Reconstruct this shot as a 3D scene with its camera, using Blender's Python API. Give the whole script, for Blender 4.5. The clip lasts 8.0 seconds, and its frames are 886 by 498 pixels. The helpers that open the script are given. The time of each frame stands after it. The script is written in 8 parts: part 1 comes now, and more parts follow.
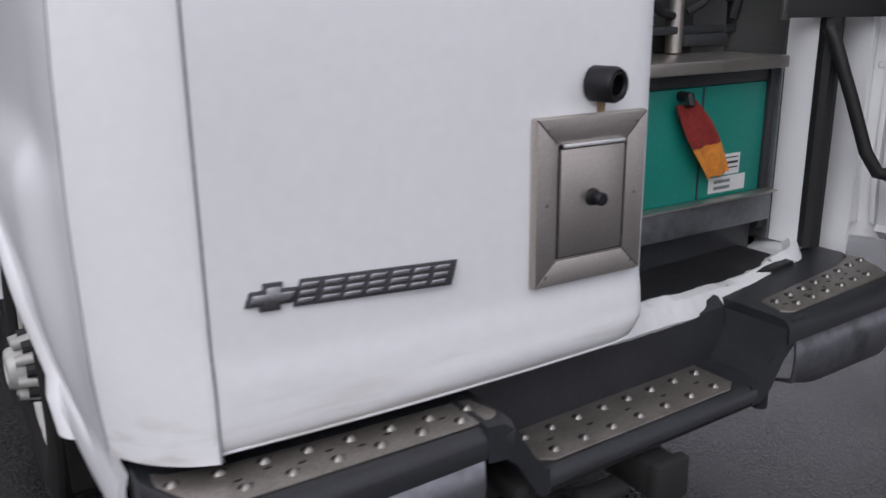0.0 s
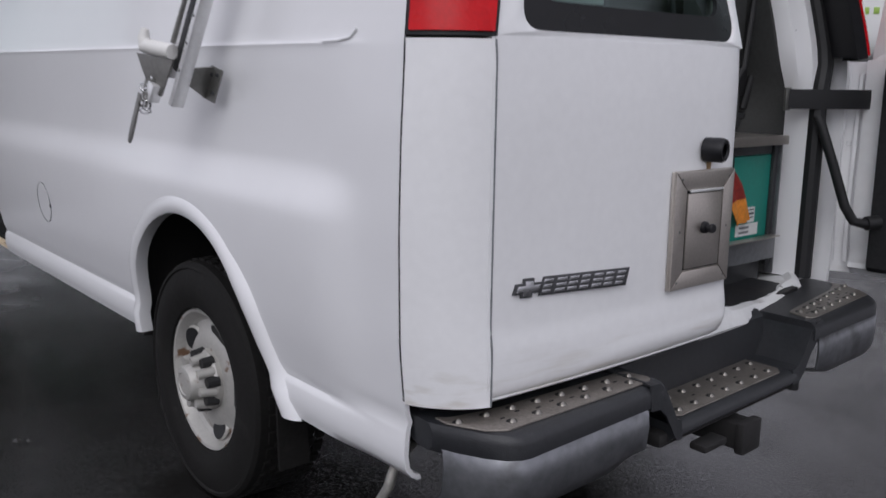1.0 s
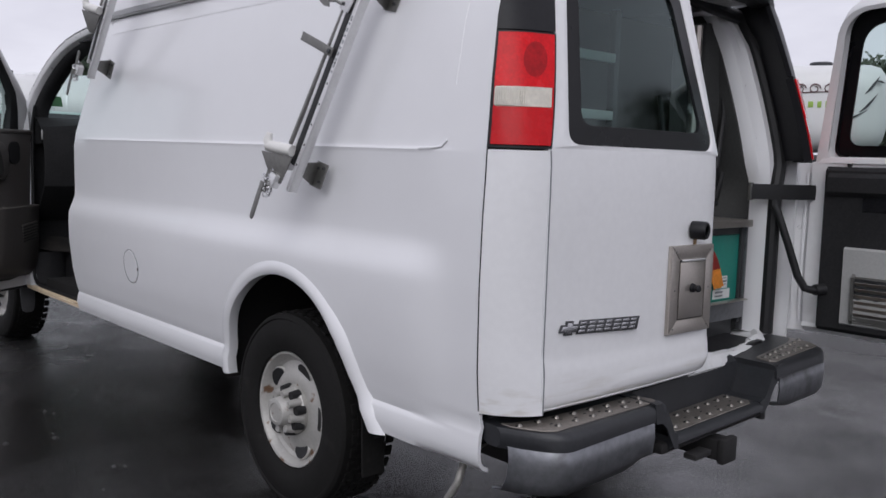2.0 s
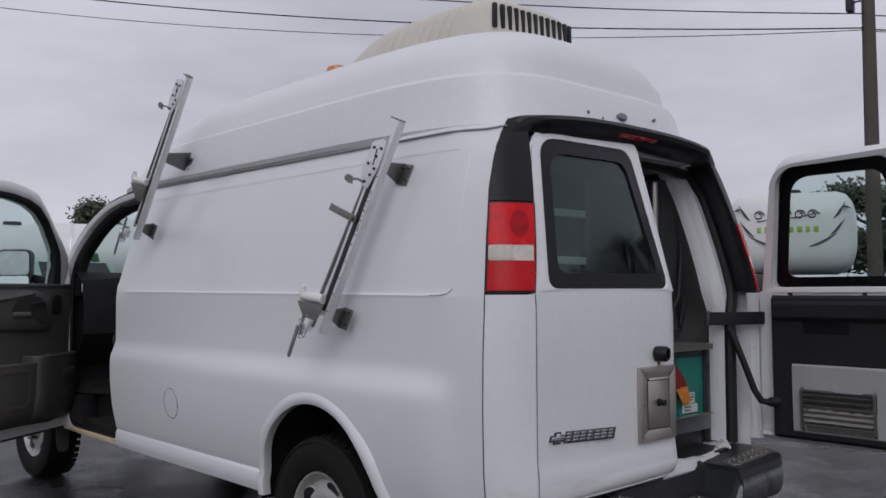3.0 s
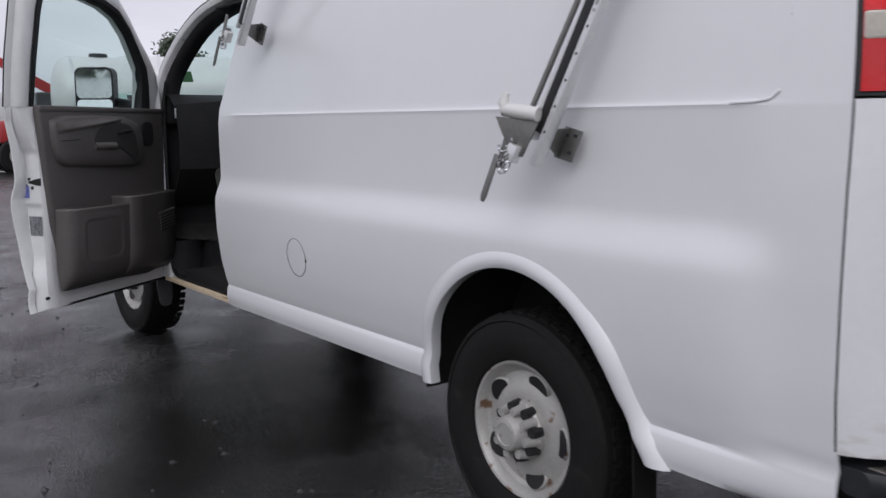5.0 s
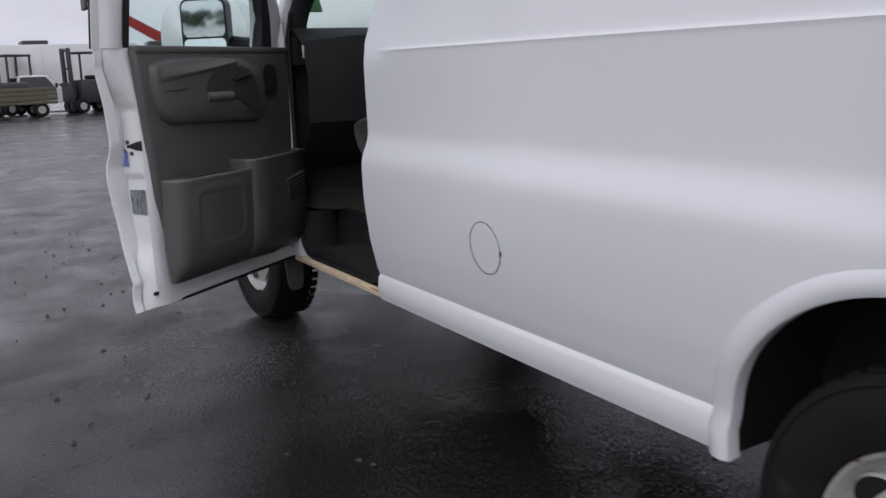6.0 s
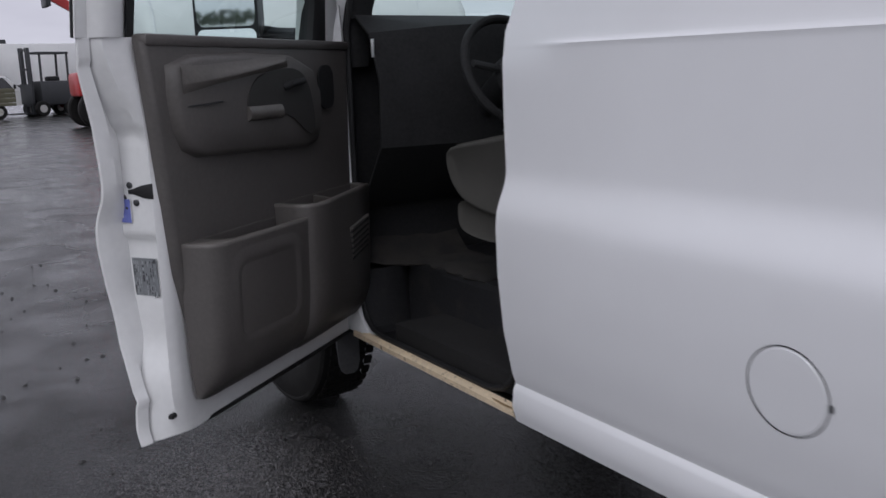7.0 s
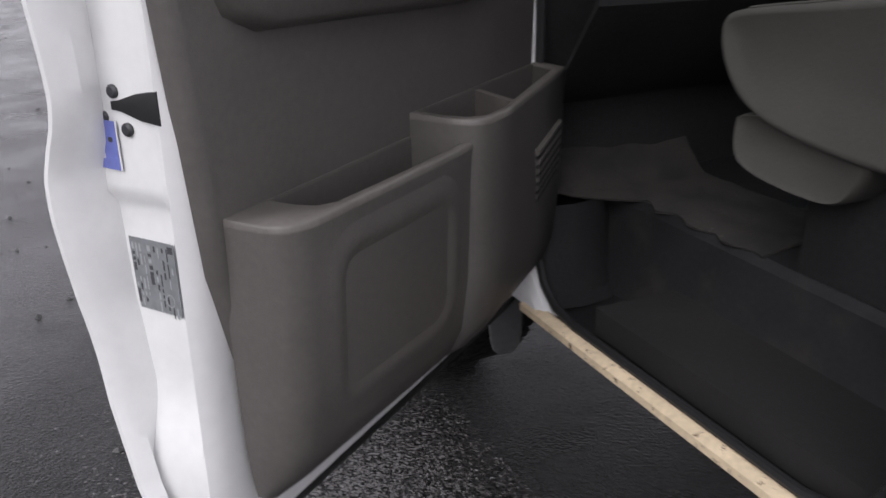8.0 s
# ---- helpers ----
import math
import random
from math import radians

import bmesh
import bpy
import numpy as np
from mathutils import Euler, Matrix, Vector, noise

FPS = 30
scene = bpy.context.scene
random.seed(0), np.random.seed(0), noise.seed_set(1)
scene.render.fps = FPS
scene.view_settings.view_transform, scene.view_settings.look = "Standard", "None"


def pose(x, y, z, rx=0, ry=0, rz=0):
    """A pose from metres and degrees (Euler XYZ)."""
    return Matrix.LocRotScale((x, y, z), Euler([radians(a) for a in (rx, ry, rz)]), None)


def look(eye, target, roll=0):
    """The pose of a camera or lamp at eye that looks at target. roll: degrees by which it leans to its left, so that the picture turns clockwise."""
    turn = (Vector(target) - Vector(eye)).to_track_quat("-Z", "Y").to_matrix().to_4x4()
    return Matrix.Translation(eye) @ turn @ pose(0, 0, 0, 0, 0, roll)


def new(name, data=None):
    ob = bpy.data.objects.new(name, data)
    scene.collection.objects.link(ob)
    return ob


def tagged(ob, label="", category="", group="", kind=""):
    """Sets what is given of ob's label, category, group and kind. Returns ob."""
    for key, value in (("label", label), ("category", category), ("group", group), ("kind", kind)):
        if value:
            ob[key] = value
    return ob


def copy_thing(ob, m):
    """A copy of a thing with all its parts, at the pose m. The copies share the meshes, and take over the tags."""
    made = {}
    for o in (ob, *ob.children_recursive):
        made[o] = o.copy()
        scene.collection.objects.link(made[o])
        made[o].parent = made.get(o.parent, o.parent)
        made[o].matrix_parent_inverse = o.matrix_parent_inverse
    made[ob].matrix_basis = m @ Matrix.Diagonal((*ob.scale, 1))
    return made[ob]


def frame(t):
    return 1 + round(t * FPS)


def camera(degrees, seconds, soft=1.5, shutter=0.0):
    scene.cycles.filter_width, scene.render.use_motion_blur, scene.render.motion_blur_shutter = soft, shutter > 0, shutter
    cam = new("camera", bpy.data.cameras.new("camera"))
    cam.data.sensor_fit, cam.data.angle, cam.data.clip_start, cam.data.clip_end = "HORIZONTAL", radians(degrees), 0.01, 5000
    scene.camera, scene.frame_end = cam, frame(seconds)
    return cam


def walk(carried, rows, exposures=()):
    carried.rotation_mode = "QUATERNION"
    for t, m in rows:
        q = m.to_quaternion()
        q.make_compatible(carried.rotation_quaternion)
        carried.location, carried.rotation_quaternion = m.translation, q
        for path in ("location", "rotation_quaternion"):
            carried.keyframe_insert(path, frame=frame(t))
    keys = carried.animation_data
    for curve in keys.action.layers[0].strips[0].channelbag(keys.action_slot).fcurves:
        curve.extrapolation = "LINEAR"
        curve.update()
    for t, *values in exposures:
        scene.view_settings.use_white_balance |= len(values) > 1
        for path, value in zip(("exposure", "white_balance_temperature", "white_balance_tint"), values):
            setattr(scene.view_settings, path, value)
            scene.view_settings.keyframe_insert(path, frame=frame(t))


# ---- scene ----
cam = camera(54.0, 8.0, 1.5, 0.25)
PATH = [
    (0, (-1.186, -2.405, 1.309), (-0.156, -0.787, 0.744), -0.6),
    (0.5, (-1.703, -2.402, 1.3), (-0.514, -0.894, 0.741), 0.6),
    (1, (-2.076, -2.524, 1.317), (-0.808, -1.024, 0.938), 0.8),
    (2.3, (-2.916, -3.006, 1.372), (-1.574, -1.528, 1.257), 1.4),
    (2.5, (-3.006, -3.105, 1.366), (-1.669, -1.619, 1.34), 0.9),
    (3, (-3.222, -3.311, 1.414), (-1.868, -1.842, 1.512), -0.2),
    (3.5, (-3.286, -3.321, 1.447), (-1.964, -1.828, 1.593), -0.7),
    (4, (-3.2, -2.978, 1.377), (-1.936, -1.43, 1.29), -0.4),
    (4.5, (-3.009, -2.549, 1.327), (-1.766, -1.005, 1.06), -1.8),
    (4.7, (-2.882, -2.351, 1.345), (-1.675, -0.778, 1.083), -0.7),
    (5.8, (-2.585, -1.139, 1.347), (-1.481, 0.487, 0.978), -2.3),
    (6, (-2.459, -0.878, 1.341), (-1.474, 0.816, 0.938), -2.3),
    (6.5, (-2.43, -0.222, 1.337), (-1.385, 1.439, 0.948), -0.8),
    (7, (-2.297, 0.448, 1.364), (-1.244, 2.101, 0.966), -1.9),
    (7.5, (-2.101, 1.151, 1.324), (-1.063, 2.764, 0.757), 0.3),
    (8, (-1.869, 1.63, 1.317), (-1.083, 3.308, 0.564), -0.8),
]
EXPOSURES = [(0.0, 0.66, 6250, 10.5), (0.5, 0.25, 6250, 10.5), (1.0, 0.38, 6250, 10.5), (2.4, 0.34, 6250, 10.5), (3.0, -0.09, 6200, 10.5), (3.5, -0.32, 6200, 10.5), (4.0, -0.32, 6200, 10.5), (4.6, 0.2, 6250, 10.5),
             (6.0, 0.38, 6200, 10.5), (7.0, 0.22, 6150, 10.5), (7.5, 0.38, 6200, 10.5), (8.0, 1.13, 6450, 10.5)]
walk(cam, [(t, look(eye, target, roll)) for t, eye, target, roll in PATH], EXPOSURES)

# ---- world, sun, exposure ----
def make_world():
    world = bpy.data.worlds.new("overcast_sky")
    scene.world = world
    world.use_nodes = True
    nt = world.node_tree
    nt.nodes.clear()
    out = nt.nodes.new("ShaderNodeOutputWorld")
    bg = nt.nodes.new("ShaderNodeBackground")
    sky = nt.nodes.new("ShaderNodeTexSky")
    sky.sky_type, sky.sun_disc = "NISHITA", False
    sky.sun_elevation, sky.sun_rotation = radians(41), radians(231)
    sky.air_density, sky.dust_density = 1.0, 4.0
    grey = nt.nodes.new("ShaderNodeHueSaturation")
    grey.inputs["Saturation"].default_value = 0.25
    grey.inputs["Value"].default_value = 1.0
    co = nt.nodes.new("ShaderNodeTexCoord")
    stretch = nt.nodes.new("ShaderNodeMapping")
    stretch.inputs["Scale"].default_value = (1.0, 1.0, 3.2)
    cloud = nt.nodes.new("ShaderNodeTexNoise")
    cloud.inputs["Scale"].default_value = 2.2
    cloud.inputs["Detail"].default_value = 6.0
    cloud.inputs["Roughness"].default_value = 0.55
    ramp = nt.nodes.new("ShaderNodeValToRGB")
    ramp.color_ramp.elements[0].position, ramp.color_ramp.elements[0].color = 0.30, (5.6, 5.4, 6.1, 1)
    ramp.color_ramp.elements[1].position, ramp.color_ramp.elements[1].color = 0.72, (8.6, 8.4, 9.1, 1)
    mix = nt.nodes.new("ShaderNodeMix")
    mix.data_type = "RGBA"
    mix.inputs["Factor"].default_value = 0.88
    nt.links.new(co.outputs["Generated"], stretch.inputs["Vector"])
    nt.links.new(stretch.outputs["Vector"], cloud.inputs["Vector"])
    nt.links.new(cloud.outputs["Fac"], ramp.inputs["Fac"])
    nt.links.new(sky.outputs["Color"], grey.inputs["Color"])
    nt.links.new(grey.outputs["Color"], mix.inputs["A"])
    nt.links.new(ramp.outputs["Color"], mix.inputs["B"])
    nt.links.new(mix.outputs["Result"], bg.inputs["Color"])
    bg.inputs["Strength"].default_value = SKY
    nt.links.new(bg.outputs["Background"], out.inputs["Surface"])


SKY, SUN = 0.088, 0.6
make_world()
sun = new("sun", bpy.data.lights.new("sun", "SUN"))
sun.data.energy, sun.data.angle, sun.data.color = SUN, radians(45), (1.0, 0.985, 0.97)
sun.matrix_world = look((-8, -6.5, 9), (0, 0, 0))


# ---- materials ----
def material(name, color, rough=0.5, metal=0.0, vary=0.12, scale=6.0, fine=90.0, bump=0.0, bump_scale=200.0,
             coat=0.0, spots=None, rough_vary=0.1, per_object=0.0, specular=0.5, below=None, stretch=None):
    """A surface with colour variation at two scales, uneven gloss and fine relief. spots: (colour, noise scale, threshold, softness);
    below: heights between which the spots thin out; stretch: the spots' scale along the axes."""
    m = bpy.data.materials.new(name)
    m.use_nodes = True
    nt = m.node_tree
    b = nt.nodes["Principled BSDF"]
    b.inputs["Metallic"].default_value = metal
    b.inputs["Coat Weight"].default_value = coat
    b.inputs["Specular IOR Level"].default_value = specular
    b.inputs["Coat Roughness"].default_value = 0.08
    co = nt.nodes.new("ShaderNodeTexCoord")

    def tex(s, detail=4.0):
        n = nt.nodes.new("ShaderNodeTexNoise")
        n.inputs["Scale"].default_value, n.inputs["Detail"].default_value = s, detail
        nt.links.new(co.outputs["Object"], n.inputs["Vector"])
        return n

    big, small = tex(scale), tex(fine, 2.0)
    add = nt.nodes.new("ShaderNodeMath")
    add.operation = "ADD"
    nt.links.new(big.outputs["Fac"], add.inputs[0])
    nt.links.new(small.outputs["Fac"], add.inputs[1])
    rng = nt.nodes.new("ShaderNodeMapRange")
    rng.inputs["From Min"].default_value, rng.inputs["From Max"].default_value = 0.6, 1.4
    nt.links.new(add.outputs["Value"], rng.inputs["Value"])
    mix = nt.nodes.new("ShaderNodeMix")
    mix.data_type = "RGBA"
    mix.inputs["A"].default_value = (*[c * (1 - vary) for c in color], 1)
    mix.inputs["B"].default_value = (*[min(1, c * (1 + vary)) for c in color], 1)
    nt.links.new(rng.outputs["Result"], mix.inputs["Factor"])
    col = mix.outputs["Result"]
    if spots:
        s = tex(spots[1], 6.0)
        r = nt.nodes.new("ShaderNodeMapRange")
        r.interpolation_type = "SMOOTHSTEP"
        r.inputs["From Min"].default_value, r.inputs["From Max"].default_value = spots[2], spots[2] + spots[3]
        nt.links.new(s.outputs["Fac"], r.inputs["Value"])
        if stretch:
            mp = nt.nodes.new("ShaderNodeMapping")
            mp.inputs["Scale"].default_value = stretch
            nt.links.new(co.outputs["Object"], mp.inputs["Vector"])
            nt.links.new(mp.outputs["Vector"], s.inputs["Vector"])
        splash = r.outputs["Result"]
        if below:
            sep = nt.nodes.new("ShaderNodeSeparateXYZ")
            nt.links.new(co.outputs["Object"], sep.inputs["Vector"])
            reach = nt.nodes.new("ShaderNodeMapRange")
            reach.inputs["From Min"].default_value, reach.inputs["From Max"].default_value = below[1], below[0]
            nt.links.new(sep.outputs["Z"], reach.inputs["Value"])
            mul = nt.nodes.new("ShaderNodeMath")
            mul.operation = "MULTIPLY"
            nt.links.new(r.outputs["Result"], mul.inputs[0])
            nt.links.new(reach.outputs["Result"], mul.inputs[1])
            splash = mul.outputs["Value"]
        over = nt.nodes.new("ShaderNodeMix")
        over.data_type = "RGBA"
        over.inputs["B"].default_value = (*spots[0], 1)
        nt.links.new(splash, over.inputs["Factor"])
        nt.links.new(col, over.inputs["A"])
        col = over.outputs["Result"]
    if per_object:
        info = nt.nodes.new("ShaderNodeObjectInfo")
        v = nt.nodes.new("ShaderNodeMapRange")
        v.inputs["To Min"].default_value, v.inputs["To Max"].default_value = 1 - per_object, 1 + per_object
        nt.links.new(info.outputs["Random"], v.inputs["Value"])
        hs = nt.nodes.new("ShaderNodeHueSaturation")
        nt.links.new(v.outputs["Result"], hs.inputs["Value"])
        nt.links.new(col, hs.inputs["Color"])
        col = hs.outputs["Color"]
    nt.links.new(col, b.inputs["Base Color"])
    rr = nt.nodes.new("ShaderNodeMapRange")
    rr.inputs["To Min"].default_value, rr.inputs["To Max"].default_value = max(0.02, rough - rough_vary), min(1, rough + rough_vary)
    nt.links.new(big.outputs["Fac"], rr.inputs["Value"])
    nt.links.new(rr.outputs["Result"], b.inputs["Roughness"])
    if bump:
        t = tex(bump_scale, 3.0)
        bp = nt.nodes.new("ShaderNodeBump")
        bp.inputs["Strength"].default_value, bp.inputs["Distance"].default_value = bump, 0.002
        nt.links.new(t.outputs["Fac"], bp.inputs["Height"])
        nt.links.new(bp.outputs["Normal"], b.inputs["Normal"])
    return m


def wet_asphalt():
    m = bpy.data.materials.new("wet_asphalt")
    m.use_nodes = True
    nt = m.node_tree
    b = nt.nodes["Principled BSDF"]
    co = nt.nodes.new("ShaderNodeTexCoord")

    def tex(s, detail, rough=0.5):
        n = nt.nodes.new("ShaderNodeTexNoise")
        n.inputs["Scale"].default_value, n.inputs["Detail"].default_value, n.inputs["Roughness"].default_value = s, detail, rough
        nt.links.new(co.outputs["Object"], n.inputs["Vector"])
        return n

    pool, grit, stone = tex(0.55, 5.0), tex(60.0, 4.0, 0.7), nt.nodes.new("ShaderNodeTexVoronoi")
    stone.inputs["Scale"].default_value = 120.0
    nt.links.new(co.outputs["Object"], stone.inputs["Vector"])
    base = nt.nodes.new("ShaderNodeValToRGB")
    base.color_ramp.elements[0].position, base.color_ramp.elements[0].color = 0.35, (0.004, 0.004, 0.0042, 1)
    base.color_ramp.elements[1].position, base.color_ramp.elements[1].color = 0.75, (0.034, 0.0325, 0.0305, 1)
    nt.links.new(grit.outputs["Fac"], base.inputs["Fac"])
    nt.links.new(base.outputs["Color"], b.inputs["Base Color"])
    wet = nt.nodes.new("ShaderNodeMapRange")
    wet.interpolation_type = "SMOOTHSTEP"
    wet.inputs["From Min"].default_value, wet.inputs["From Max"].default_value = 0.42, 0.60
    wet.inputs["To Min"].default_value, wet.inputs["To Max"].default_value = 0.28, 0.10
    away = nt.nodes.new("ShaderNodeVectorMath")
    away.operation = "DISTANCE"
    away.inputs[1].default_value = (-1.35, 0.45, 0.0)
    nt.links.new(co.outputs["Object"], away.inputs[0])
    near = nt.nodes.new("ShaderNodeMapRange")
    near.interpolation_type = "SMOOTHSTEP"
    near.inputs["From Min"].default_value, near.inputs["From Max"].default_value = 1.1, 2.5
    near.inputs["To Min"].default_value, near.inputs["To Max"].default_value = 0.16, 0.0
    nt.links.new(away.outputs["Value"], near.inputs["Value"])
    level = nt.nodes.new("ShaderNodeMath")
    nt.links.new(pool.outputs["Fac"], level.inputs[0])
    nt.links.new(near.outputs["Result"], level.inputs[1])
    nt.links.new(level.outputs[0], wet.inputs["Value"])
    nt.links.new(wet.outputs["Result"], b.inputs["Roughness"])
    b.inputs["IOR"].default_value = 1.21
    b.inputs["Coat Weight"].default_value = 0.55
    b.inputs["Coat IOR"].default_value = 1.22
    b.inputs["Coat Roughness"].default_value = 0.24
    lift = nt.nodes.new("ShaderNodeMapRange")
    lift.inputs["From Min"].default_value, lift.inputs["From Max"].default_value = 0.42, 0.62
    lift.inputs["To Min"].default_value, lift.inputs["To Max"].default_value = 0.75, 0.20
    nt.links.new(level.outputs[0], lift.inputs["Value"])
    bare = nt.nodes.new("ShaderNodeVectorMath")
    bare.operation = "DISTANCE"
    bare.inputs[1].default_value = (-1.40, 3.20, 0.0)
    nt.links.new(co.outputs["Object"], bare.inputs[0])
    grainy = nt.nodes.new("ShaderNodeMapRange")
    grainy.interpolation_type = "SMOOTHSTEP"
    grainy.inputs["From Min"].default_value, grainy.inputs["From Max"].default_value = 0.45, 1.35
    grainy.inputs["To Min"].default_value, grainy.inputs["To Max"].default_value = 1.4, 0.0
    nt.links.new(bare.outputs["Value"], grainy.inputs["Value"])
    rise = nt.nodes.new("ShaderNodeMath")
    nt.links.new(lift.outputs["Result"], rise.inputs[0])
    nt.links.new(grainy.outputs["Result"], rise.inputs[1])
    bp = nt.nodes.new("ShaderNodeBump")
    bp.inputs["Distance"].default_value = 0.007
    nt.links.new(rise.outputs[0], bp.inputs["Strength"])
    nt.links.new(stone.outputs["Distance"], bp.inputs["Height"])
    coarse, patch = tex(0.9, 3.0), nt.nodes.new("ShaderNodeMapRange")
    patch.interpolation_type = "SMOOTHSTEP"
    patch.inputs["From Min"].default_value, patch.inputs["From Max"].default_value = 0.50, 0.62
    patch.inputs["To Min"].default_value, patch.inputs["To Max"].default_value = 0.10, 1.0
    nt.links.new(coarse.outputs["Fac"], patch.inputs["Value"])
    bp3 = nt.nodes.new("ShaderNodeBump")
    bp3.inputs["Distance"].default_value = 0.010
    rough_stone = tex(85.0, 3.0, 0.6)
    nt.links.new(patch.outputs["Result"], bp3.inputs["Strength"])
    nt.links.new(rough_stone.outputs["Fac"], bp3.inputs["Height"])
    bp2 = nt.nodes.new("ShaderNodeBump")
    bp2.inputs["Strength"].default_value, bp2.inputs["Distance"].default_value = 0.06, 0.01
    mid = tex(9.0, 3.0)
    nt.links.new(mid.outputs["Fac"], bp2.inputs["Height"])
    film = nt.nodes.new("ShaderNodeBump")
    film.inputs["Distance"].default_value = 0.004
    thin = nt.nodes.new("ShaderNodeMapRange")
    thin.inputs["From Min"].default_value, thin.inputs["From Max"].default_value = 0.40, 0.66
    thin.inputs["To Min"].default_value, thin.inputs["To Max"].default_value = 0.45, 0.09
    patchy = tex(2.3, 5.0, 0.6)
    nt.links.new(patchy.outputs["Fac"], thin.inputs["Value"])
    nt.links.new(thin.outputs["Result"], film.inputs["Strength"])
    nt.links.new(stone.outputs["Distance"], film.inputs["Height"])
    nt.links.new(bp2.outputs["Normal"], film.inputs["Normal"])
    nt.links.new(film.outputs["Normal"], b.inputs["Coat Normal"])
    cover = nt.nodes.new("ShaderNodeMapRange")
    cover.inputs["From Min"].default_value, cover.inputs["From Max"].default_value = 0.35, 0.65
    cover.inputs["To Min"].default_value, cover.inputs["To Max"].default_value = 0.40, 0.85
    nt.links.new(patchy.outputs["Fac"], cover.inputs["Value"])
    nt.links.new(cover.outputs["Result"], b.inputs["Coat Weight"])
    nt.links.new(bp2.outputs["Normal"], bp3.inputs["Normal"])
    nt.links.new(bp3.outputs["Normal"], bp.inputs["Normal"])
    nt.links.new(bp.outputs["Normal"], b.inputs["Normal"])
    return m


def glass_material(name, tint, rough=0.0, clear=0.75, sheen=(1.0, 1.0, 1.0)):
    """Thin tinted glazing: a share passes straight through, the rest mirrors by its angle."""
    m = bpy.data.materials.new(name)
    m.use_nodes = True
    nt = m.node_tree
    nt.nodes.clear()
    out = nt.nodes.new("ShaderNodeOutputMaterial")
    tr = nt.nodes.new("ShaderNodeBsdfTransparent")
    tr.inputs["Color"].default_value = (*[c * clear for c in tint], 1)
    gl = nt.nodes.new("ShaderNodeBsdfGlossy")
    gl.inputs["Roughness"].default_value = rough
    gl.inputs["Color"].default_value = (*sheen, 1)
    lw = nt.nodes.new("ShaderNodeLayerWeight")
    lw.inputs["Blend"].default_value = 0.5
    power = nt.nodes.new("ShaderNodeMath")
    power.operation = "POWER"
    power.inputs[1].default_value = 4.0
    fr = nt.nodes.new("ShaderNodeMapRange")
    fr.inputs["To Min"].default_value, fr.inputs["To Max"].default_value = 0.055, 1.0
    nt.links.new(lw.outputs["Facing"], power.inputs[0])
    nt.links.new(power.outputs["Value"], fr.inputs["Value"])
    mix = nt.nodes.new("ShaderNodeMixShader")
    nt.links.new(fr.outputs["Result"], mix.inputs["Fac"])
    nt.links.new(tr.outputs["BSDF"], mix.inputs[1])
    nt.links.new(gl.outputs["BSDF"], mix.inputs[2])
    nt.links.new(mix.outputs["Shader"], out.inputs["Surface"])
    return m


WHITE = material("white_car_paint", (0.80, 0.80, 0.81), 0.30, vary=0.012, scale=1.6, fine=9, coat=0.45, rough_vary=0.05)
WHITE_REAR = material("white_door_paint_road_film", (0.80, 0.80, 0.805), 0.32, vary=0.03, scale=2.5, fine=40, coat=0.4, rough_vary=0.1, bump=0.015, bump_scale=5,
                      spots=((0.64, 0.62, 0.585), 12.0, 0.46, 0.24), below=(0.64, 0.76), stretch=(0.35, 1.0, 3.0))
WHITE_OLD = material("worn_white_paint", (0.72, 0.72, 0.72), 0.42, vary=0.05, scale=9, fine=60, coat=0.1, bump=0.05, bump_scale=40,
                     spots=((0.22, 0.21, 0.20), 17, 0.65, 0.06))
ROOF_WHITE = material("white_fibreglass", (0.78, 0.78, 0.79), 0.36, vary=0.03, scale=3, fine=30, coat=0.2, bump=0.04, bump_scale=18)
CREAM = material("cream_plastic", (0.66, 0.62, 0.54), 0.5, vary=0.05, scale=8, bump=0.1)
BLACK = material("black_plastic", (0.010, 0.010, 0.012), 0.42, vary=0.25, scale=12, bump=0.15, bump_scale=380, specular=0.3)
BUMPER_BLACK = material("black_bumper_cover", (0.02, 0.021, 0.024), 0.40, vary=0.3, scale=9, bump=0.3, bump_scale=320, rough_vary=0.12)
GLOSS_BLACK = material("gloss_black_trim", (0.012, 0.012, 0.014), 0.22, vary=0.2, scale=8, coat=0.4)
RUBBER = material("tyre_rubber", (0.011, 0.0105, 0.010), 0.75, specular=0.22, vary=0.3, scale=14, bump=0.4, bump_scale=160, rough_vary=0.15,
                  spots=((0.026, 0.025, 0.023), 9, 0.62, 0.15))
SEAL = material("rubber_seal", (0.012, 0.012, 0.013), 0.55, vary=0.2, bump=0.1)
WHEEL = material("silver_wheel_paint", (0.44, 0.43, 0.405), 0.42, metal=0.25, vary=0.1, scale=12, bump=0.1, bump_scale=120,
                 spots=((0.17, 0.10, 0.06), 13, 0.62, 0.07))
CHROME = material("dull_chrome", (0.62, 0.62, 0.63), 0.22, metal=1.0, vary=0.08, scale=20, rough_vary=0.1)
STEEL = material("brushed_stainless", (0.50, 0.46, 0.42), 0.36, metal=0.9, vary=0.12, scale=7, fine=160, rough_vary=0.12, bump=0.08, bump_scale=300)
STEP = material("dirty_step_steel", (0.27, 0.245, 0.22), 0.42, metal=0.75, vary=0.25, scale=18, fine=140, bump=0.2, bump_scale=160)
STUD = material("bare_stud_metal", (0.24, 0.225, 0.205), 0.34, metal=0.9, vary=0.1)
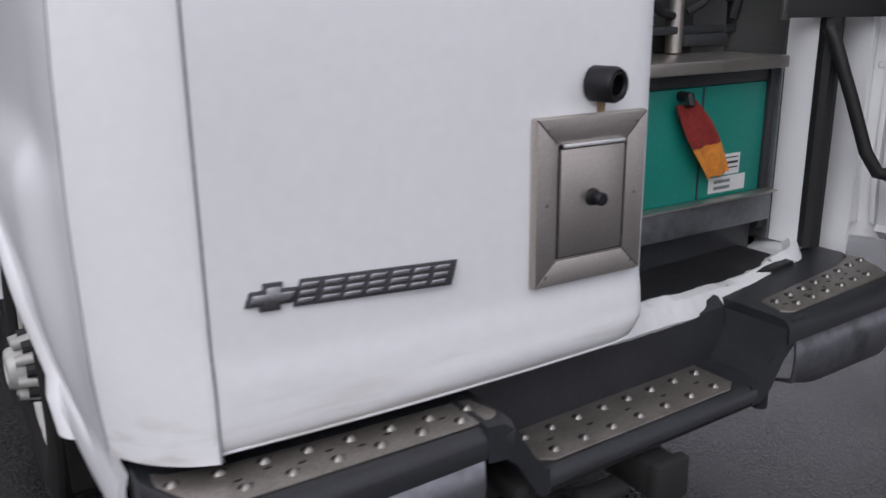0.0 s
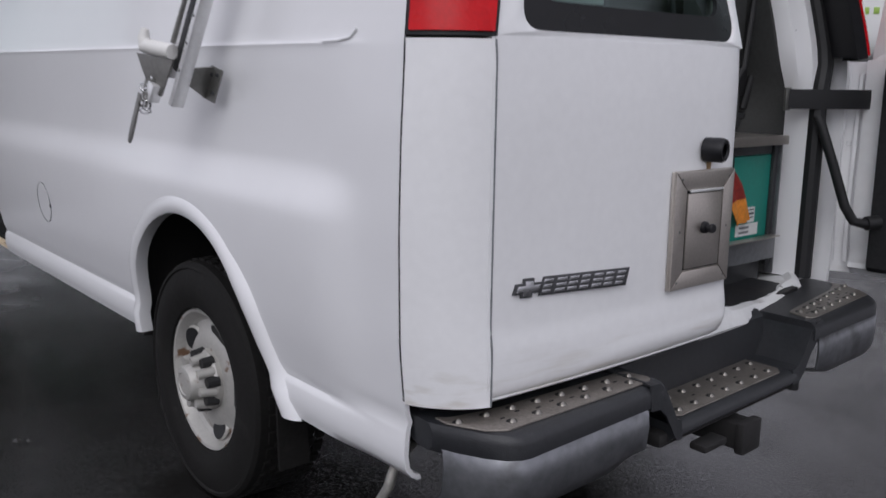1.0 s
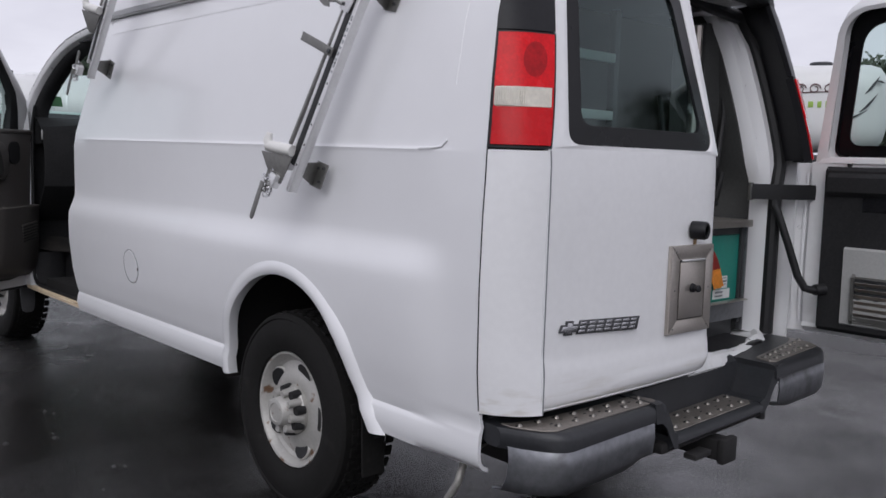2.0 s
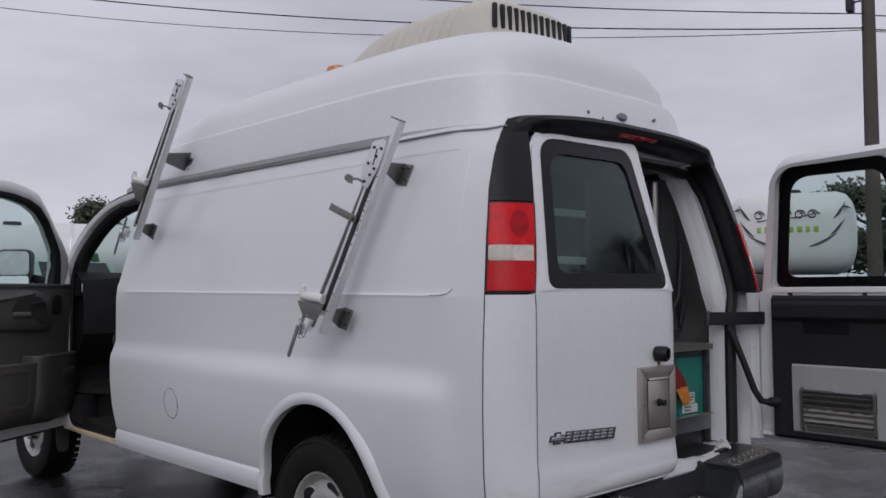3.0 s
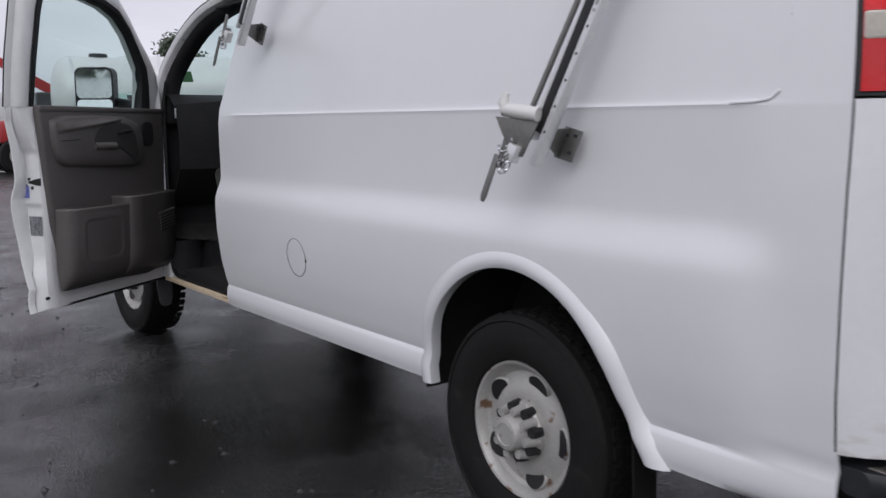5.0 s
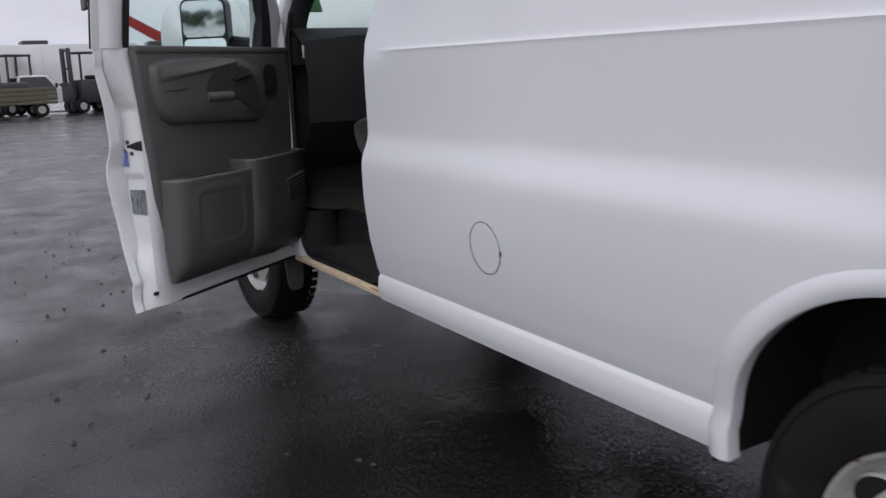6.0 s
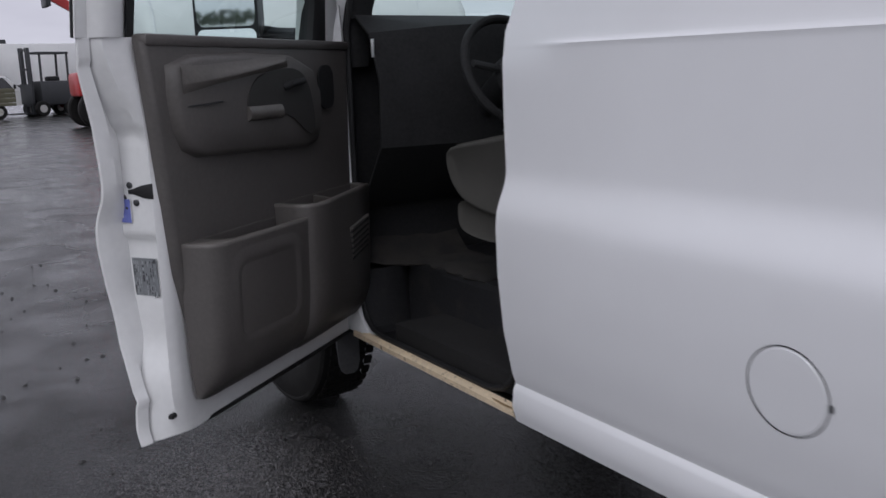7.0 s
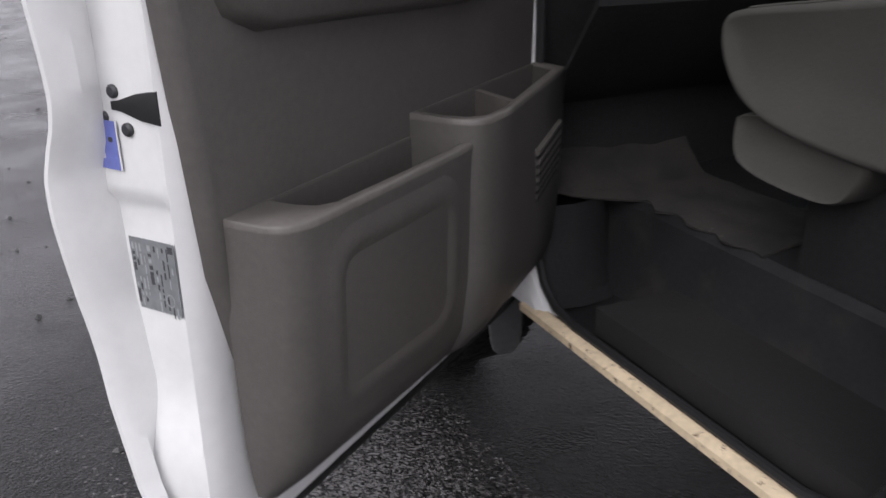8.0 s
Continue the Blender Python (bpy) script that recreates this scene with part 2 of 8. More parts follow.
DULL_CHROME = material("weathered_bumper_metal", (0.23, 0.235, 0.25), 0.40, metal=0.8, vary=0.22, scale=9, fine=50, bump=0.12, bump_scale=30,
                       spots=((0.10, 0.10, 0.105), 7, 0.56, 0.18))
ALU = material("aluminium_extrusion", (0.74, 0.74, 0.74), 0.40, metal=0.6, vary=0.07, scale=15, rough_vary=0.1)
ZINC = material("zinc_plated_steel", (0.225, 0.222, 0.21), 0.48, metal=0.85, vary=0.14, scale=25, bump=0.06)
NYLON = material("white_nylon", (0.74, 0.73, 0.70), 0.5, vary=0.05)
RED_LENS = material("red_lamp_lens", (0.66, 0.004, 0.010), 0.25, vary=0.2, scale=14, fine=120, specular=0.25)
RED_DEEP = material("dark_red_lamp_lens", (0.54, 0.003, 0.008), 0.27, vary=0.12, scale=20, specular=0.25)
CLEAR_LENS = material("clear_ribbed_lens", (0.62, 0.58, 0.50), 0.14, vary=0.15, scale=25, coat=0.7)
RED_BOWL = material("bulb_bowl_red", (0.40, 0.004, 0.008), 0.25, vary=0.35, scale=18, specular=0.25)
AMBER = material("amber_beacon_lens", (0.62, 0.20, 0.035), 0.2, vary=0.1, coat=0.5)
TRIM = material("dark_grey_door_plastic", (0.094, 0.086, 0.081), 0.5, vary=0.14, scale=10, bump=0.35, bump_scale=420, rough_vary=0.12)
# Darker copy of the trim that paints the shade in the armrest's recess.
TRIM_SHADE = material("shade_painted_door_plastic", (0.036, 0.034, 0.032), 0.55, vary=0.14, scale=10, bump=0.3, bump_scale=300)
CLOTH = material("grey_seat_cloth", (0.060, 0.057, 0.051), 0.85, vary=0.16, scale=10, fine=240, bump=0.5, bump_scale=500)
CABIN = material("black_cabin_plastic", (0.022, 0.022, 0.023), 0.65, vary=0.3, scale=7, bump=0.25, bump_scale=220, specular=0.2)
MAT_DIRT = material("dirty_floor_mat", (0.015, 0.015, 0.0165), 0.52, vary=0.45, scale=8, bump=0.4, bump_scale=120,
                    spots=((0.036, 0.033, 0.030), 9.0, 0.52, 0.24))
CARPET = material("muddy_cab_carpet", (0.030, 0.0265, 0.024), 0.9, vary=0.4, scale=14, fine=200, bump=0.6, bump_scale=90, spots=((0.016, 0.0155, 0.0155), 9.0, 0.46, 0.20))
SILL = material("dirt_stained_sill_paint", (0.74, 0.60, 0.42), 0.5, vary=0.18, scale=12, bump=0.1, bump_scale=90,
                spots=((0.14, 0.09, 0.05), 55, 0.63, 0.06))
TEAL = material("teal_cabinet_paint", (0.012, 0.235, 0.185), 0.42, vary=0.12, scale=5, bump=0.05)
CABINET = material("dark_cabinet_frame", (0.05, 0.052, 0.055), 0.45, vary=0.2, scale=9, metal=0.3)
FLAG_RED = material("dark_red_cloth", (0.24, 0.022, 0.016), 0.8, vary=0.3, scale=24, bump=0.4, bump_scale=200)
FLAG_YELLOW = material("orange_cloth", (0.72, 0.26, 0.035), 0.8, vary=0.25, scale=22, bump=0.4, bump_scale=200)
LABEL = material("white_paper_label", (0.66, 0.67, 0.66), 0.6, vary=0.06, scale=30)
LABEL_BLUE = material("blue_sticker", (0.16, 0.19, 0.52), 0.5, vary=0.1)
LABEL_GREY = material("grey_silver_plate", (0.19, 0.20, 0.21), 0.45, vary=0.18, scale=40)
LABEL_PALE = material("faded_silver_print", (0.31, 0.32, 0.33), 0.5, vary=0.1)
INK = material("printed_ink", (0.05, 0.05, 0.055), 0.6, vary=0.1)
RUST = material("rust_stain", (0.30, 0.20, 0.10), 0.7, vary=0.3, scale=30)
LINER = material("pale_interior_liner", (0.40, 0.40, 0.39), 0.6, vary=0.1, scale=5, bump=0.06)
BAY_DARK = material("dark_bay_lining", (0.040, 0.041, 0.040), 0.6, vary=0.25, scale=5, bump=0.06)
UNDER = material("dirty_underbody", (0.014, 0.013, 0.013), 0.8, vary=0.3, scale=8, bump=0.3, bump_scale=60)
PIPE = material("exhaust_steel", (0.36, 0.35, 0.32), 0.5, metal=0.6, vary=0.2, scale=20)
GLASS = glass_material("clear_tinted_glass", (0.80, 0.93, 0.90), 0.0, 0.92)
GLASS_DARK = glass_material("dark_tinted_glass", (0.52, 0.70, 0.67), 0.05, 0.85, (0.86, 1.0, 0.98))
WINDOW_BLACK = material("black_window_border", (0.006, 0.006, 0.007), 0.3, vary=0.2, scale=8, specular=0.3)
MIRROR = material("mirror_glass", (0.82, 0.86, 0.86), 0.03, metal=1.0, vary=0.02, rough_vary=0.01)
ASPHALT = wet_asphalt()
PEBBLE = material("dark_pebble", (0.03, 0.029, 0.028), 0.4, vary=0.4, scale=20)


# ---- mesh helpers ----
def thicken(bm, t, offset):
    """Gives a sheet its thickness: an inner skin and a rim along the open edges."""
    bm.normal_update()
    verts, faces = list(bm.verts), list(bm.faces)
    rims = [(e.link_loops[0].vert, e.link_loops[0].link_loop_next.vert) for e in bm.edges if e.is_boundary]
    normals = [v.normal.copy() for v in verts]
    inner = {v: bm.verts.new(v.co - n * (t * (1 - offset) / 2)) for v, n in zip(verts, normals)}
    for v, n in zip(verts, normals):
        v.co += n * (t * (1 + offset) / 2)
    for f in faces:
        bm.faces.new([inner[v] for v in reversed(f.verts)])
    for a, b in rims:
        bm.faces.new((b, a, inner[a], inner[b]))


def part(name, bm, mat, parent=None, label="", sharp=32, thick=0.0, offset=-1.0, matrix=None):
    """Links a bmesh as one mesh object under a thing or part."""
    bmesh.ops.remove_doubles(bm, verts=bm.verts, dist=1e-5)
    if matrix is not None:
        bmesh.ops.transform(bm, matrix=matrix, verts=bm.verts)
        if matrix.determinant() < 0:
            bmesh.ops.reverse_faces(bm, faces=bm.faces)
    if thick:
        thicken(bm, thick, offset)
    me = bpy.data.meshes.new(name)
    bm.to_mesh(me)
    bm.free()
    for p in me.polygons:
        p.use_smooth = True
    me.set_sharp_from_angle(angle=radians(sharp))
    me.materials.append(mat)
    ob = new(name, me)
    if parent is not None:
        ob.parent = parent
    if label:
        ob["label"] = label
    return ob


def thing(name, label, category, at=(0, 0, 0), group="", kind=""):
    ob = new(name)
    ob.location = at
    ob.empty_display_size = 0.2
    return tagged(ob, label, category, group, kind)


def box(bm, centre, size, m=None, bevel=0.0, seg=2):
    made = bmesh.ops.create_cube(bm, size=1.0)["verts"]
    bmesh.ops.scale(bm, vec=size, verts=made)
    if bevel:
        edges = list({e for v in made for e in v.link_edges})
        made = list({v for f in bmesh.ops.bevel(bm, geom=edges, offset=bevel, segments=seg, affect="EDGES", profile=0.5)["faces"] for v in f.verts} | {v for v in made if v.is_valid})
    t = Matrix.Translation(centre)
    bmesh.ops.transform(bm, matrix=(m @ t) if m is not None else t, verts=made)
    return made


def box_bm(centre, size, m=None, bevel=0.0, seg=2):
    bm = bmesh.new()
    box(bm, centre, size, m, bevel, seg)
    return bm


def sheet(bm, rows, closed=False):
    """Quads through rows of points; closed joins each row's ends."""
    vs = [[bm.verts.new(p) for p in row] for row in rows]
    for a, b in zip(vs, vs[1:]):
        n = len(a)
        for i in range(n if closed else n - 1):
            j = (i + 1) % n
            quad = []
            for v in (a[i], a[j], b[j], b[i]):
                if all((v.co - q.co).length > 1e-6 for q in quad):
                    quad.append(v)
            if len(quad) > 2:
                bm.faces.new(quad)
    return vs


def tube(bm, pts, r, n=10, caps=True, flat=1.0):
    """A round bar along points; r may be a list."""
    pts = [Vector(p) for p in pts]
    rows, side = [], None
    for i, p in enumerate(pts):
        d = (pts[min(i + 1, len(pts) - 1)] - pts[max(i - 1, 0)]).normalized()
        if side is None:
            side = d.orthogonal().normalized()
        side = (side - d * side.dot(d)).normalized()
        up = d.cross(side)
        rr = r[i] if isinstance(r, (list, tuple)) else r
        rows.append([p + side * rr * math.cos(a) + up * rr * flat * math.sin(a) for a in [2 * math.pi * k / n for k in range(n)]])
    vs = sheet(bm, rows, True)
    if caps:
        bm.faces.new(vs[0][::-1])
        bm.faces.new(vs[-1])
    return vs


def tube_bm(*a, **k):
    bm = bmesh.new()
    tube(bm, *a, **k)
    return bm


def prism(bm, outline, depth, m=None, bevel=0.0):
    """A plate: the outline in xy, extruded by depth along z."""
    low = [bm.verts.new((x, y, 0)) for x, y in outline]
    high = [bm.verts.new((x, y, depth)) for x, y in outline]
    n = len(low)
    faces = [bm.faces.new(low[::-1]), bm.faces.new(high)]
    faces += [bm.faces.new((low[i], low[(i + 1) % n], high[(i + 1) % n], high[i])) for i in range(n)]
    bmesh.ops.recalc_face_normals(bm, faces=faces)
    made = low + high
    if bevel:
        edges = list(faces[1].edges)
        made = list({v for f in bmesh.ops.bevel(bm, geom=edges, offset=bevel, segments=2, affect="EDGES", profile=0.5)["faces"] for v in f.verts} | {v for v in made if v.is_valid})
    if m is not None:
        bmesh.ops.transform(bm, matrix=m, verts=made)
    return made


def prism_bm(*a, **k):
    bm = bmesh.new()
    prism(bm, *a, **k)
    return bm


def lathe(bm, profile, m, n=48):
    """Turns (radius, height) pairs round z."""
    rows = [[m @ Vector((r * math.cos(2 * math.pi * k / n), r * math.sin(2 * math.pi * k / n), h)) for k in range(n)] for r, h in profile]
    return sheet(bm, rows, True)


def lathe_bm(*a, **k):
    bm = bmesh.new()
    lathe(bm, *a, **k)
    return bm


def smooth(a, b, x):
    t = min(1.0, max(0.0, (x - a) / (b - a)))
    return t * t * (3 - 2 * t)


def table(pairs, x):
    if x <= pairs[0][0]:
        return pairs[0][1]
    for (a, u), (b, v) in zip(pairs, pairs[1:]):
        if x <= b:
            return u + (v - u) * (x - a) / (b - a)
    return pairs[-1][1]


def rounded(w, h, r, n=6):
    """The outline of a rounded rectangle about the origin."""
    pts = []
    for cx, cy, a0 in ((w / 2 - r, h / 2 - r, 0), (-w / 2 + r, h / 2 - r, 90), (-w / 2 + r, -h / 2 + r, 180), (w / 2 - r, -h / 2 + r, 270)):
        pts += [(cx + r * math.cos(radians(a0 + 90 * k / n)), cy + r * math.sin(radians(a0 + 90 * k / n))) for k in range(n + 1)]
    return pts


def frame_m(origin, xdir, ydir):
    """A matrix with its axes along xdir, ydir and their normal."""
    x = Vector(xdir).normalized()
    z = x.cross(Vector(ydir)).normalized()
    y = z.cross(x)
    m = Matrix((x, y, z)).transposed().to_4x4()
    m.translation = origin
    return m

# ---- ground ----
def make_ground():
    bm = bmesh.new()
    edges = [-1500, -300, -80, -25, -8, -4, 0, 4, 8, 25, 80, 300, 1500]
    sheet(bm, [[(x, y, 0) for x in edges] for y in edges])
    tagged(part("ground", bm, ASPHALT), "wet dark asphalt yard with puddles and loose grit", "ground", kind="structure")


make_ground()

# ---- the van's body surfaces, in its own coordinates (x across, y forward from the rear axle, z up) ----
VAN_X = -0.025
SIDE_LEAN = 0.42
AXLE_R, AXLE_F, TYRE_R = -0.05, 3.76, 0.385
CAB_STRETCH = 0.05
SIDE = [(0.436, 0.915), (0.444, 0.942), (0.49, 0.954), (0.535, 0.950), (0.549, 0.941), (0.578, 0.952), (0.70, 0.978), (0.85, 0.994),
        (0.97, 0.997), (1.015, 0.994), (1.05, 0.981), (1.08, 0.967), (1.11, 0.959), (1.15, 0.957), (1.25, 0.956), (1.395, 0.957), (1.404, 0.959), (1.412, 0.952),
        (1.422, 0.949), (1.60, 0.924), (1.80, 0.890), (1.93, 0.862), (1.99, 0.848), (2.045, 0.830), (2.075, 0.822)]
PLAIN = [(0.440, 0.915), (0.448, 0.942), (0.50, 0.952), (0.560, 0.946), (0.572, 0.938), (0.60, 0.948), (0.75, 0.962), (1.0, 0.966), (1.2, 0.962),
         (1.40, 0.952), (1.60, 0.924), (1.80, 0.884), (1.93, 0.838), (1.99, 0.808), (2.045, 0.772), (2.075, 0.750)]


def half_width(z, y=0.5):
    k = smooth(-0.98, -0.78, y)
    if 1.38 < z < 1.45:
        k *= 1 - smooth(2.04, 2.09, y)
    return table(PLAIN, z) * (1 - k) + table(SIDE, z) * k


def lean(z):
    return 0.0 if z < 1.36 else 0.175 * ((z - 1.36) / 0.68) ** 1.35


def rear_y(x, z):
    """The rear doors' face."""
    lip = smooth(0.80, 0.74, z)
    return -1.266 + 0.045 * (abs(x) / 0.83) ** 2.2 + lean(z) - 0.007 * lip


def seam_x(z):
    return 0.815 - max(0.0, z - 1.41) * 0.225


def corner(z, k, out=0.0):
    """The rounded rear corner: k 0 at the door seam, 1 at the side panel."""
    xs, w = seam_x(z), table(PLAIN, z)
    y0, y1 = rear_y(xs, z), -1.10 + lean(z) * SIDE_LEAN
    a = k * math.pi / 2
    x = xs + (w - xs) * (0.55 * math.sin(a) + 0.45 * k)
    y = y0 + (y1 - y0) * (0.55 * (1 - math.cos(a)) + 0.45 * k)
    nx, ny = math.sin(a) * 0.9, -math.cos(a)
    return (x + nx * out, y + ny * out, z)


def pillar_b(z):
    """The rear edge of the front door's opening."""
    return 2.199 + 0.012 * smooth(1.05, 1.25, z) - max(0.0, z - 1.45) * 0.33


ARCH_Y, ARCH_A, ARCH_Z, ARCH_B = -0.045, 0.470, 0.47, 0.468
FOOT_Z, FOOT_SLOPE = 0.62, 0.56


def arch_z(y, a=ARCH_A, b=ARCH_B, centre=ARCH_Y):
    foot = foot_y(FOOT_Z, a, b, centre)
    if foot - FOOT_SLOPE * (FOOT_Z - 0.43) < y < foot:
        return FOOT_Z - (foot - y) / FOOT_SLOPE
    t = abs(y - centre) / a
    return 0.0 if t >= 1 else ARCH_Z + b * (1 - t ** 2) ** 0.5


def foot_y(z, a=ARCH_A, b=ARCH_B, centre=ARCH_Y):
    """The rear edge of the wheel opening at a height, swept back towards its foot."""
    if z >= FOOT_Z:
        return centre - a * (1 - ((z - ARCH_Z) / b) ** 2) ** 0.5
    return foot_y(FOOT_Z, a, b, centre) - FOOT_SLOPE * (FOOT_Z - z)


van = thing("cargo_van", "white high-roof cargo van with open doors on wet asphalt", "van", (VAN_X, 0, 0))


def side_panel(s):
    zs = [0.436, 0.440, 0.444, 0.465, 0.49, 0.515, 0.53, 0.537, 0.543, 0.549, 0.558, 0.578, 0.60, 0.63, 0.66, 0.70, 0.75, 0.80, 0.85, 0.90, 0.94, 0.97, 0.99, 1.01, 1.03,
          1.05, 1.07, 1.09, 1.11, 1.13, 1.16, 1.20, 1.26, 1.32, 1.37, 1.39, 1.397, 1.404, 1.408, 1.412, 1.417, 1.424, 1.44, 1.50,
          1.56, 1.62, 1.68, 1.74, 1.80, 1.86, 1.91, 1.95, 1.975, 2.0, 2.025, 2.045, 2.075]
    ys = [-1.10, -1.08, -1.04, -1.0, -0.96, -0.92, -0.88, -0.84, -0.80, -0.76, -0.72, -0.68, -0.64, -0.61, -0.59, -0.57, -0.55, -0.53]
    ys += [ARCH_Y - ARCH_A * math.cos(math.pi * k / 36) for k in range(37)]
    ys += [0.425 + (2.265 - 0.425) * k / 30 for k in range(31)]
    rows = []
    for y in ys:
        low = arch_z(y)
        row = []
        for z in zs:
            zz = max(z, low)
            f = (y + 1.10) / 3.365
            yy = y
            if y > 1.9:
                yy = y + (pillar_b(zz) - 2.265) * smooth(1.9, 2.265, y)
            if y < -0.9:
                yy = y + lean(zz) * SIDE_LEAN * (1 - smooth(-1.10, -0.9, y))
            rise = (0.0075 * (y + 0.95) - 0.006) * smooth(1.30, 1.385, zz) * smooth(1.52, 1.435, zz)
            row.append((s * half_width(zz, y), yy, zz + rise))
        rows.append(row)
    if s > 0:
        rows = rows[::-1]
    bm = bmesh.new()
    sheet(bm, rows)
    bmesh.ops.remove_doubles(bm, verts=bm.verts, dist=1e-5)
    return part("side_panel", bm, WHITE, van, "white painted cargo side panel with pressed ridges", thick=0.012, sharp=50)


def arch_lip(s, centre=ARCH_Y, a=ARCH_A, b=ARCH_B, parent=None, out=0.0):
    """A rolled lip round the wheel opening."""
    rows = []
    for k in range(41):
        t = math.pi * k / 40
        cy = -math.cos(t)
        sec = []
        for d, o in ((-0.020, -0.030), (-0.024, 0.002), (-0.022, 0.012), (-0.010, 0.019), (0.006, 0.020), (0.022, 0.016), (0.038, 0.007), (0.050, -0.006)):
            aa, bb = a + d, b + d
            y = centre + cy * aa
            z = ARCH_Z + bb * math.sin(t)
            if cy < 0 and z < FOOT_Z:
                y = foot_y(z, aa, bb, centre)
            w = half_width(z, centre) if z < 1.0 else half_width(1.0, centre)
            base = min(w, 0.985)
            sec.append((s * (base + o + out), y, z))
        rows.append(sec)
    low0 = [(p[0] - s * 0.004, p[1] - FOOT_SLOPE * 0.034, 0.436) for p in rows[0]]
    low1 = [(p[0] - s * 0.004, p[1], 0.436) for p in rows[-1]]
    rows = [low0] + rows + [low1]
    bm = bmesh.new()
    sheet(bm, rows if s > 0 else rows[::-1])
    return part("wheel_arch_lip", bm, WHITE, parent or van, "rolled white wheel arch lip")


def wheel_well(s, centre, a, parent, inner=0.55, rise=0.60):
    rows = []
    for x in (0.925, inner):
        rows.append([(s * x, centre - math.cos(math.pi * k / 20) * (a + 0.05), 0.40 + math.sin(math.pi * k / 20) * rise) for k in range(21)])
    bm = bmesh.new()
    vs = sheet(bm, rows)
    bm.faces.new(vs[1])
    return part("wheel_well", bm, UNDER, parent, "dirty black wheel well liner")


for s in (-1, 1):
    side_panel(s)
    arch_lip(s)
    wheel_well(s, ARCH_Y, ARCH_A, van)


# ---- rear corners, lamps, header ----
def corner_sheet(s, z0, z1, nz, out=0.0, ks=12, k0=0.0, k1=1.0):
    bm = bmesh.new()
    rows = []
    for i in range(nz + 1):
        z = z0 + (z1 - z0) * i / nz
        rows.append([(s * x, y, zz) for x, y, zz in (corner(z, k0 + (k1 - k0) * k / ks, out) for k in range(ks + 1))])
    sheet(bm, rows if s > 0 else rows[::-1])
    return bm


def tail_lamp(s):
    lamp = part("tail_lamp", corner_sheet(s, 1.408, 1.748, 10, 0.004), BLACK, van, "red tail lamp with a clear reversing band in a black surround", thick=0.03)
    for n, z0, z1, m, lab in (("red_lens", 1.414, 1.5285, RED_DEEP, ""), ("clear_lens", 1.5235, 1.5865, CLEAR_LENS, "clear ribbed reversing lens"), ("red_lens", 1.5815, 1.745, RED_LENS, "")):
        part(n, corner_sheet(s, z0 + 0.003, z1 - 0.003, 6, 0.011, 12, 0.085 if m is CLEAR_LENS else 0.055, 0.90 if m is CLEAR_LENS else 0.93), m, lamp, lab, thick=0.012)
    bm = bmesh.new()
    for k in range(15):
        a = 0.46 + 0.44 * k / 14
        p, q = corner(1.529, a, 0.014), corner(1.580, a, 0.014)
        tube(bm, [(s * p[0], p[1], p[2]), (s * q[0], q[1], q[2])], 0.0022, 5)
    part("lens_ribs", bm, CLEAR_LENS, lamp)
    for k in (0.070, 0.914):
        part("red_lens", corner_sheet(s, 1.5262, 1.5838, 2, 0.0106, 2, k - 0.015, k + 0.015), RED_DEEP, lamp, thick=0.010)
    bm = bmesh.new()
    edge = [corner(1.665 + 0.052 * math.sin(t), 0.34 + 0.17 * math.cos(t), 0.0118) for t in [2 * math.pi * i / 28 for i in range(28)]]
    rim = [bm.verts.new((s * x, y, z)) for x, y, z in edge]
    mid = [bm.verts.new((s * x, y, z)) for x, y, z in (corner(1.665 + 0.026 * math.sin(t), 0.34 + 0.085 * math.cos(t), 0.0122) for t in [2 * math.pi * i / 28 for i in range(28)])]
    for i in range(28):
        q = (rim[i], rim[(i + 1) % 28], mid[(i + 1) % 28], mid[i])
        bm.faces.new(q if s > 0 else q[::-1])
    bm.faces.new(mid if s > 0 else mid[::-1])
    part("reflector_bowl", bm, RED_BOWL, lamp, "darker round reflector bowl")


for s in (-1, 1):
    tail_lamp(s)
    part("pillar_cover", corner_sheet(s, 1.752, 2.075, 12, 0.002), BLACK, van, "black plastic rear pillar cover", thick=0.02)
    if s > 0:
        continue
    bm = bmesh.new()
    rows = [[(s * (corner(z, 1.0)[0] + o), corner(z, 1.0)[1] + 0.004 + d, z) for o, d in ((-0.02, -0.004), (0.0008, -0.004), (0.0008, 0.001), (-0.02, 0.001))] for z in [0.63 + 1.40 * i / 24 for i in range(25)]]
    sheet(bm, rows, True)
    part("pillar_gap", bm, SEAL, van, "dark shut line beside the rear door")


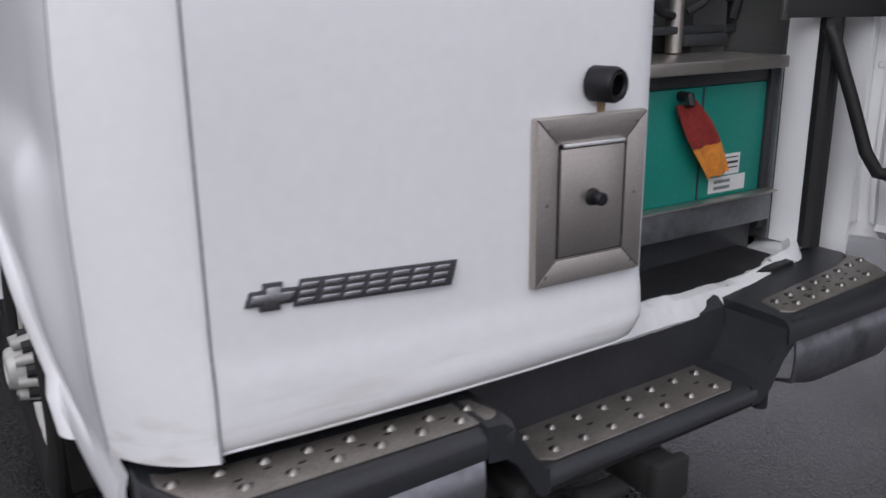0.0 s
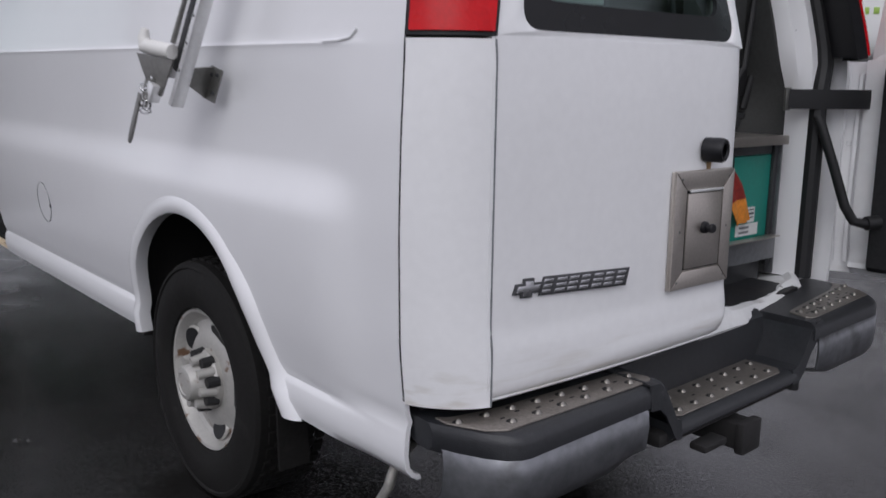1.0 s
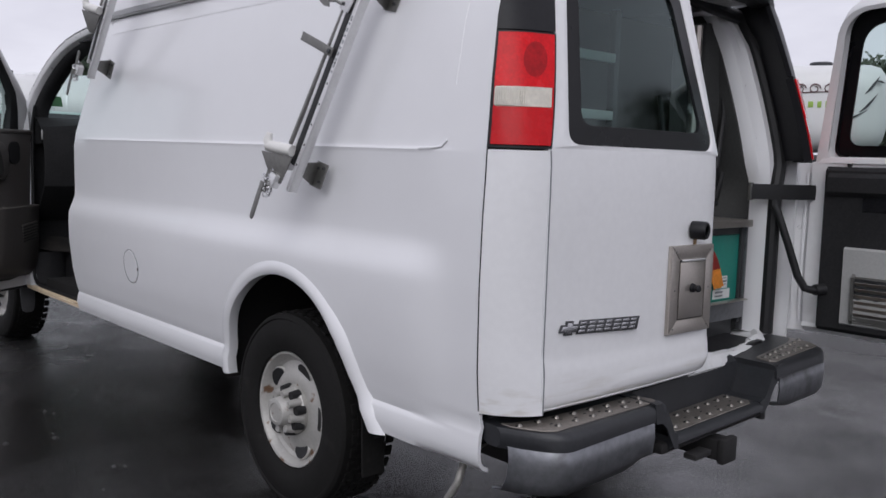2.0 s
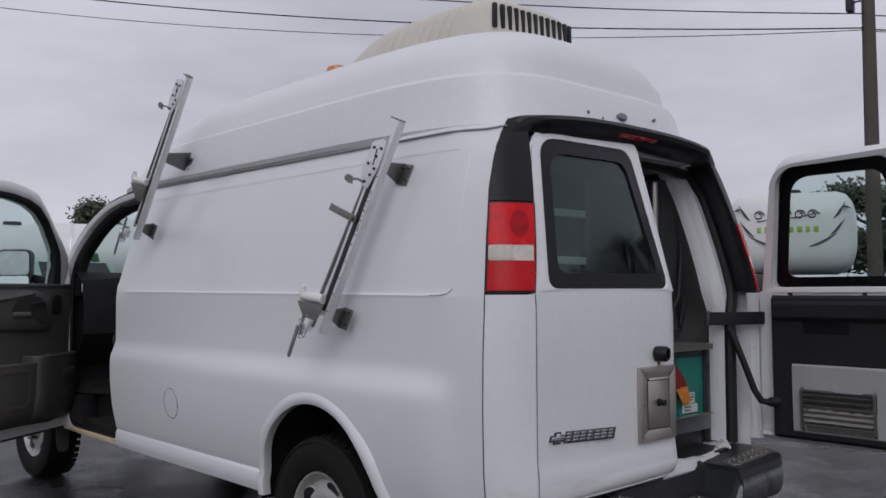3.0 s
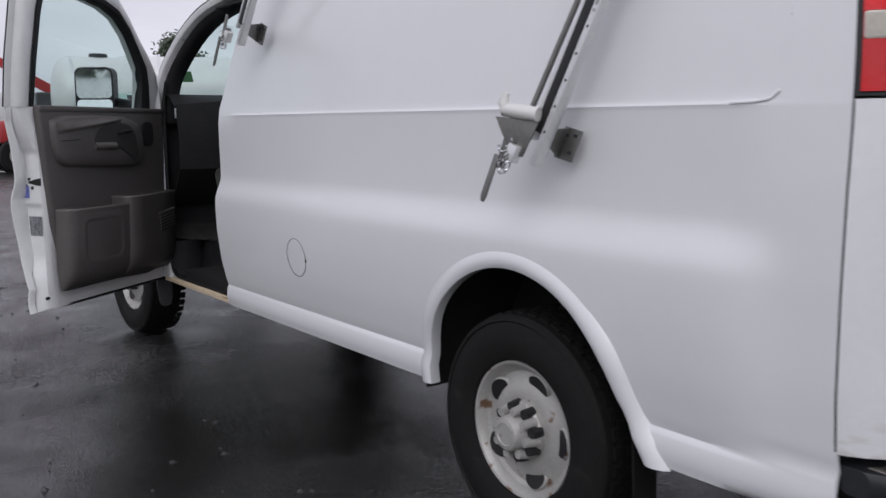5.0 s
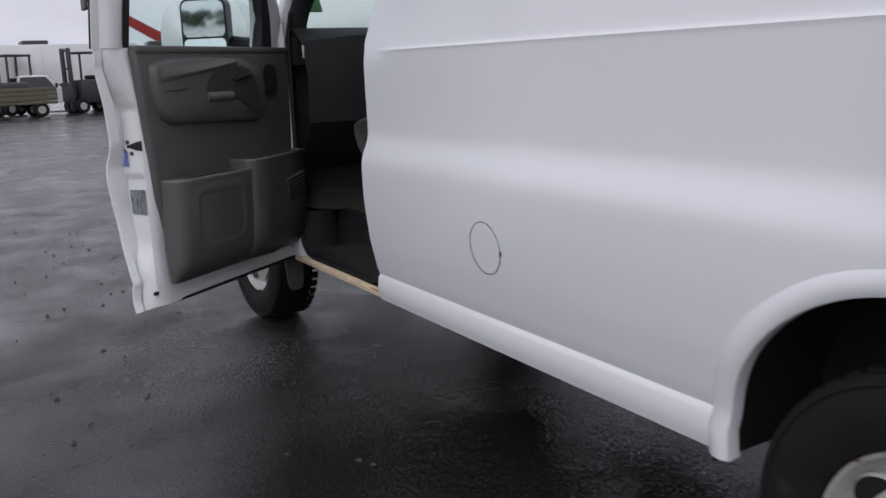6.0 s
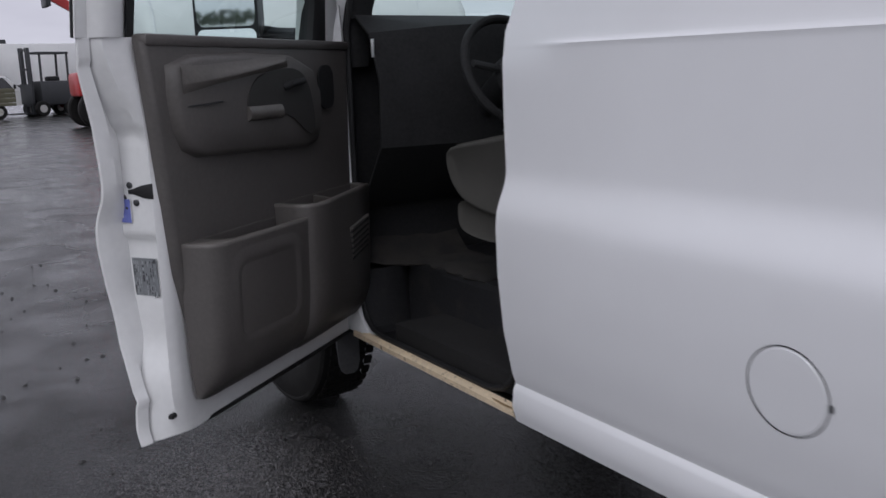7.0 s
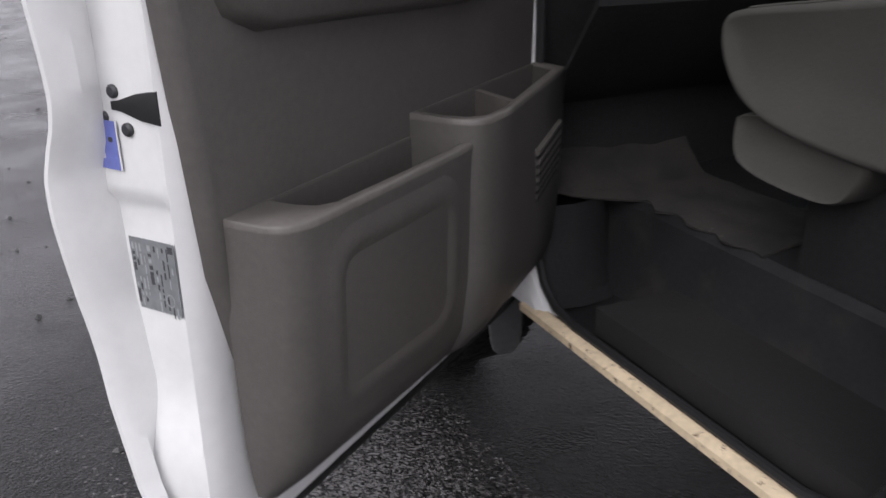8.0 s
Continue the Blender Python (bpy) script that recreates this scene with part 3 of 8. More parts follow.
def header():
    """The black band over the rear doors with its spoiler lip and third brake lamp."""
    line = []
    for s in (-1, 1):
        side = []
        for k in range(11):
            a = k / 10
            x, y, z = corner(2.06, a)
            side.append((s * x, y, s * math.sin(a * math.pi / 2), -math.cos(a * math.pi / 2), 0.0, a))
        mid = [(s * 0.685 * k / 16, rear_y(0.685 * k / 16, 2.06), 0.0, -1.0, 1.0 - smooth(13.5, 16, k), 0.0) for k in range(16)]
        line = (side[::-1] + mid[::-1]) if s < 0 else line + mid[1:] + side
    bm = bmesh.new()
    rows = []
    for x, y, nx, ny, r, a in line:
        top = 2.132 - 0.040 * (abs(x) / 0.70) ** 3 - 0.036 * smooth(-0.1, 0.7, a)
        low = 2.066 - 0.035 * abs(x)
        rows.append([(x + nx * o, y + ny * o, z) for o, z in ((-0.07, low), (-0.004, low), (0.004, top - 0.050), (0.004 + 0.030 * r, top - 0.030), (0.004 + 0.036 * r, top - 0.018),
                                                             (0.003 + 0.028 * r, top - 0.008), (-0.02, top), (-0.10, top))])
    sheet(bm, rows)
    head = part("rear_header", bm, BLACK, van, "black spoiler lip over the rear doors", thick=0.01)
    bm = bmesh.new()
    rows = []
    for k in range(13):
        x = -0.135 + 0.27 * k / 12
        y = rear_y(x, 2.07)
        rows.append([(x, y + 0.01, 2.074), (x, y - 0.022, 2.076), (x, y - 0.038, 2.086), (x, y - 0.040, 2.100), (x, y + 0.01, 2.104)])
    sheet(bm, rows)
    part("brake_lamp", bm, RED_DEEP, head, "narrow red high-level brake lamp")


header()


# ---- rear doors ----
def window_outline(s, grow=0.0, n=8):
    """The rear window's outline as (x, z)."""
    x0, x1, z0, z1 = (0.018 if s < 0 else 0.06) - grow, 0.745 + grow, 1.424 - grow, 2.02 + grow
    t0, t1 = x0, x1 - (z1 - z0) * 0.20
    c = [(x0, z0), (x1, z0), (t1, z1), (t0 + 0.045, z1)]
    r = [0.05, 0.06, 0.10, 0.06]
    pts = []
    for i in range(4):
        p, a, b = Vector(c[i]), Vector(c[i - 1]), Vector(c[(i + 1) % 4])
        p0, p1 = p + (a - p).normalized() * r[i], p + (b - p).normalized() * r[i]
        for k in range(n + 1):
            t = k / n
            q = p0 * (1 - t) ** 2 + p * 2 * t * (1 - t) + p1 * t * t
            pts.append((s * q.x, q.y))
    return pts


def door_top_outline(s, n=8):
    """The door's outline above the belt, in step with the window's."""
    zt, zb = 2.048, 1.41
    e = -0.018 if s < 0 else 0.03
    c = [(e, zb), (seam_x(zb) - 0.004, zb), (seam_x(zt) - 0.004, zt - 0.01), (e + 0.008, zt + 0.014)]
    r = [0.002, 0.002, 0.13, 0.035]
    pts = []
    for i in range(4):
        p, a, b = Vector(c[i]), Vector(c[i - 1]), Vector(c[(i + 1) % 4])
        p0, p1 = p + (a - p).normalized() * r[i], p + (b - p).normalized() * r[i]
        for k in range(n + 1):
            t = k / n
            q = p0 * (1 - t) ** 2 + p * 2 * t * (1 - t) + p1 * t * t
            pts.append((s * q.x, q.y))
    return pts


def on_rear(p, inset=0.0):
    return (p[0], rear_y(p[0], p[1]) + inset, p[1])


def rear_door(s, m=None):
    """One rear door with its wrapped corner, window and seals, moved by m."""
    mm = m or Matrix.Identity(4)
    bm = bmesh.new()
    zs = [0.660, 0.664, 0.669, 0.673, 0.677, 0.683, 0.69, 0.70, 0.712, 0.722, 0.735, 0.75, 0.76, 0.77, 0.78, 0.79, 0.80, 0.82, 0.86, 0.92, 1.0, 1.1, 1.2, 1.3, 1.41]
    e = -0.018 if s < 0 else 0.03
    xs = [e, e + 0.006] + [e + 0.024 + (0.776 - e) * k / 24 for k in range(25)] + [0.8245]
    rows = []
    for z in zs:
        row = []
        for x in xs:
            rib = 0.0045 * sum(math.exp(-((z - c) / 0.006) ** 2) for c in (0.695, 0.712, 0.728)) * (1 - smooth(0.40, 0.60, x))
            edge = 0.008 * (1 - smooth(e, e + 0.014, x)) + 0.01 * (1 - smooth(0.660, 0.668, z))
            hem = 0.0028 * math.exp(-((z - 0.6735) / 0.0025) ** 2) + 0.014 * smooth(0.70, 0.655, z)
            low = (0.020 * (1 - smooth(e + 0.004, e + 0.034, x)) - 0.015 - 0.0256 * x) * smooth(0.82, 0.665, z) if s < 0 else 0.0
            row.append((s * x, rear_y(x, z) - rib + edge + hem, z + low))
        rows.append(row)
    sheet(bm, rows if s > 0 else rows[::-1])
    outer, inner = door_top_outline(s), window_outline(s)
    rings = []
    for t, dip in ((0.0, 0.0), (0.03, 0.0), (0.3, -0.002), (0.6, -0.003), (0.88, -0.003), (0.96, 0.0), (1.0, 0.014)):
        rings.append([on_rear((a[0] * (1 - t) + b[0] * t, a[1] * (1 - t) + b[1] * t), dip) for a, b in zip(outer, inner)])
    sheet(bm, rings if s < 0 else rings[::-1], True)
    bmesh.ops.recalc_face_normals(bm, faces=bm.faces)
    ref = [f for f in bm.faces if abs(f.calc_center_median().z - 1.0) < 0.1][0]
    if ref.normal.y > 0:
        bmesh.ops.reverse_faces(bm, faces=bm.faces)
    door = part("rear_door", bm, WHITE_REAR, van, "white rear cargo door, closed" if s < 0 else "white rear cargo door swung open with black inner trim", thick=0.05, sharp=45, matrix=mm)
    wrap = part("door_corner", corner_sheet(s, 0.624 if s < 0 else 0.660, 1.402, 16, 0.0), WHITE_REAR, door, thick=0.02, matrix=mm)
    # dark glazing surround, then the pane
    band0, band1 = window_outline(s, -0.002), window_outline(s, -0.056)
    bm = bmesh.new()
    rings = [[on_rear(p, 0.030) for p in band0], [on_rear(p, 0.006) for p in band0], [on_rear(p, 0.004) for p in band1], [on_rear(p, 0.012) for p in band1]]
    sheet(bm, rings, True)
    part("window_seal", bm, WINDOW_BLACK, door, "black window surround", matrix=mm, thick=0.004)
    bm = bmesh.new()
    core = window_outline(s, -0.052)
    cx, cz = sum(p[0] for p in core) / len(core), sum(p[1] for p in core) / len(core)
    rings = [[on_rear((cx + (p[0] - cx) * t, cz + (p[1] - cz) * t), 0.010) for p in core] for t in (1.0, 0.75, 0.5, 0.25, 0.02)]
    vs = sheet(bm, rings, True)
    bm.faces.new(vs[-1])
    pane = part("window_pane", bm, GLASS_DARK if s < 0 else GLASS, door, "tinted rear window pane", matrix=mm)
    pane.visible_shadow = False
    return door


left_door = rear_door(-1)
bm = bmesh.new()
rows = []
for i in range(25):
    z = 0.626 + (1.402 - 0.626) * i / 24
    x, y, _ = corner(z, 0.0)
    rows.append([(-x - 0.002, y + 0.004, z), (-x - 0.002, y - 0.0012, z), (-x + 0.002, y - 0.0012, z), (-x + 0.002, y + 0.004, z)])
sheet(bm, rows)
part("door_crease", bm, LABEL_GREY, left_door, "thin grey seam line")


def rear_hatch(door):
    """The stainless access plate with its framed flap, latch and the black pipe above."""
    def m(x, z, out):
        return frame_m((x, rear_y(x, z) - out, z), (1, -0.02, 0), (0, 0, 1))
    cx, cz, w, h = -0.132, 0.957, 0.250, 0.300
    plate = part("access_plate", prism_bm(rounded(w, h, 0.004, 2), 0.008, m(cx, cz, 0.002), 0.002), STEEL, door, "brushed stainless access plate on the white door")
    a, b, g, t = w / 2 - 0.002, h / 2 - 0.002, 0.0012, 0.045
    for bar in ([(-a, -b + g), (-a + t, -b + t + g), (-a + t, b - t - g), (-a, b - g)], [(a, -b + g), (a, b - g), (a - t, b - t - g), (a - t, -b + t + g)],
                [(-a + g, b), (-a + t + g, b - t), (a - t - g, b - t), (a - g, b)], [(-a + g, -b), (a - g, -b), (a - t - g, -b + t), (-a + t + g, -b + t)]):
        part("frame_bar", prism_bm(bar, 0.006, m(cx, cz, 0.002) @ Matrix.Translation((0, 0, 0.0078)), 0.0015), STEEL, plate)
    part("flap_gap", box_bm((0, 0, 0.009), (w - 0.098, h - 0.098, 0.003), m(cx, cz, 0.002)), SEAL, plate, "dark gap round the flap")
    part("flap", box_bm((0, -0.002, 0.011), (w - 0.106, h - 0.108, 0.008), m(cx, cz, 0.002), 0.002), STEEL, plate, "stainless flap")
    part("hinge_bar", box_bm((0, h / 2 - 0.050, 0.017), (w - 0.112, 0.007, 0.007), m(cx, cz, 0.002), 0.002), ALU, plate, "bright piano hinge")
    part("latch_knob", lathe_bm([(0.0, 0.045), (0.010, 0.045), (0.012, 0.042), (0.012, 0.036), (0.008, 0.034), (0.008, 0.026), (0.014, 0.024), (0.016, 0.016), (0.016, 0.010)], m(cx, cz + 0.004, 0.002), 20), BLACK, plate, "black latch knob")
    for dx, dz in ((-0.1, 0.13), (0.1, 0.13), (-0.1, -0.13), (0.1, -0.13), (-0.1, 0.0), (0.1, 0.0)):
        part("rivet", lathe_bm([(0.0, 0.0155), (0.003, 0.0152), (0.004, 0.0135)], m(cx + dx, cz + dz, 0.002), 10), ZINC, plate)
    part("rust_run", prism_bm([(-0.007, 0.0), (0.008, 0.0), (0.010, 0.02), (0.007, 0.045), (-0.006, 0.045), (-0.009, 0.02)], 0.0015, m(-0.107, cz + 0.145, 0.001)), RUST, plate, "rust stain below the pipe")
    pm = m(-0.122, 1.157, 0.0)
    part("pipe_stub", lathe_bm([(0.017, 0.048), (0.020, 0.046), (0.025, 0.048), (0.027, 0.043), (0.027, 0.0)], pm @ pose(0, 0, 0, 0, 12, 0), 28), BLACK, door, "black threaded pipe stub", thick=0.004)
    bm = bmesh.new()
    lathe(bm, [(0.0, 0.026), (0.019, 0.026)], pm @ pose(0, 0, 0, 0, 12, 0), 24)
    part("pipe_plug", bm, SEAL, door)


rear_hatch(left_door)


def badge(door):
    """A slanted metal name plate: plain shapes on a dark ground."""
    z0, x0 = 0.879, -0.759
    def m(x, out):
        return frame_m((x, rear_y(x, z0) - out, z0), (1, (rear_y(x + 0.05, z0) - rear_y(x - 0.05, z0)) * 10, -0.028), (0, 0, 1))
    ground = part("badge", prism_bm([(0.072, -0.021), (0.340, -0.021), (0.350, 0.021), (0.084, 0.021)], 0.004, m(x0, 0.001), 0.001), INK, door, "dark name badge with bright raised shapes")
    part("badge_emblem", prism_bm([(-0.002, -0.013), (0.020, -0.013), (0.020, -0.022), (0.052, -0.022), (0.052, -0.013), (0.072, -0.013), (0.080, 0.010), (0.056, 0.010), (0.056, 0.021), (0.026, 0.021), (0.026, 0.010), (0.006, 0.010)], 0.006, m(x0, 0.001), 0.0015), INK, door)
    part("emblem_face", prism_bm([(0.005, -0.009), (0.024, -0.009), (0.024, -0.017), (0.048, -0.017), (0.048, -0.009), (0.068, -0.009), (0.073, 0.006), (0.052, 0.006), (0.052, 0.016), (0.030, 0.016), (0.030, 0.006), (0.010, 0.006)], 0.008, m(x0, 0.001), 0.0015), CHROME, door)
    for k in range(7):
        xa = 0.081 + 0.0374 * k
        bm = bmesh.new()
        w = 0.026 + 0.004 * ((k * 5) % 3) / 2
        for lo, hi in ((-0.016, -0.0075), (-0.0045, 0.0045), (0.0078, 0.0165)):
            sh = 0.30
            prism(bm, [(xa + lo * sh, lo), (xa + w + lo * sh, lo), (xa + w + hi * sh, hi), (xa + hi * sh, hi)], 0.0065, m(x0, 0.001), 0.001)
        part("badge_bar", bm, CHROME, ground)


badge(left_door)

# the right rear door stands open, turned about its hinge
OPEN_R = Matrix.Translation((0.955, -0.99, 0)) @ pose(0, 0, 0, 0, 0, 86) @ Matrix.Translation((-0.957, 1.10, 0))
right_door = rear_door(1, OPEN_R)


def right_door_trim(door):
    """Black inner trim, grey vent panel, louvred vent, strap and hose on the open door."""
    def on(x, z, d):
        return OPEN_R @ Vector((x, rear_y(x, z) + 0.05 + d, z))
    def plate(x0, x1, z0, z1, d, nx=8):
        bm = bmesh.new()
        rows = []
        for z in (z0, z0 + 0.01, z1 - 0.01, z1):
            e = 0.012 if z in (z0, z1) else 0.0
            rows.append([on(x0 + (x1 - x0) * k / nx, z, d - e) for k in range(nx + 1)])
        sheet(bm, rows)
        return bm
    part("inner_trim", plate(0.03, 0.742, 0.70, 1.375, 0.022), CABIN, door, "black moulded inner door trim", thick=0.02)
    part("trim_ridge", plate(0.05, 0.722, 1.285, 1.345, 0.045), CABIN, door, thick=0.024)
    part("pull_recess", plate(0.36, 0.58, 1.20, 1.275, 0.032), GLOSS_BLACK, door, thick=0.01)
    part("vent_panel", plate(0.08, 0.640, 0.725, 1.05, 0.036), LINER, door, "grey painted metal vent panel", thick=0.012)
    vent = part("vent", plate(0.24, 0.595, 0.742, 0.935, 0.040), CABINET, door, "louvred metal vent", thick=0.006)
    for z0, z1, x0, x1 in ((0.742, 0.754, 0.24, 0.595), (0.925, 0.935, 0.24, 0.595), (0.742, 0.935, 0.583, 0.595), (0.742, 0.935, 0.24, 0.252)):
        part("vent_frame", plate(x0, x1, z0, z1, 0.052, 4), ZINC, vent, thick=0.012)
    for k in range(6):
        z = 0.768 + 0.026 * k
        bm = bmesh.new()
        a, b = on(0.255, z, 0.044), on(0.58, z, 0.044)
        c, d = on(0.58, z + 0.014, 0.056), on(0.255, z + 0.014, 0.056)
        sheet(bm, [[a, b], [d, c]])
        part("slat", bm, STEEL, vent, thick=0.002)
    for x, z in ((0.66, 1.40), (0.30, 1.40)):
        part("trim_plug", lathe_bm([(0.0, 0.008), (0.010, 0.007), (0.012, 0.0)], frame_m(on(x, z, 0.0), OPEN_R.to_3x3() @ Vector((-1, 0, 0)), (0, 0, 1)), 14), SEAL, door)
    part("trim_screw", lathe_bm([(0.0, 0.004), (0.006, 0.003), (0.007, 0.0)], frame_m(on(0.67, 1.155, 0.024), OPEN_R.to_3x3() @ Vector((-1, 0, 0)), (0, 0, 1)), 10), ZINC, door)
    # pressed ribs, bolts and the rubber hose on the corner's inner face
    for k in (0.18, 0.45, 0.72):
        bm = bmesh.new()
        rows = []
        for i in range(9):
            z = 0.70 + 0.66 * i / 8
            sec = []
            for d, o in ((-0.055, -0.02), (-0.035, -0.033), (0.035, -0.033), (0.055, -0.02)):
                x, y, zz = corner(z, k + d, o)
                sec.append(OPEN_R @ Vector((x, y, zz)))
            rows.append(sec)
        sheet(bm, rows)
        part("pressed_rib", bm, WHITE, door)
    for k, z in ((0.88, 1.33), (0.88, 1.05), (0.90, 0.74), (0.55, 0.80), (0.30, 1.12)):
        x, y, zz = corner(z, k, -0.024)
        n = OPEN_R.to_3x3() @ Vector((-math.sin(k * 1.57), math.cos(k * 1.57), 0))
        part("bolt", lathe_bm([(0.0, 0.008), (0.008, 0.007), (0.009, 0.0)], frame_m(OPEN_R @ Vector((x, y, zz)), n.cross(Vector((0, 0, 1))), (0, 0, 1)), 10), SEAL, door)


right_door_trim(right_door)

# ---- high roof ----
def ring(w, y0, y1, z, n=5.0, count=96):
    pts = []
    for k in range(count):
        a = 2 * math.pi * k / count
        c, s = math.cos(a), math.sin(a)
        pts.append((w * math.copysign(abs(c) ** (2 / n), c), (y0 + y1) / 2 + (y1 - y0) / 2 * math.copysign(abs(s) ** (2 / n), s), z))
    return [(x, y, z + 0.009 * (y + 1.0) * max(0.0, min(1.0, (2.34 - z) / 0.2))) for x, y, z in pts] if z < 2.4 else pts


def high_roof():
    rings = [(0.838, -1.020, 2.78, 2.062, 6), (0.850, -1.032, 2.76, 2.085, 6), (0.846, -1.022, 2.66, 2.13, 5.5), (0.822, -0.985, 2.44, 2.26, 5.2), (0.8155, -0.967, 2.37, 2.298, 5.2), (0.8135, -0.964, 2.355, 2.305, 5.2),
             (0.783, -0.936, 2.31, 2.326, 5.2), (0.780, -0.933, 2.30, 2.334, 5.2), (0.765, -0.925, 2.22, 2.40, 5), (0.715, -0.885, 2.06, 2.485, 4.6), (0.635, -0.82, 1.84, 2.548, 4.2), (0.52, -0.72, 1.55, 2.590, 4),
             (0.38, -0.58, 1.25, 2.615, 4), (0.2, -0.35, 0.95, 2.628, 4), (0.05, 0.1, 0.6, 2.632, 4)]
    bm = bmesh.new()
    vs = sheet(bm, [ring(*r) for r in rings], True)
    bm.faces.new(vs[-1])
    bmesh.ops.recalc_face_normals(bm, faces=bm.faces)
    roof = part("high_roof", bm, ROOF_WHITE, van, "white moulded fibreglass high roof", sharp=24)
    for s in (-1, 1):
        bm = bmesh.new()
        rows = []
        for k in range(40):
            y = -1.035 + (2.15 + 1.035) * k / 39
            w = half_width(2.06, y) + 0.004
            rows.append([(s * (w + o), y, 2.045 + 0.009 * (y + 1.0) + d) for o, d in ((-0.004, 0.006), (0.009, 0.005), (0.011, 0.008), (0.009, 0.011), (-0.004, 0.012))])
        sheet(bm, rows if s < 0 else rows[::-1])
        part("drip_rail", bm, DRIP, roof, "grey drip rail under the roof", thick=0.003)
    # small vent disc and screw heads on the rear face
    part("rear_lamp_base", lathe_bm([(0.0, 0.010), (0.028, 0.008), (0.034, 0.002), (0.034, -0.02)], frame_m((0.02, -1.012, 2.195), (1, 0, 0), (0, 0.3, 1)) @ Matrix.Diagonal((1, 0.55, 1, 1)), 24), LABEL_GREY, roof, "small grey oval marker base")
    for x, z in ((-0.22, 2.185), (-0.12, 2.17), (0.28, 2.215), (0.20, 2.12)):
        part("roof_screw", lathe_bm([(0.0, 0.006), (0.007, 0.004), (0.008, -0.03)], frame_m((x, -1.008, z), (1, 0, 0), (0, 0.3, 1)), 10), LABEL_GREY, roof)


DRIP = material("grey_drip_rail", (0.50, 0.50, 0.51), 0.5, vary=0.1, scale=10)
high_roof()

# side panel's upper pressed outline, front cab, floor
def van_shell():
    bm = bmesh.new()
    box(bm, (0, 0.58, 0.60), (1.08, 3.34, 0.04))
    for x in (-0.72, 0.72):
        box(bm, (x, -0.835, 0.60), (0.36, 0.51, 0.04))
        box(bm, (x, 1.365, 0.60), (0.36, 1.77, 0.04))
    part("cargo_floor", bm, MAT_DIRT, van, "black rubber cargo floor")
    bm = bmesh.new()
    box(bm, (0, 1.35, 0.44), (1.1, 4.6, 0.16), bevel=0.03)
    box(bm, (-0.46, 1.5, 0.36), (0.10, 5.0, 0.14), bevel=0.01)
    box(bm, (0.46, 1.5, 0.36), (0.10, 5.0, 0.14), bevel=0.01)
    part("chassis", bm, UNDER, van, "dark chassis rails under the body")
    # Slabs added to cut the light bouncing under the body.
    for y0, y1 in ((-0.62, -0.98), (0.47, 2.95)):
        part("floor_pan", box_bm((0, (y0 + y1) / 2, 0.50), (1.76, abs(y1 - y0), 0.06)), UNDER, van, "dark dirty floor pan added to block light underneath")
    bm = bmesh.new()
    tube(bm, [(-0.8, AXLE_R, TYRE_R), (0.8, AXLE_R, TYRE_R)], 0.05, 14)
    lathe(bm, [(0.0, -0.14), (0.08, -0.13), (0.15, -0.06), (0.16, 0.0), (0.15, 0.06), (0.08, 0.13), (0.0, 0.14)], pose(0, AXLE_R, TYRE_R, 90, 0, 0), 20)
    part("rear_axle", bm, UNDER, van)
    bm = bmesh.new()
    box(bm, (0, 2.10, 1.32), (1.66, 0.03, 1.42))
    part("bulkhead", bm, CABIN, van, "dark partition behind the seats")
    # inner lining of the cargo bay
    bm = bmesh.new()
    for s in (-1, 1):
        sheet(bm, [[(s * (table(PLAIN, z) - 0.05), y, z) for y in (-0.98, 0.0, 1.0, 2.15)] for z in (1.03, 1.2, 1.4, 1.7, 1.98)])
    sheet(bm, [[(x, y, 2.25) for x in (-0.70, 0.70)] for y in (-0.80, 2.10)])
    part("cargo_lining", bm, BAY_DARK, van, "dark cargo bay lining")


van_shell()


def jamb_dx(z):
    return -0.105 * max(0.0, z - 1.41) - 0.07 * smooth(1.84, 2.03, z) ** 2


def jamb_inset(z):
    return smooth(1.42, 1.26, z)


def jamb(s):
    """The pressed white pillar beside the rear door opening, with its rubber seal."""
    bm, bs = bmesh.new(), bmesh.new()
    rows, seals = [], []
    zs = [0.66 + (2.01 - 0.66) * i / 26 for i in range(27)]
    for z in zs:
        dx = jamb_dx(z)
        dy = lean(z)
        g = 1 - jamb_inset(z)
        rows.append([(s * (x + dx), y + dy, z) for x, y in ((0.812 - 0.062 * g, -0.962), (0.813 - 0.058 * g, -0.985), (0.815 - 0.047 * g, -1.008), (0.818 - 0.016 * g, -1.022), (0.822 - 0.007 * g, -1.040), (0.88, -1.052), (0.91, -1.040))])
        seals.append((s * (0.866 + dx - 0.028 * jamb_inset(z)), -1.060 + dy, z))
    sheet(bm, rows if s < 0 else rows[::-1])
    bl = bmesh.new()
    sheet(bl, [[(s * (x + jamb_dx(z)), y + lean(z), z) for x, y in ((0.735, -0.80), (0.740 + 0.058 * jamb_inset(z), -0.93), (0.744 + 0.060 * jamb_inset(z), -0.955), (0.752 + 0.062 * jamb_inset(z), -0.964))] for z in zs])
    part("jamb_liner", bl, BAY_DARK, van, "dark lining inside the door jamb", thick=0.004)
    j = part("door_jamb", bm, WHITE, van, "white pressed door jamb", thick=0.006)
    top = seals[-1]
    seals += [(s * 0.46, top[1] + 0.008, 2.035), (s * 0.27, top[1] - 0.002, 2.045), (s * 0.02, top[1] - 0.006, 2.048)]
    tube(bs, seals, 0.029, 10)
    part("door_seal", bs, SEAL, van, "black rubber door seal")
    return j


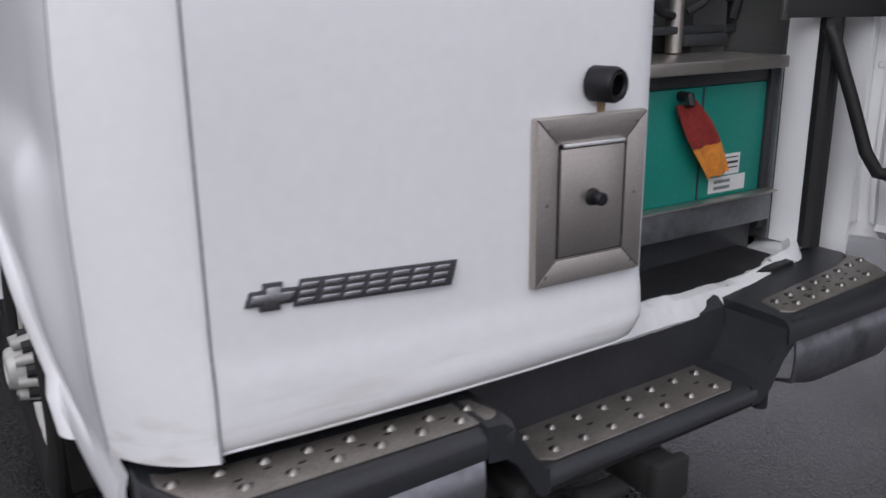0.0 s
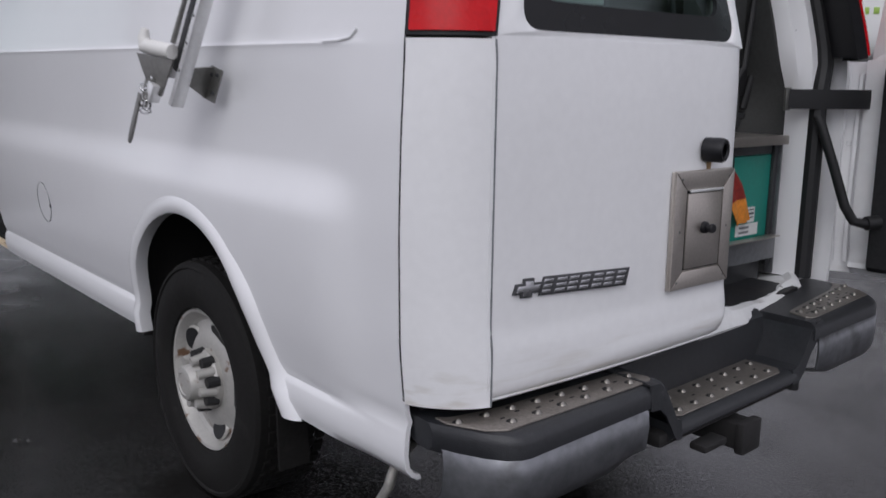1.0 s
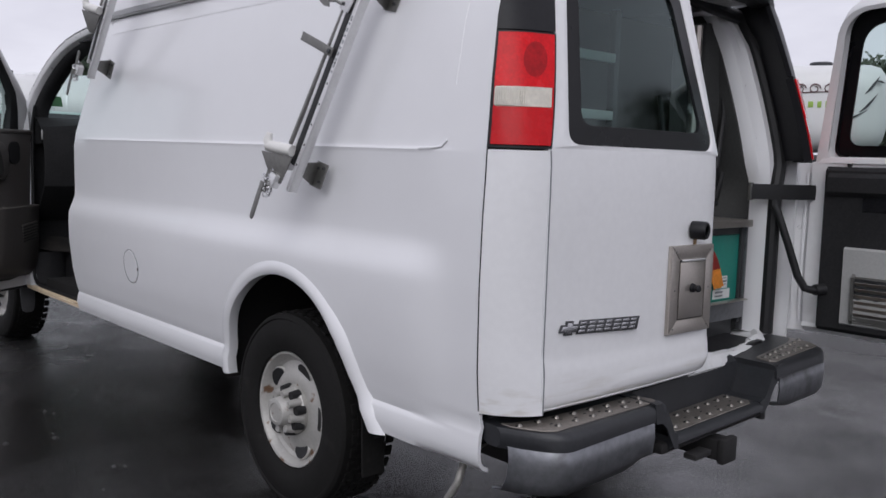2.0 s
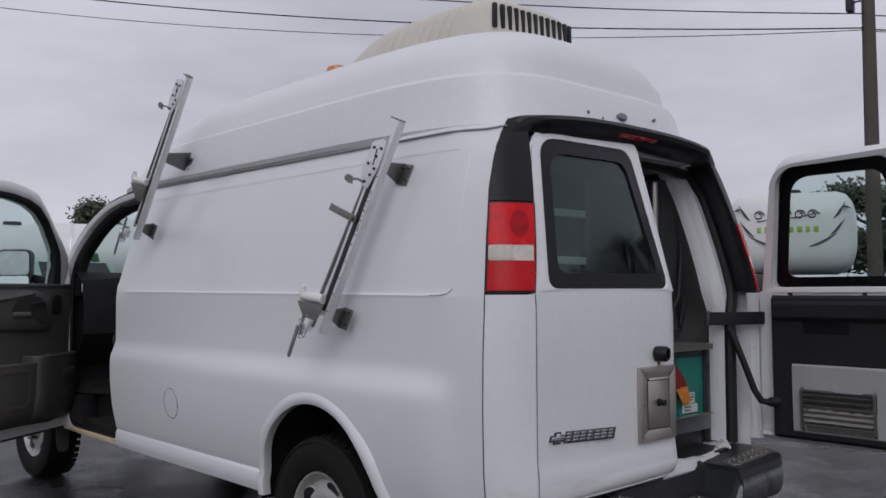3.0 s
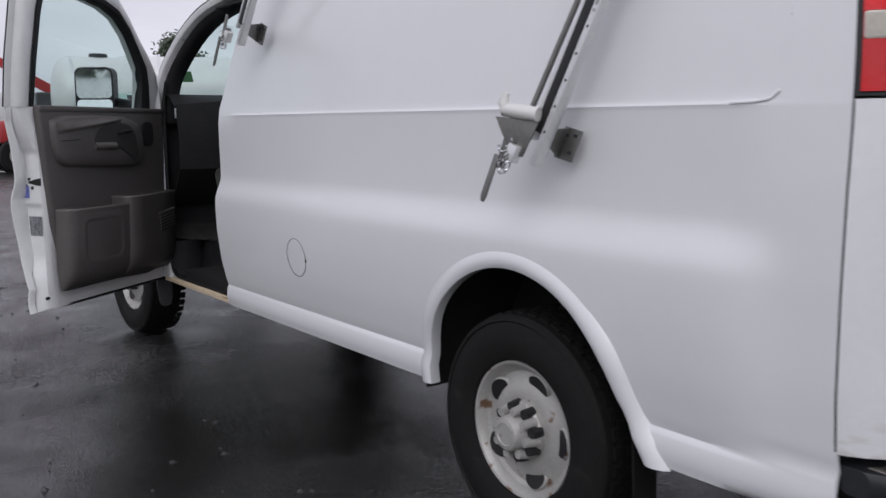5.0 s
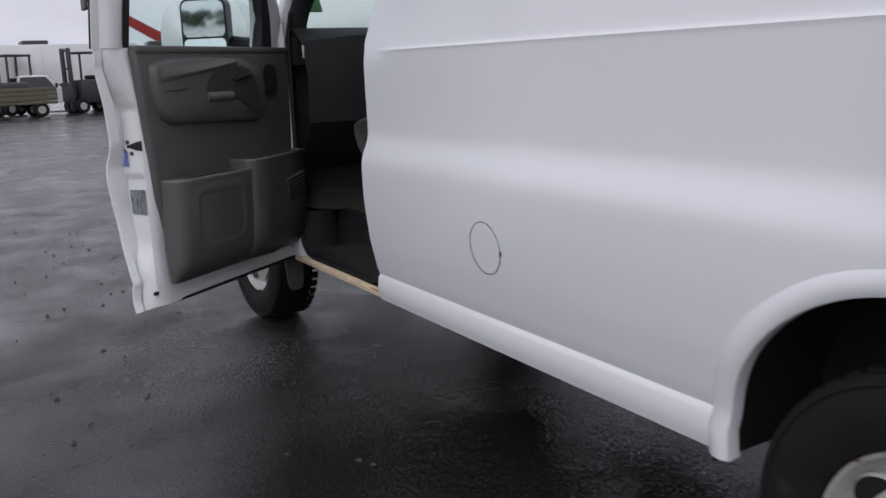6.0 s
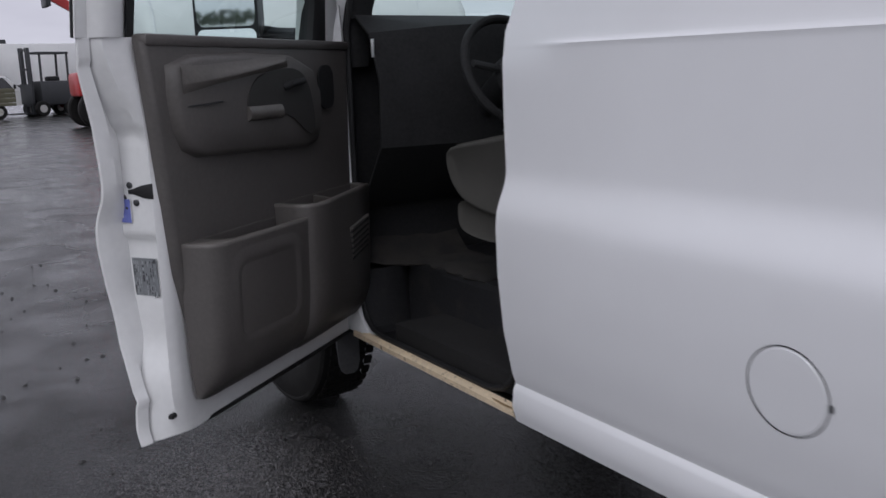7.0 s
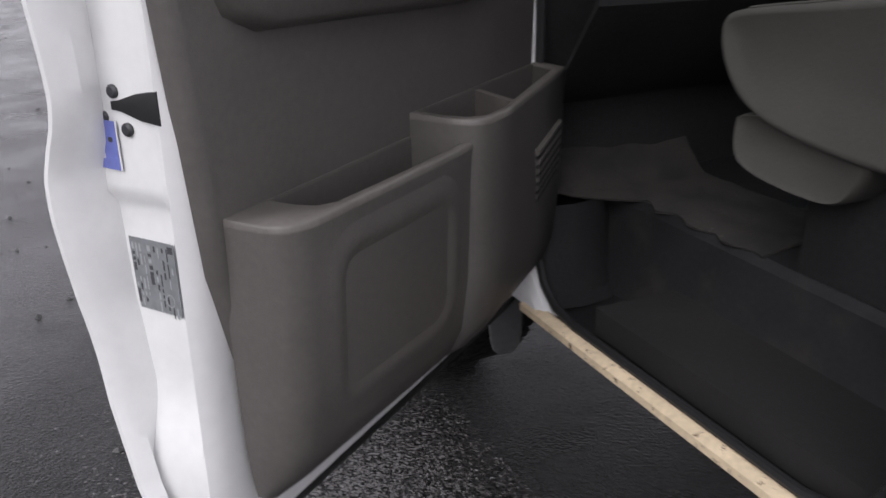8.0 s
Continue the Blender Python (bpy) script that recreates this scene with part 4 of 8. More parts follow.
for s in (-1, 1):
    bm = bmesh.new()
    rows = []
    for i in range(21):
        z = 1.41 + 0.64 * i / 20
        x, y, zz = corner(z, 0.0, -0.012)
        dx = jamb_dx(z)
        xa, ya = 0.878 + dx, -1.054 + lean(z)
        rows.append([(s * x, y, z), (s * (x * 0.6 + xa * 0.4), y * 0.6 + ya * 0.4, z), (s * xa, ya, z)])
    sheet(bm, rows)
    part("pillar_reveal", bm, BLACK, van, "black inner face of the rear pillar", thick=0.004)
right_jamb = jamb(1)
jamb(-1)
for z, k in ((1.72, 0), (1.50, 1), (1.30, 0), (1.10, 1), (0.86, 0)):
    dx = jamb_dx(z) + 0.014
    part("jamb_slot", box_bm((0.770 + dx + 0.045 * jamb_inset(z), -1.014 + lean(z), z), (0.016, 0.008, 0.004 if k else 0.010)), SEAL, right_jamb)
bm = bmesh.new()
sheet(bm, [[(x, y, z) for x in (-0.60, -0.3, 0.0, 0.3, 0.60)] for y, z in ((-0.83, 2.035), (-1.00, 2.032), (-1.005, 2.09), (-0.83, 2.11))])
part("header_inner", bm, WHITE_OLD, van, "pressed steel door header", thick=0.004)


def rear_sill():
    """The worn white threshold below the rear doors."""
    bm = bmesh.new()
    rows = []
    for k in range(121):
        x = 0.02 + 0.90 * k / 120
        w = 0.004 * math.sin(13 * x) + 0.0018 * math.sin(37 * x + 1.0) + 0.0010 * math.sin(71 * x) + 0.0006 * math.sin(163 * x)
        back = 0.04 * smooth(0.18, 0.45, x) + 0.045 * smooth(0.5, 0.72, x) + 0.13 * smooth(0.72, 0.92, x)
        lift = 0.010 * math.sin(9 * x) + 0.012 * smooth(0.6, 0.9, x)
        rows.append([(x, -0.95 + back * 0.3, 0.634), (x, -1.06 + back, 0.638 + lift * 0.4), (x, -1.135 + back + w, 0.648 + w * 0.6 + lift * 0.6), (x, -1.160 + back + w * 0.5, 0.660 + w * 0.6 + lift), (x, -1.182 + back + w, 0.654 + lift), (x, -1.198 + back + w * 1.4, 0.634 + w + lift * 0.6), (x, -1.203 + back + w, 0.617 + lift * 0.5), (x, -1.188 + back, 0.604)])
    sheet(bm, rows)
    part("rear_sill", bm, WHITE_OLD, van, "chipped and dirty white door sill", thick=0.006)
    bm = bmesh.new()
    xs = [-0.80 + 1.50 * k / 60 for k in range(61)]
    sheet(bm, [[(x, y + e * (0.012 * math.sin(11 * x + 2) + 0.008 * math.sin(29 * x)), 0.652 + 0.004 * math.sin(9 * x + 5 * y)) for x in xs] for y, e in ((-1.125, 1), (-1.12, 1), (-1.06, 0), (-0.98, 0), (-0.90, 0))])
    part("sill_mat", bm, MAT_DIRT, van, "dirty black rubber mat edge", thick=0.012)
    part("sill_striker", box_bm((0.03, -1.155, 0.665), (0.07, 0.05, 0.025), None, 0.006), CABINET, van, "door striker block")


rear_sill()

# ---- rear bumper ----
def bumper_y(x, out=0.0):
    t = min(1.0, abs(x) / 0.955)
    return -1.347 - out + 0.29 * max(0.0, (t - 0.84) / 0.16) ** 2.2


def rear_bumper():
    bump = part("rear_bumper", bmesh.new(), BUMPER_BLACK, van, "black step bumper with studded plates and dull metal ends")
    def shelf(x0, x1, zt, zb, yin, name, label, nx=24, rnd=0.022):
        bm = bmesh.new()
        rows = []
        for k in range(nx + 1):
            x = x0 + (x1 - x0) * k / nx
            y = bumper_y(x)
            rows.append([(x, yin, zt - 0.03), (x, yin, zt), (x, y + rnd * 1.6, zt), (x, y + rnd * 0.7, zt - rnd * 0.12), (x, y + rnd * 0.2, zt - rnd * 0.5), (x, y, zt - rnd), (x, y - 0.001, zb + 0.012), (x, y + 0.012, zb), (x, y + 0.05, zb)])
        vs = sheet(bm, rows)
        bm.faces.new(vs[0])
        bm.faces.new(vs[-1][::-1])
        return part(name, bm, BUMPER_BLACK, bump, label)
    shelf(-0.926, -0.345, 0.622, 0.558, -1.05, "bumper_pad", "black moulded bumper top")
    shelf(0.385, 0.926, 0.622, 0.558, -1.05, "bumper_pad", "black moulded bumper top")
    shelf(-0.30, 0.30, 0.498, 0.453, -1.13, "centre_step", "black recessed centre step", 12)
    # sloped cheeks from the pads down to the centre step, and the wall behind it
    for s in (-1, 1):
        bm = bmesh.new()
        d = -0.038 if s < 0 else 0.0
        prof = [(0.44 + d, 0.622), (0.405 + d, 0.618), (0.378 + d, 0.595), (0.345 + d, 0.540), (0.315 + d * 0.7, 0.506), (0.285 + d * 0.5, 0.498)]
        sheet(bm, [[(s * x, y, z) for x, z in prof] for y in (-1.09, -1.20, bumper_y(0.35) + 0.02, bumper_y(0.35) + 0.006)] + [[(s * x, bumper_y(0.35) + 0.002, max(0.455, z - 0.06)) for x, z in prof]])
        part("step_cheek", bm, BUMPER_BLACK, bump, thick=0.006)
    bm = bmesh.new()
    sheet(bm, [[(x, y, z) for x in (-0.36, -0.2, 0.0, 0.2, 0.36)] for y, z in ((-1.09, 0.628), (-1.17, 0.626), (-1.185, 0.612), (-1.195, 0.498))])
    part("step_back", bm, BUMPER_BLACK, bump, thick=0.008)
    # dull metal end wraps under the pads
    for s in (-1, 1):
        bm = bmesh.new()
        rows = []
        for k in range(25):
            x = s * (0.918 - (0.918 - 0.41) * k / 24)
            y = bumper_y(x, -0.008)
            zb = 0.425 + 0.045 * smooth(0.55, 0.33, abs(x))
            rows.append([(x, y + 0.01, 0.578), (x, y - 0.010, 0.566), (x, y - 0.014, 0.525), (x, y - 0.008, 0.47), (x, y + 0.012, zb + 0.01), (x, y + 0.05, zb)])
        sheet(bm, rows if s < 0 else rows[::-1])
        part("bumper_end", bm, DULL_CHROME, bump, "dull weathered metal bumper end", thick=0.006, sharp=60)
    bm = bmesh.new()
    box(bm, (0, -1.28, 0.455), (0.66, 0.10, 0.04), None, 0.012)
    box(bm, (0.0, -1.10, 0.44), (1.5, 0.06, 0.09), None, 0.01)
    part("bumper_bar", bm, UNDER, bump, "dark lower bumper bar")
    # hitch receiver
    bm = bmesh.new()
    box(bm, (0.02, -1.27, 0.385), (0.075, 0.20, 0.075), None, 0.008)
    box(bm, (0.02, -1.365, 0.385), (0.090, 0.03, 0.090), None, 0.008)
    box(bm, (0.02, -1.19, 0.42), (0.8, 0.07, 0.07), None, 0.01)
    box(bm, (-0.13, -1.34, 0.40), (0.10, 0.05, 0.02), None, 0.005)
    part("hitch_receiver", bm, UNDER, bump, "black tow hitch receiver")
    part("reflector_peg", tube_bm([(0.37, -1.30, 0.47), (0.37, -1.30, 0.41)], 0.018, 12), SEAL, bump)

    def crown(x, y, z, turn):
        """A pierced stud: a torn tongue of metal stands up in front of its hole."""
        bm, rows = bmesh.new(), []
        for r, h, back in ((0.0100, 0.0, 0.0), (0.0082, 0.0034, 0.0005), (0.0056, 0.0066, 0.0015), (0.0030, 0.0082, 0.0028), (0.0008, 0.0084, 0.0034)):
            rows.append([(x + r * math.cos(turn + k * math.pi / 5), y - 0.003 + back + r * 0.8 * math.sin(turn + k * math.pi / 5), z + h) for k in range(10)])
        vs = sheet(bm, rows, True)
        bm.faces.new(vs[-1])
        return bm

    def step_plate(outline, z, xs):
        plate = part("step_plate", prism_bm(outline, 0.004, Matrix.Translation((0, 0, z)), 0.0015), STEP, bump, "studded metal step plate")
        for i, (x, y, kind) in enumerate(xs):
            if kind:
                stud = part("stud", crown(x, y, z + 0.004, 0.4 * i), STUD, plate)
                part("stud_hole", prism_bm([(x + 0.0125 * math.cos(a), y + 0.0045 + 0.0085 * math.sin(a)) for a in [k * math.pi / 5 for k in range(10)]], 0.0008, Matrix.Translation((0, 0, z + 0.0038))), SEAL, stud)
            else:
                part("plate_hole", prism_bm([(x + 0.008 * math.cos(a), y + 0.0035 * math.sin(a)) for a in [k * math.pi / 4 for k in range(8)]], 0.0008, Matrix.Translation((0, 0, z + 0.0036))), SEAL, plate)

    for s, inner in ((-1, 0.355), (1, 0.412)):
        out = []
        n = 14
        for k in range(n + 1):
            x = 0.908 - (0.908 - inner - 0.022) * k / n
            out.append((s * x, max(bumper_y(x) + 0.026, -1.340 + 0.045 * x)))
        out += [(s * (inner + 0.006), -1.312), (s * inner, -1.300), (s * (inner + 0.014), -1.240), (s * (inner + 0.030), -1.234), (s * 0.62, -1.214), (s * 0.80, -1.194), (s * 0.885, -1.168), (s * 0.905, -1.150)]
        pts = []
        for k in range(8):
            x = 0.887 - (0.887 - inner - 0.037) * k / 7
            pts.append((s * x, -1.318 + 0.127 * x, 1))
        for k in range(6):
            x = 0.796 - (0.796 - inner - 0.068) * k / 5
            pts.append((s * x, -1.322 + 0.056 * x, 1))
        for k in range(9):
            x = 0.80 - (0.76 - inner) * k / 8
            pts.append((s * x, (-1.288, -1.276)[k % 2] + 0.09 * (x - 0.4), 0))
        step_plate(out if s < 0 else out[::-1], 0.6225, pts)
    pts = [(-0.235 + 0.067 * k, -1.232, 1) for k in range(8)] + [(-0.215 + 0.072 * k, -1.300, 1) for k in range(7)] + [(-0.20 + 0.10 * k, -1.266, 0) for k in range(5)]
    step_plate([(-0.235, -1.326), (0.235, -1.326), (0.262, -1.306), (0.262, -1.200), (-0.262, -1.200), (-0.262, -1.306)], 0.4985, pts)
    # it hangs a little low at one end and is set short at the other
    for ob in bump.children_recursive:
        for v in ob.data.vertices:
            v.co.x -= 0.085 * max(0.0, v.co.x - 0.45)
            v.co.z += 0.030 * v.co.x


rear_bumper()

# ---- wheels ----
def make_wheel():
    """One wheel, axis along x, its face towards -x, at the origin."""
    w = thing("wheel", "black all-terrain tyre on a silver steel wheel", "wheel")
    face = pose(0, 0, 0, 0, -90, 0)
    R = TYRE_R
    tyre = part("tyre", lathe_bm([(0.224, 0.095), (0.232, 0.112), (0.262, 0.124), (0.300, 0.128), (0.335, 0.122), (0.352, 0.116), (0.356, 0.121), (0.366, 0.118), (R - 0.010, 0.106), (R - 0.010, 0.06), (R - 0.006, 0.0),
                          (R - 0.010, -0.05), (R - 0.012, -0.076), (0.352, -0.092), (0.300, -0.100), (0.232, -0.094), (0.224, -0.09)], face, 72), RUBBER, w, "black rubber tyre with a chunky tread")
    bm = bmesh.new()
    for k in range(44):
        a = 2 * math.pi * k / 44
        for off, wd, ln, sh in ((0.096, 0.030, 0.036, 0), (0.062, 0.030, 0.030, 0.5), (0.024, 0.034, 0.034, 0.2), (-0.014, 0.034, 0.034, 0.7), (-0.046, 0.024, 0.030, 0.1), (-0.070, 0.022, 0.036, 0.5)):
            rot = Matrix.Rotation(a + sh * 0.14, 4, "X")
            h = 0.012 if abs(off) > 0.065 else 0.010
            box(bm, (off, 0, R - 0.012 + h / 2 - (0.003 if abs(off) > 0.065 else 0)), (wd, ln, h), rot)
    part("tread", bm, RUBBER, tyre)
    rim = part("rim", lathe_bm([(0.200, -0.09), (0.205, 0.05), (0.218, 0.090), (0.226, 0.100), (0.224, 0.106), (0.216, 0.104), (0.206, 0.092), (0.198, 0.074), (0.186, 0.066), (0.165, 0.070), (0.140, 0.080), (0.115, 0.086), (0.096, 0.082), (0.07, 0.080), (0.0, 0.080)], face, 72), WHEEL, w, "silver painted steel wheel with oval hand holes")
    for k in range(5):
        a = 2 * math.pi * k / 5 + 0.35
        m = Matrix.Rotation(a, 4, "X") @ frame_m((-0.0725, 0, 0.162), (0, 1, 0), (-0.28, 0, 1))
        bm = bmesh.new()
        ov = [(0.045 * math.cos(t), (0.031 - 0.004 * math.cos(2 * t)) * math.sin(t)) for t in [2 * math.pi * i / 18 for i in range(18)]]
        rows = [[m @ Vector((x * g, y * g, h)) for x, y in ov] for g, h in ((1.14, 0.004), (1.06, -0.0035), (1.0, -0.005), (0.98, -0.0055))]
        vs = sheet(bm, rows, True)
        part("hole_lip", bm, WHEEL, rim)
        bm = bmesh.new()
        prism(bm, [(x * 1.01, y * 1.01) for x, y in ov], 0.002, m @ Matrix.Translation((0, 0, -0.0058)))
        part("hand_hole", bm, SEAL, rim, "dark oval hand hole")
    cap = part("centre_cap", lathe_bm([(0.096, 0.080), (0.096, 0.098), (0.090, 0.106), (0.066, 0.110), (0.060, 0.118), (0.056, 0.160), (0.050, 0.168), (0.036, 0.171), (0.034, 0.168), (0.0, 0.168)], face, 48), WHEEL, w, "silver centre cap with lug pockets")
    for k in range(8):
        a = 2 * math.pi * k / 8 + 0.2
        m = Matrix.Rotation(a, 4, "X")
        bm = bmesh.new()
        tube(bm, [m @ Vector((-0.100, 0, 0.078)), m @ Vector((-0.150, 0, 0.071))], [0.018, 0.0145], 12)
        part("cap_flute", bm, WHEEL, cap)
        m2 = Matrix.Rotation(a + math.pi / 8, 4, "X")
        bm = bmesh.new()
        tube(bm, [m2 @ Vector((-0.092, 0, 0.083)), m2 @ Vector((-0.130, 0, 0.080))], [0.020, 0.017], 10)
        part("lug_pocket", bm, SEAL, cap, "dark lug pocket")
    return w


wheel = make_wheel()
wheel.matrix_basis = pose(VAN_X - 0.835, AXLE_R, TYRE_R)
wheel.parent = van
wheel.matrix_basis = pose(-0.835, AXLE_R, TYRE_R)
for s, y, turn in ((1, AXLE_R, 180), (-1, AXLE_F + CAB_STRETCH, 2), (1, AXLE_F + CAB_STRETCH, 182)):
    copy_thing(wheel, pose(s * 0.835, y, TYRE_R, 25 * s, 0, turn))
for s in (-1, 1):
    bm = bmesh.new()
    sheet(bm, [[(s * x, y, z) for x in (0.945, 0.90, 0.85)] for y, z in ((-0.500, 0.68), (-0.515, 0.48), (-0.52, 0.36), (-0.525, 0.255))])
    part("mud_flap", bm, RUBBER, van, "black rubber mud flap", thick=0.008)
bm = bmesh.new()
tube(bm, [(-0.62, -0.86, 0.44), (-0.76, -0.90, 0.425), (-0.835, -0.925, 0.402), (-0.862, -0.938, 0.375), (-0.873, -0.938, 0.345), (-0.880, -0.915, 0.303), (-0.884, -0.882, 0.250), (-0.886, -0.850, 0.207)], 0.0130, 14)
part("tail_pipe", bm, PIPE, van, "bent steel exhaust tail pipe")
part("tail_pipe_tip", tube_bm([(-0.8853, -0.858, 0.218), (-0.887, -0.838, 0.189)], 0.0172, 16), PIPE, van)


# fuel flap
def fuel_flap():
    def on(y, z, d):
        return Vector((-half_width(z, y) - d, y, z))
    cy, cz, rad = 1.350, 0.792, 0.084
    bm, bs = bmesh.new(), bmesh.new()
    pts = [on(cy + rad * math.cos(a), cz + rad * math.sin(a), 0.0) for a in [2 * math.pi * k / 40 for k in range(41)]]
    tube(bs, pts, 0.0016, 6, False)
    rows = [[on(cy + rad * r * math.cos(a), cz + rad * r * math.sin(a), 0.0015 if r < 0.95 else -0.002) for a in [2 * math.pi * k / 40 for k in range(40)]] for r in (0.97, 0.93, 0.6, 0.3, 0.02)]
    vs = sheet(bm, rows, True)
    bm.faces.new(vs[-1])
    flap = part("fuel_flap", bm, WHITE, van, "round white fuel filler flap")
    part("fuel_flap_gap", bs, SEAL, flap, "dark ring gap")
    part("flap_tab", box_bm(on(cy - rad - 0.004, cz - 0.005, 0.003), (0.006, 0.008, 0.014), None, 0.002), CABINET, flap)


fuel_flap()
bm = bmesh.new()
for z0 in (1.925,):
    pts = [(-0.86, 1.9, 1.990), (-0.862, 0.5, 1.985), (-0.862, -0.6, 1.980), (-0.864, -0.86, 1.977), (-0.87, -0.91, 1.95), (-0.892, -0.92, 1.84), (-0.93, -0.93, 1.56)]
    fine = []
    for a, b in zip(pts, pts[1:]):
        for k in range(8):
            y, z = a[1] + (b[1] - a[1]) * k / 8, a[2] + (b[2] - a[2]) * k / 8
            fine.append((-half_width(z, y) + 0.0005, y + lean(z) * SIDE_LEAN * (1 - smooth(-1.10, -0.9, y)), z))
    tube(bm, fine, 0.003, 6, True, 0.5)
part("pressed_line", bm, WHITE, van, "pressed outline of the side panel")
bm = bmesh.new()
tube(bm, [(-half_width(z, y) - 0.0004, y, z) for y, z in ((-0.80, 1.403), (-0.86, 1.404), (-0.90, 1.410), (-0.92, 1.428))], 0.005, 6, True, 0.6)
part("pressed_line", bm, WHITE, van)

def soften(pts, times=2):
    """Rounds the corners of a closed outline."""
    for _ in range(times):
        out = []
        for p, q in zip(pts, pts[1:] + pts[:1]):
            out += [tuple(a * 0.75 + b * 0.25 for a, b in zip(p, q)), tuple(a * 0.25 + b * 0.75 for a, b in zip(p, q))]
        pts = out
    return pts


# ---- cab front ----
FLAP = material("grey_mud_flap_rubber", (0.07, 0.07, 0.072), 0.6, vary=0.2, scale=9, bump=0.2)
def cab():
    # front wings with their wheel openings
    for s in (-1, 1):
        bm = bmesh.new()
        ys = [3.30 - 0.02] + [AXLE_F - 0.02 + 0.50 - 1.0 * k / 30 for k in range(31) if AXLE_F - 0.02 + 0.50 - 1.0 * k / 30 > 3.29][::-1] + [AXLE_F + 0.55, AXLE_F + 0.65, AXLE_F + 0.75, AXLE_F + 0.85]
        rows = []
        for y in sorted(ys):
            low = max(0.50, arch_z(y, 0.49, 0.42, AXLE_F - 0.02) - 0.01)
            nose = 0.20 * smooth(AXLE_F + 0.55, AXLE_F + 0.90, y) ** 2
            rows.append([(s * (half_width(max(z, low)) - 0.03 - nose), y, max(z, low)) for z in (0.50, 0.62, 0.75, 0.88, 0.95, 1.02, 1.08, 1.14, 1.20)] + [(s * (0.89 - nose), y, 1.36 - 0.14 * smooth(3.6, 4.5, y)), (s * (0.75 - nose), y, 1.47 - 0.30 * smooth(3.4, 4.6, y))])
        sheet(bm, rows if s < 0 else rows[::-1])
        part("front_wing", bm, WHITE, van, "white front wing", thick=0.008)
        wheel_well(s, AXLE_F + 0.02, 0.42, van, 0.66, 0.46)
        bm = bmesh.new()
        sheet(bm, [[(s * (0.895 + k * w), y, z) for k in (0.045, 0.0, -0.05)] for y, z, w in ((3.275, 0.52, 1.1), (3.262, 0.40, 1.0), (3.254, 0.30, 0.9), (3.252, 0.268, 0.7), (3.251, 0.256, 0.35))])
        part("mud_flap", bm, FLAP, van, "grey rubber mud flap", thick=0.008)
    bm = bmesh.new()
    sheet(bm, [[(x, y, z + 0.03 * (1 - (x / 0.75) ** 2)) for x in (-0.76, -0.5, 0.0, 0.5, 0.76)] for y, z in ((3.34, 1.54), (3.60, 1.44), (3.95, 1.36), (4.35, 1.22), (4.53, 1.05))])
    part("bonnet", bm, WHITE, van, "white bonnet", thick=0.01)
    bm = bmesh.new()
    sheet(bm, [[(x * w, y - 0.12 * x * x, z) for x in (-0.8, -0.4, 0.0, 0.4, 0.8)] for y, z, w in ((4.53, 1.05, 1), (4.59, 0.95, 1), (4.59, 0.75, 1), (4.55, 0.66, 1))])
    part("grille", bm, GLOSS_BLACK, van, "black front grille", thick=0.02)
    bm = bmesh.new()
    sheet(bm, [[(x, y - 0.18 * (x / 0.9) ** 2, z) for x in (-0.95, -0.7, -0.35, 0.0, 0.35, 0.7, 0.95)] for y, z in ((4.57, 0.70), (4.69, 0.68), (4.70, 0.52), (4.61, 0.46))])
    part("front_bumper", bm, DULL_CHROME, van, "metal front bumper", thick=0.01)
    # screen pillars, screen, roof front
    line = [(3.27, 1.40, 0.908), (3.26, 1.52, 0.902), (3.245, 1.63, 0.890), (3.20, 1.735, 0.868), (3.10, 1.84, 0.845), (2.96, 1.94, 0.825), (2.80, 2.025, 0.800), (2.62, 2.065, 0.790), (2.45, 2.08, 0.790), (2.30, 2.085, 0.800)]
    line = [line[0]] + [tuple(p[i] * (1 - f) + q[i] * f for i in range(3)) for p, q in zip(line, line[1:]) for f in ((0.25, 0.75) if p is not line[0] else (0.5, 1.0))] + [line[-1]]
    for s in (-1, 1):
        bm, bs, be = bmesh.new(), bmesh.new(), bmesh.new()
        white, black, edge = [], [], []
        for i, (y, z, x) in enumerate(line):
            p, q = line[max(i - 1, 0)], line[min(i + 1, len(line) - 1)]
            ty, tz = q[0] - p[0], q[1] - p[1]
            ln = math.hypot(ty, tz)
            ny, nz = -tz / ln, ty / ln
            def at(o, d):
                return (s * (x + o), y + ny * d, z + nz * d)
            white.append([at(-0.06, 0.002), at(-0.006, 0.0), at(0.003, 0.006), at(0.004, 0.018), at(-0.004, 0.038), at(-0.020, 0.048), at(-0.045, 0.054), at(-0.07, 0.050)])
            black.append([at(-0.035, 0.040), at(-0.032, 0.055), at(-0.038, 0.070), at(-0.055, 0.086), at(-0.080, 0.092), at(-0.125, 0.085), at(-0.125, 0.030)])
            edge.append(at(-0.004, -0.003))
        sheet(bm, white if s > 0 else white[::-1], True)
        part("screen_pillar", bm, WHITE_OLD, van, "white windscreen pillar")
        sheet(bs, black if s > 0 else black[::-1], True)
        part("pillar_trim", bs, CABIN, van, "black pillar trim and door seal")
        tube(be, edge, 0.004, 8)
        part("pillar_edge_seal", be, SEAL, van, "thin black weather strip")
    bm = bmesh.new()
    rows = []
    for k in range(9):
        z = 1.56 + 0.49 * k / 8
        y0, x0 = table([(p[1], p[0]) for p in line], z) - 0.01, table([(p[1], p[2]) for p in line], z) - 0.05
        rows.append([(x * x0, y0 + 0.18 * (1 - x * x), z) for x in (-1, -0.75, -0.5, -0.25, 0, 0.25, 0.5, 0.75, 1)])
    sheet(bm, rows)
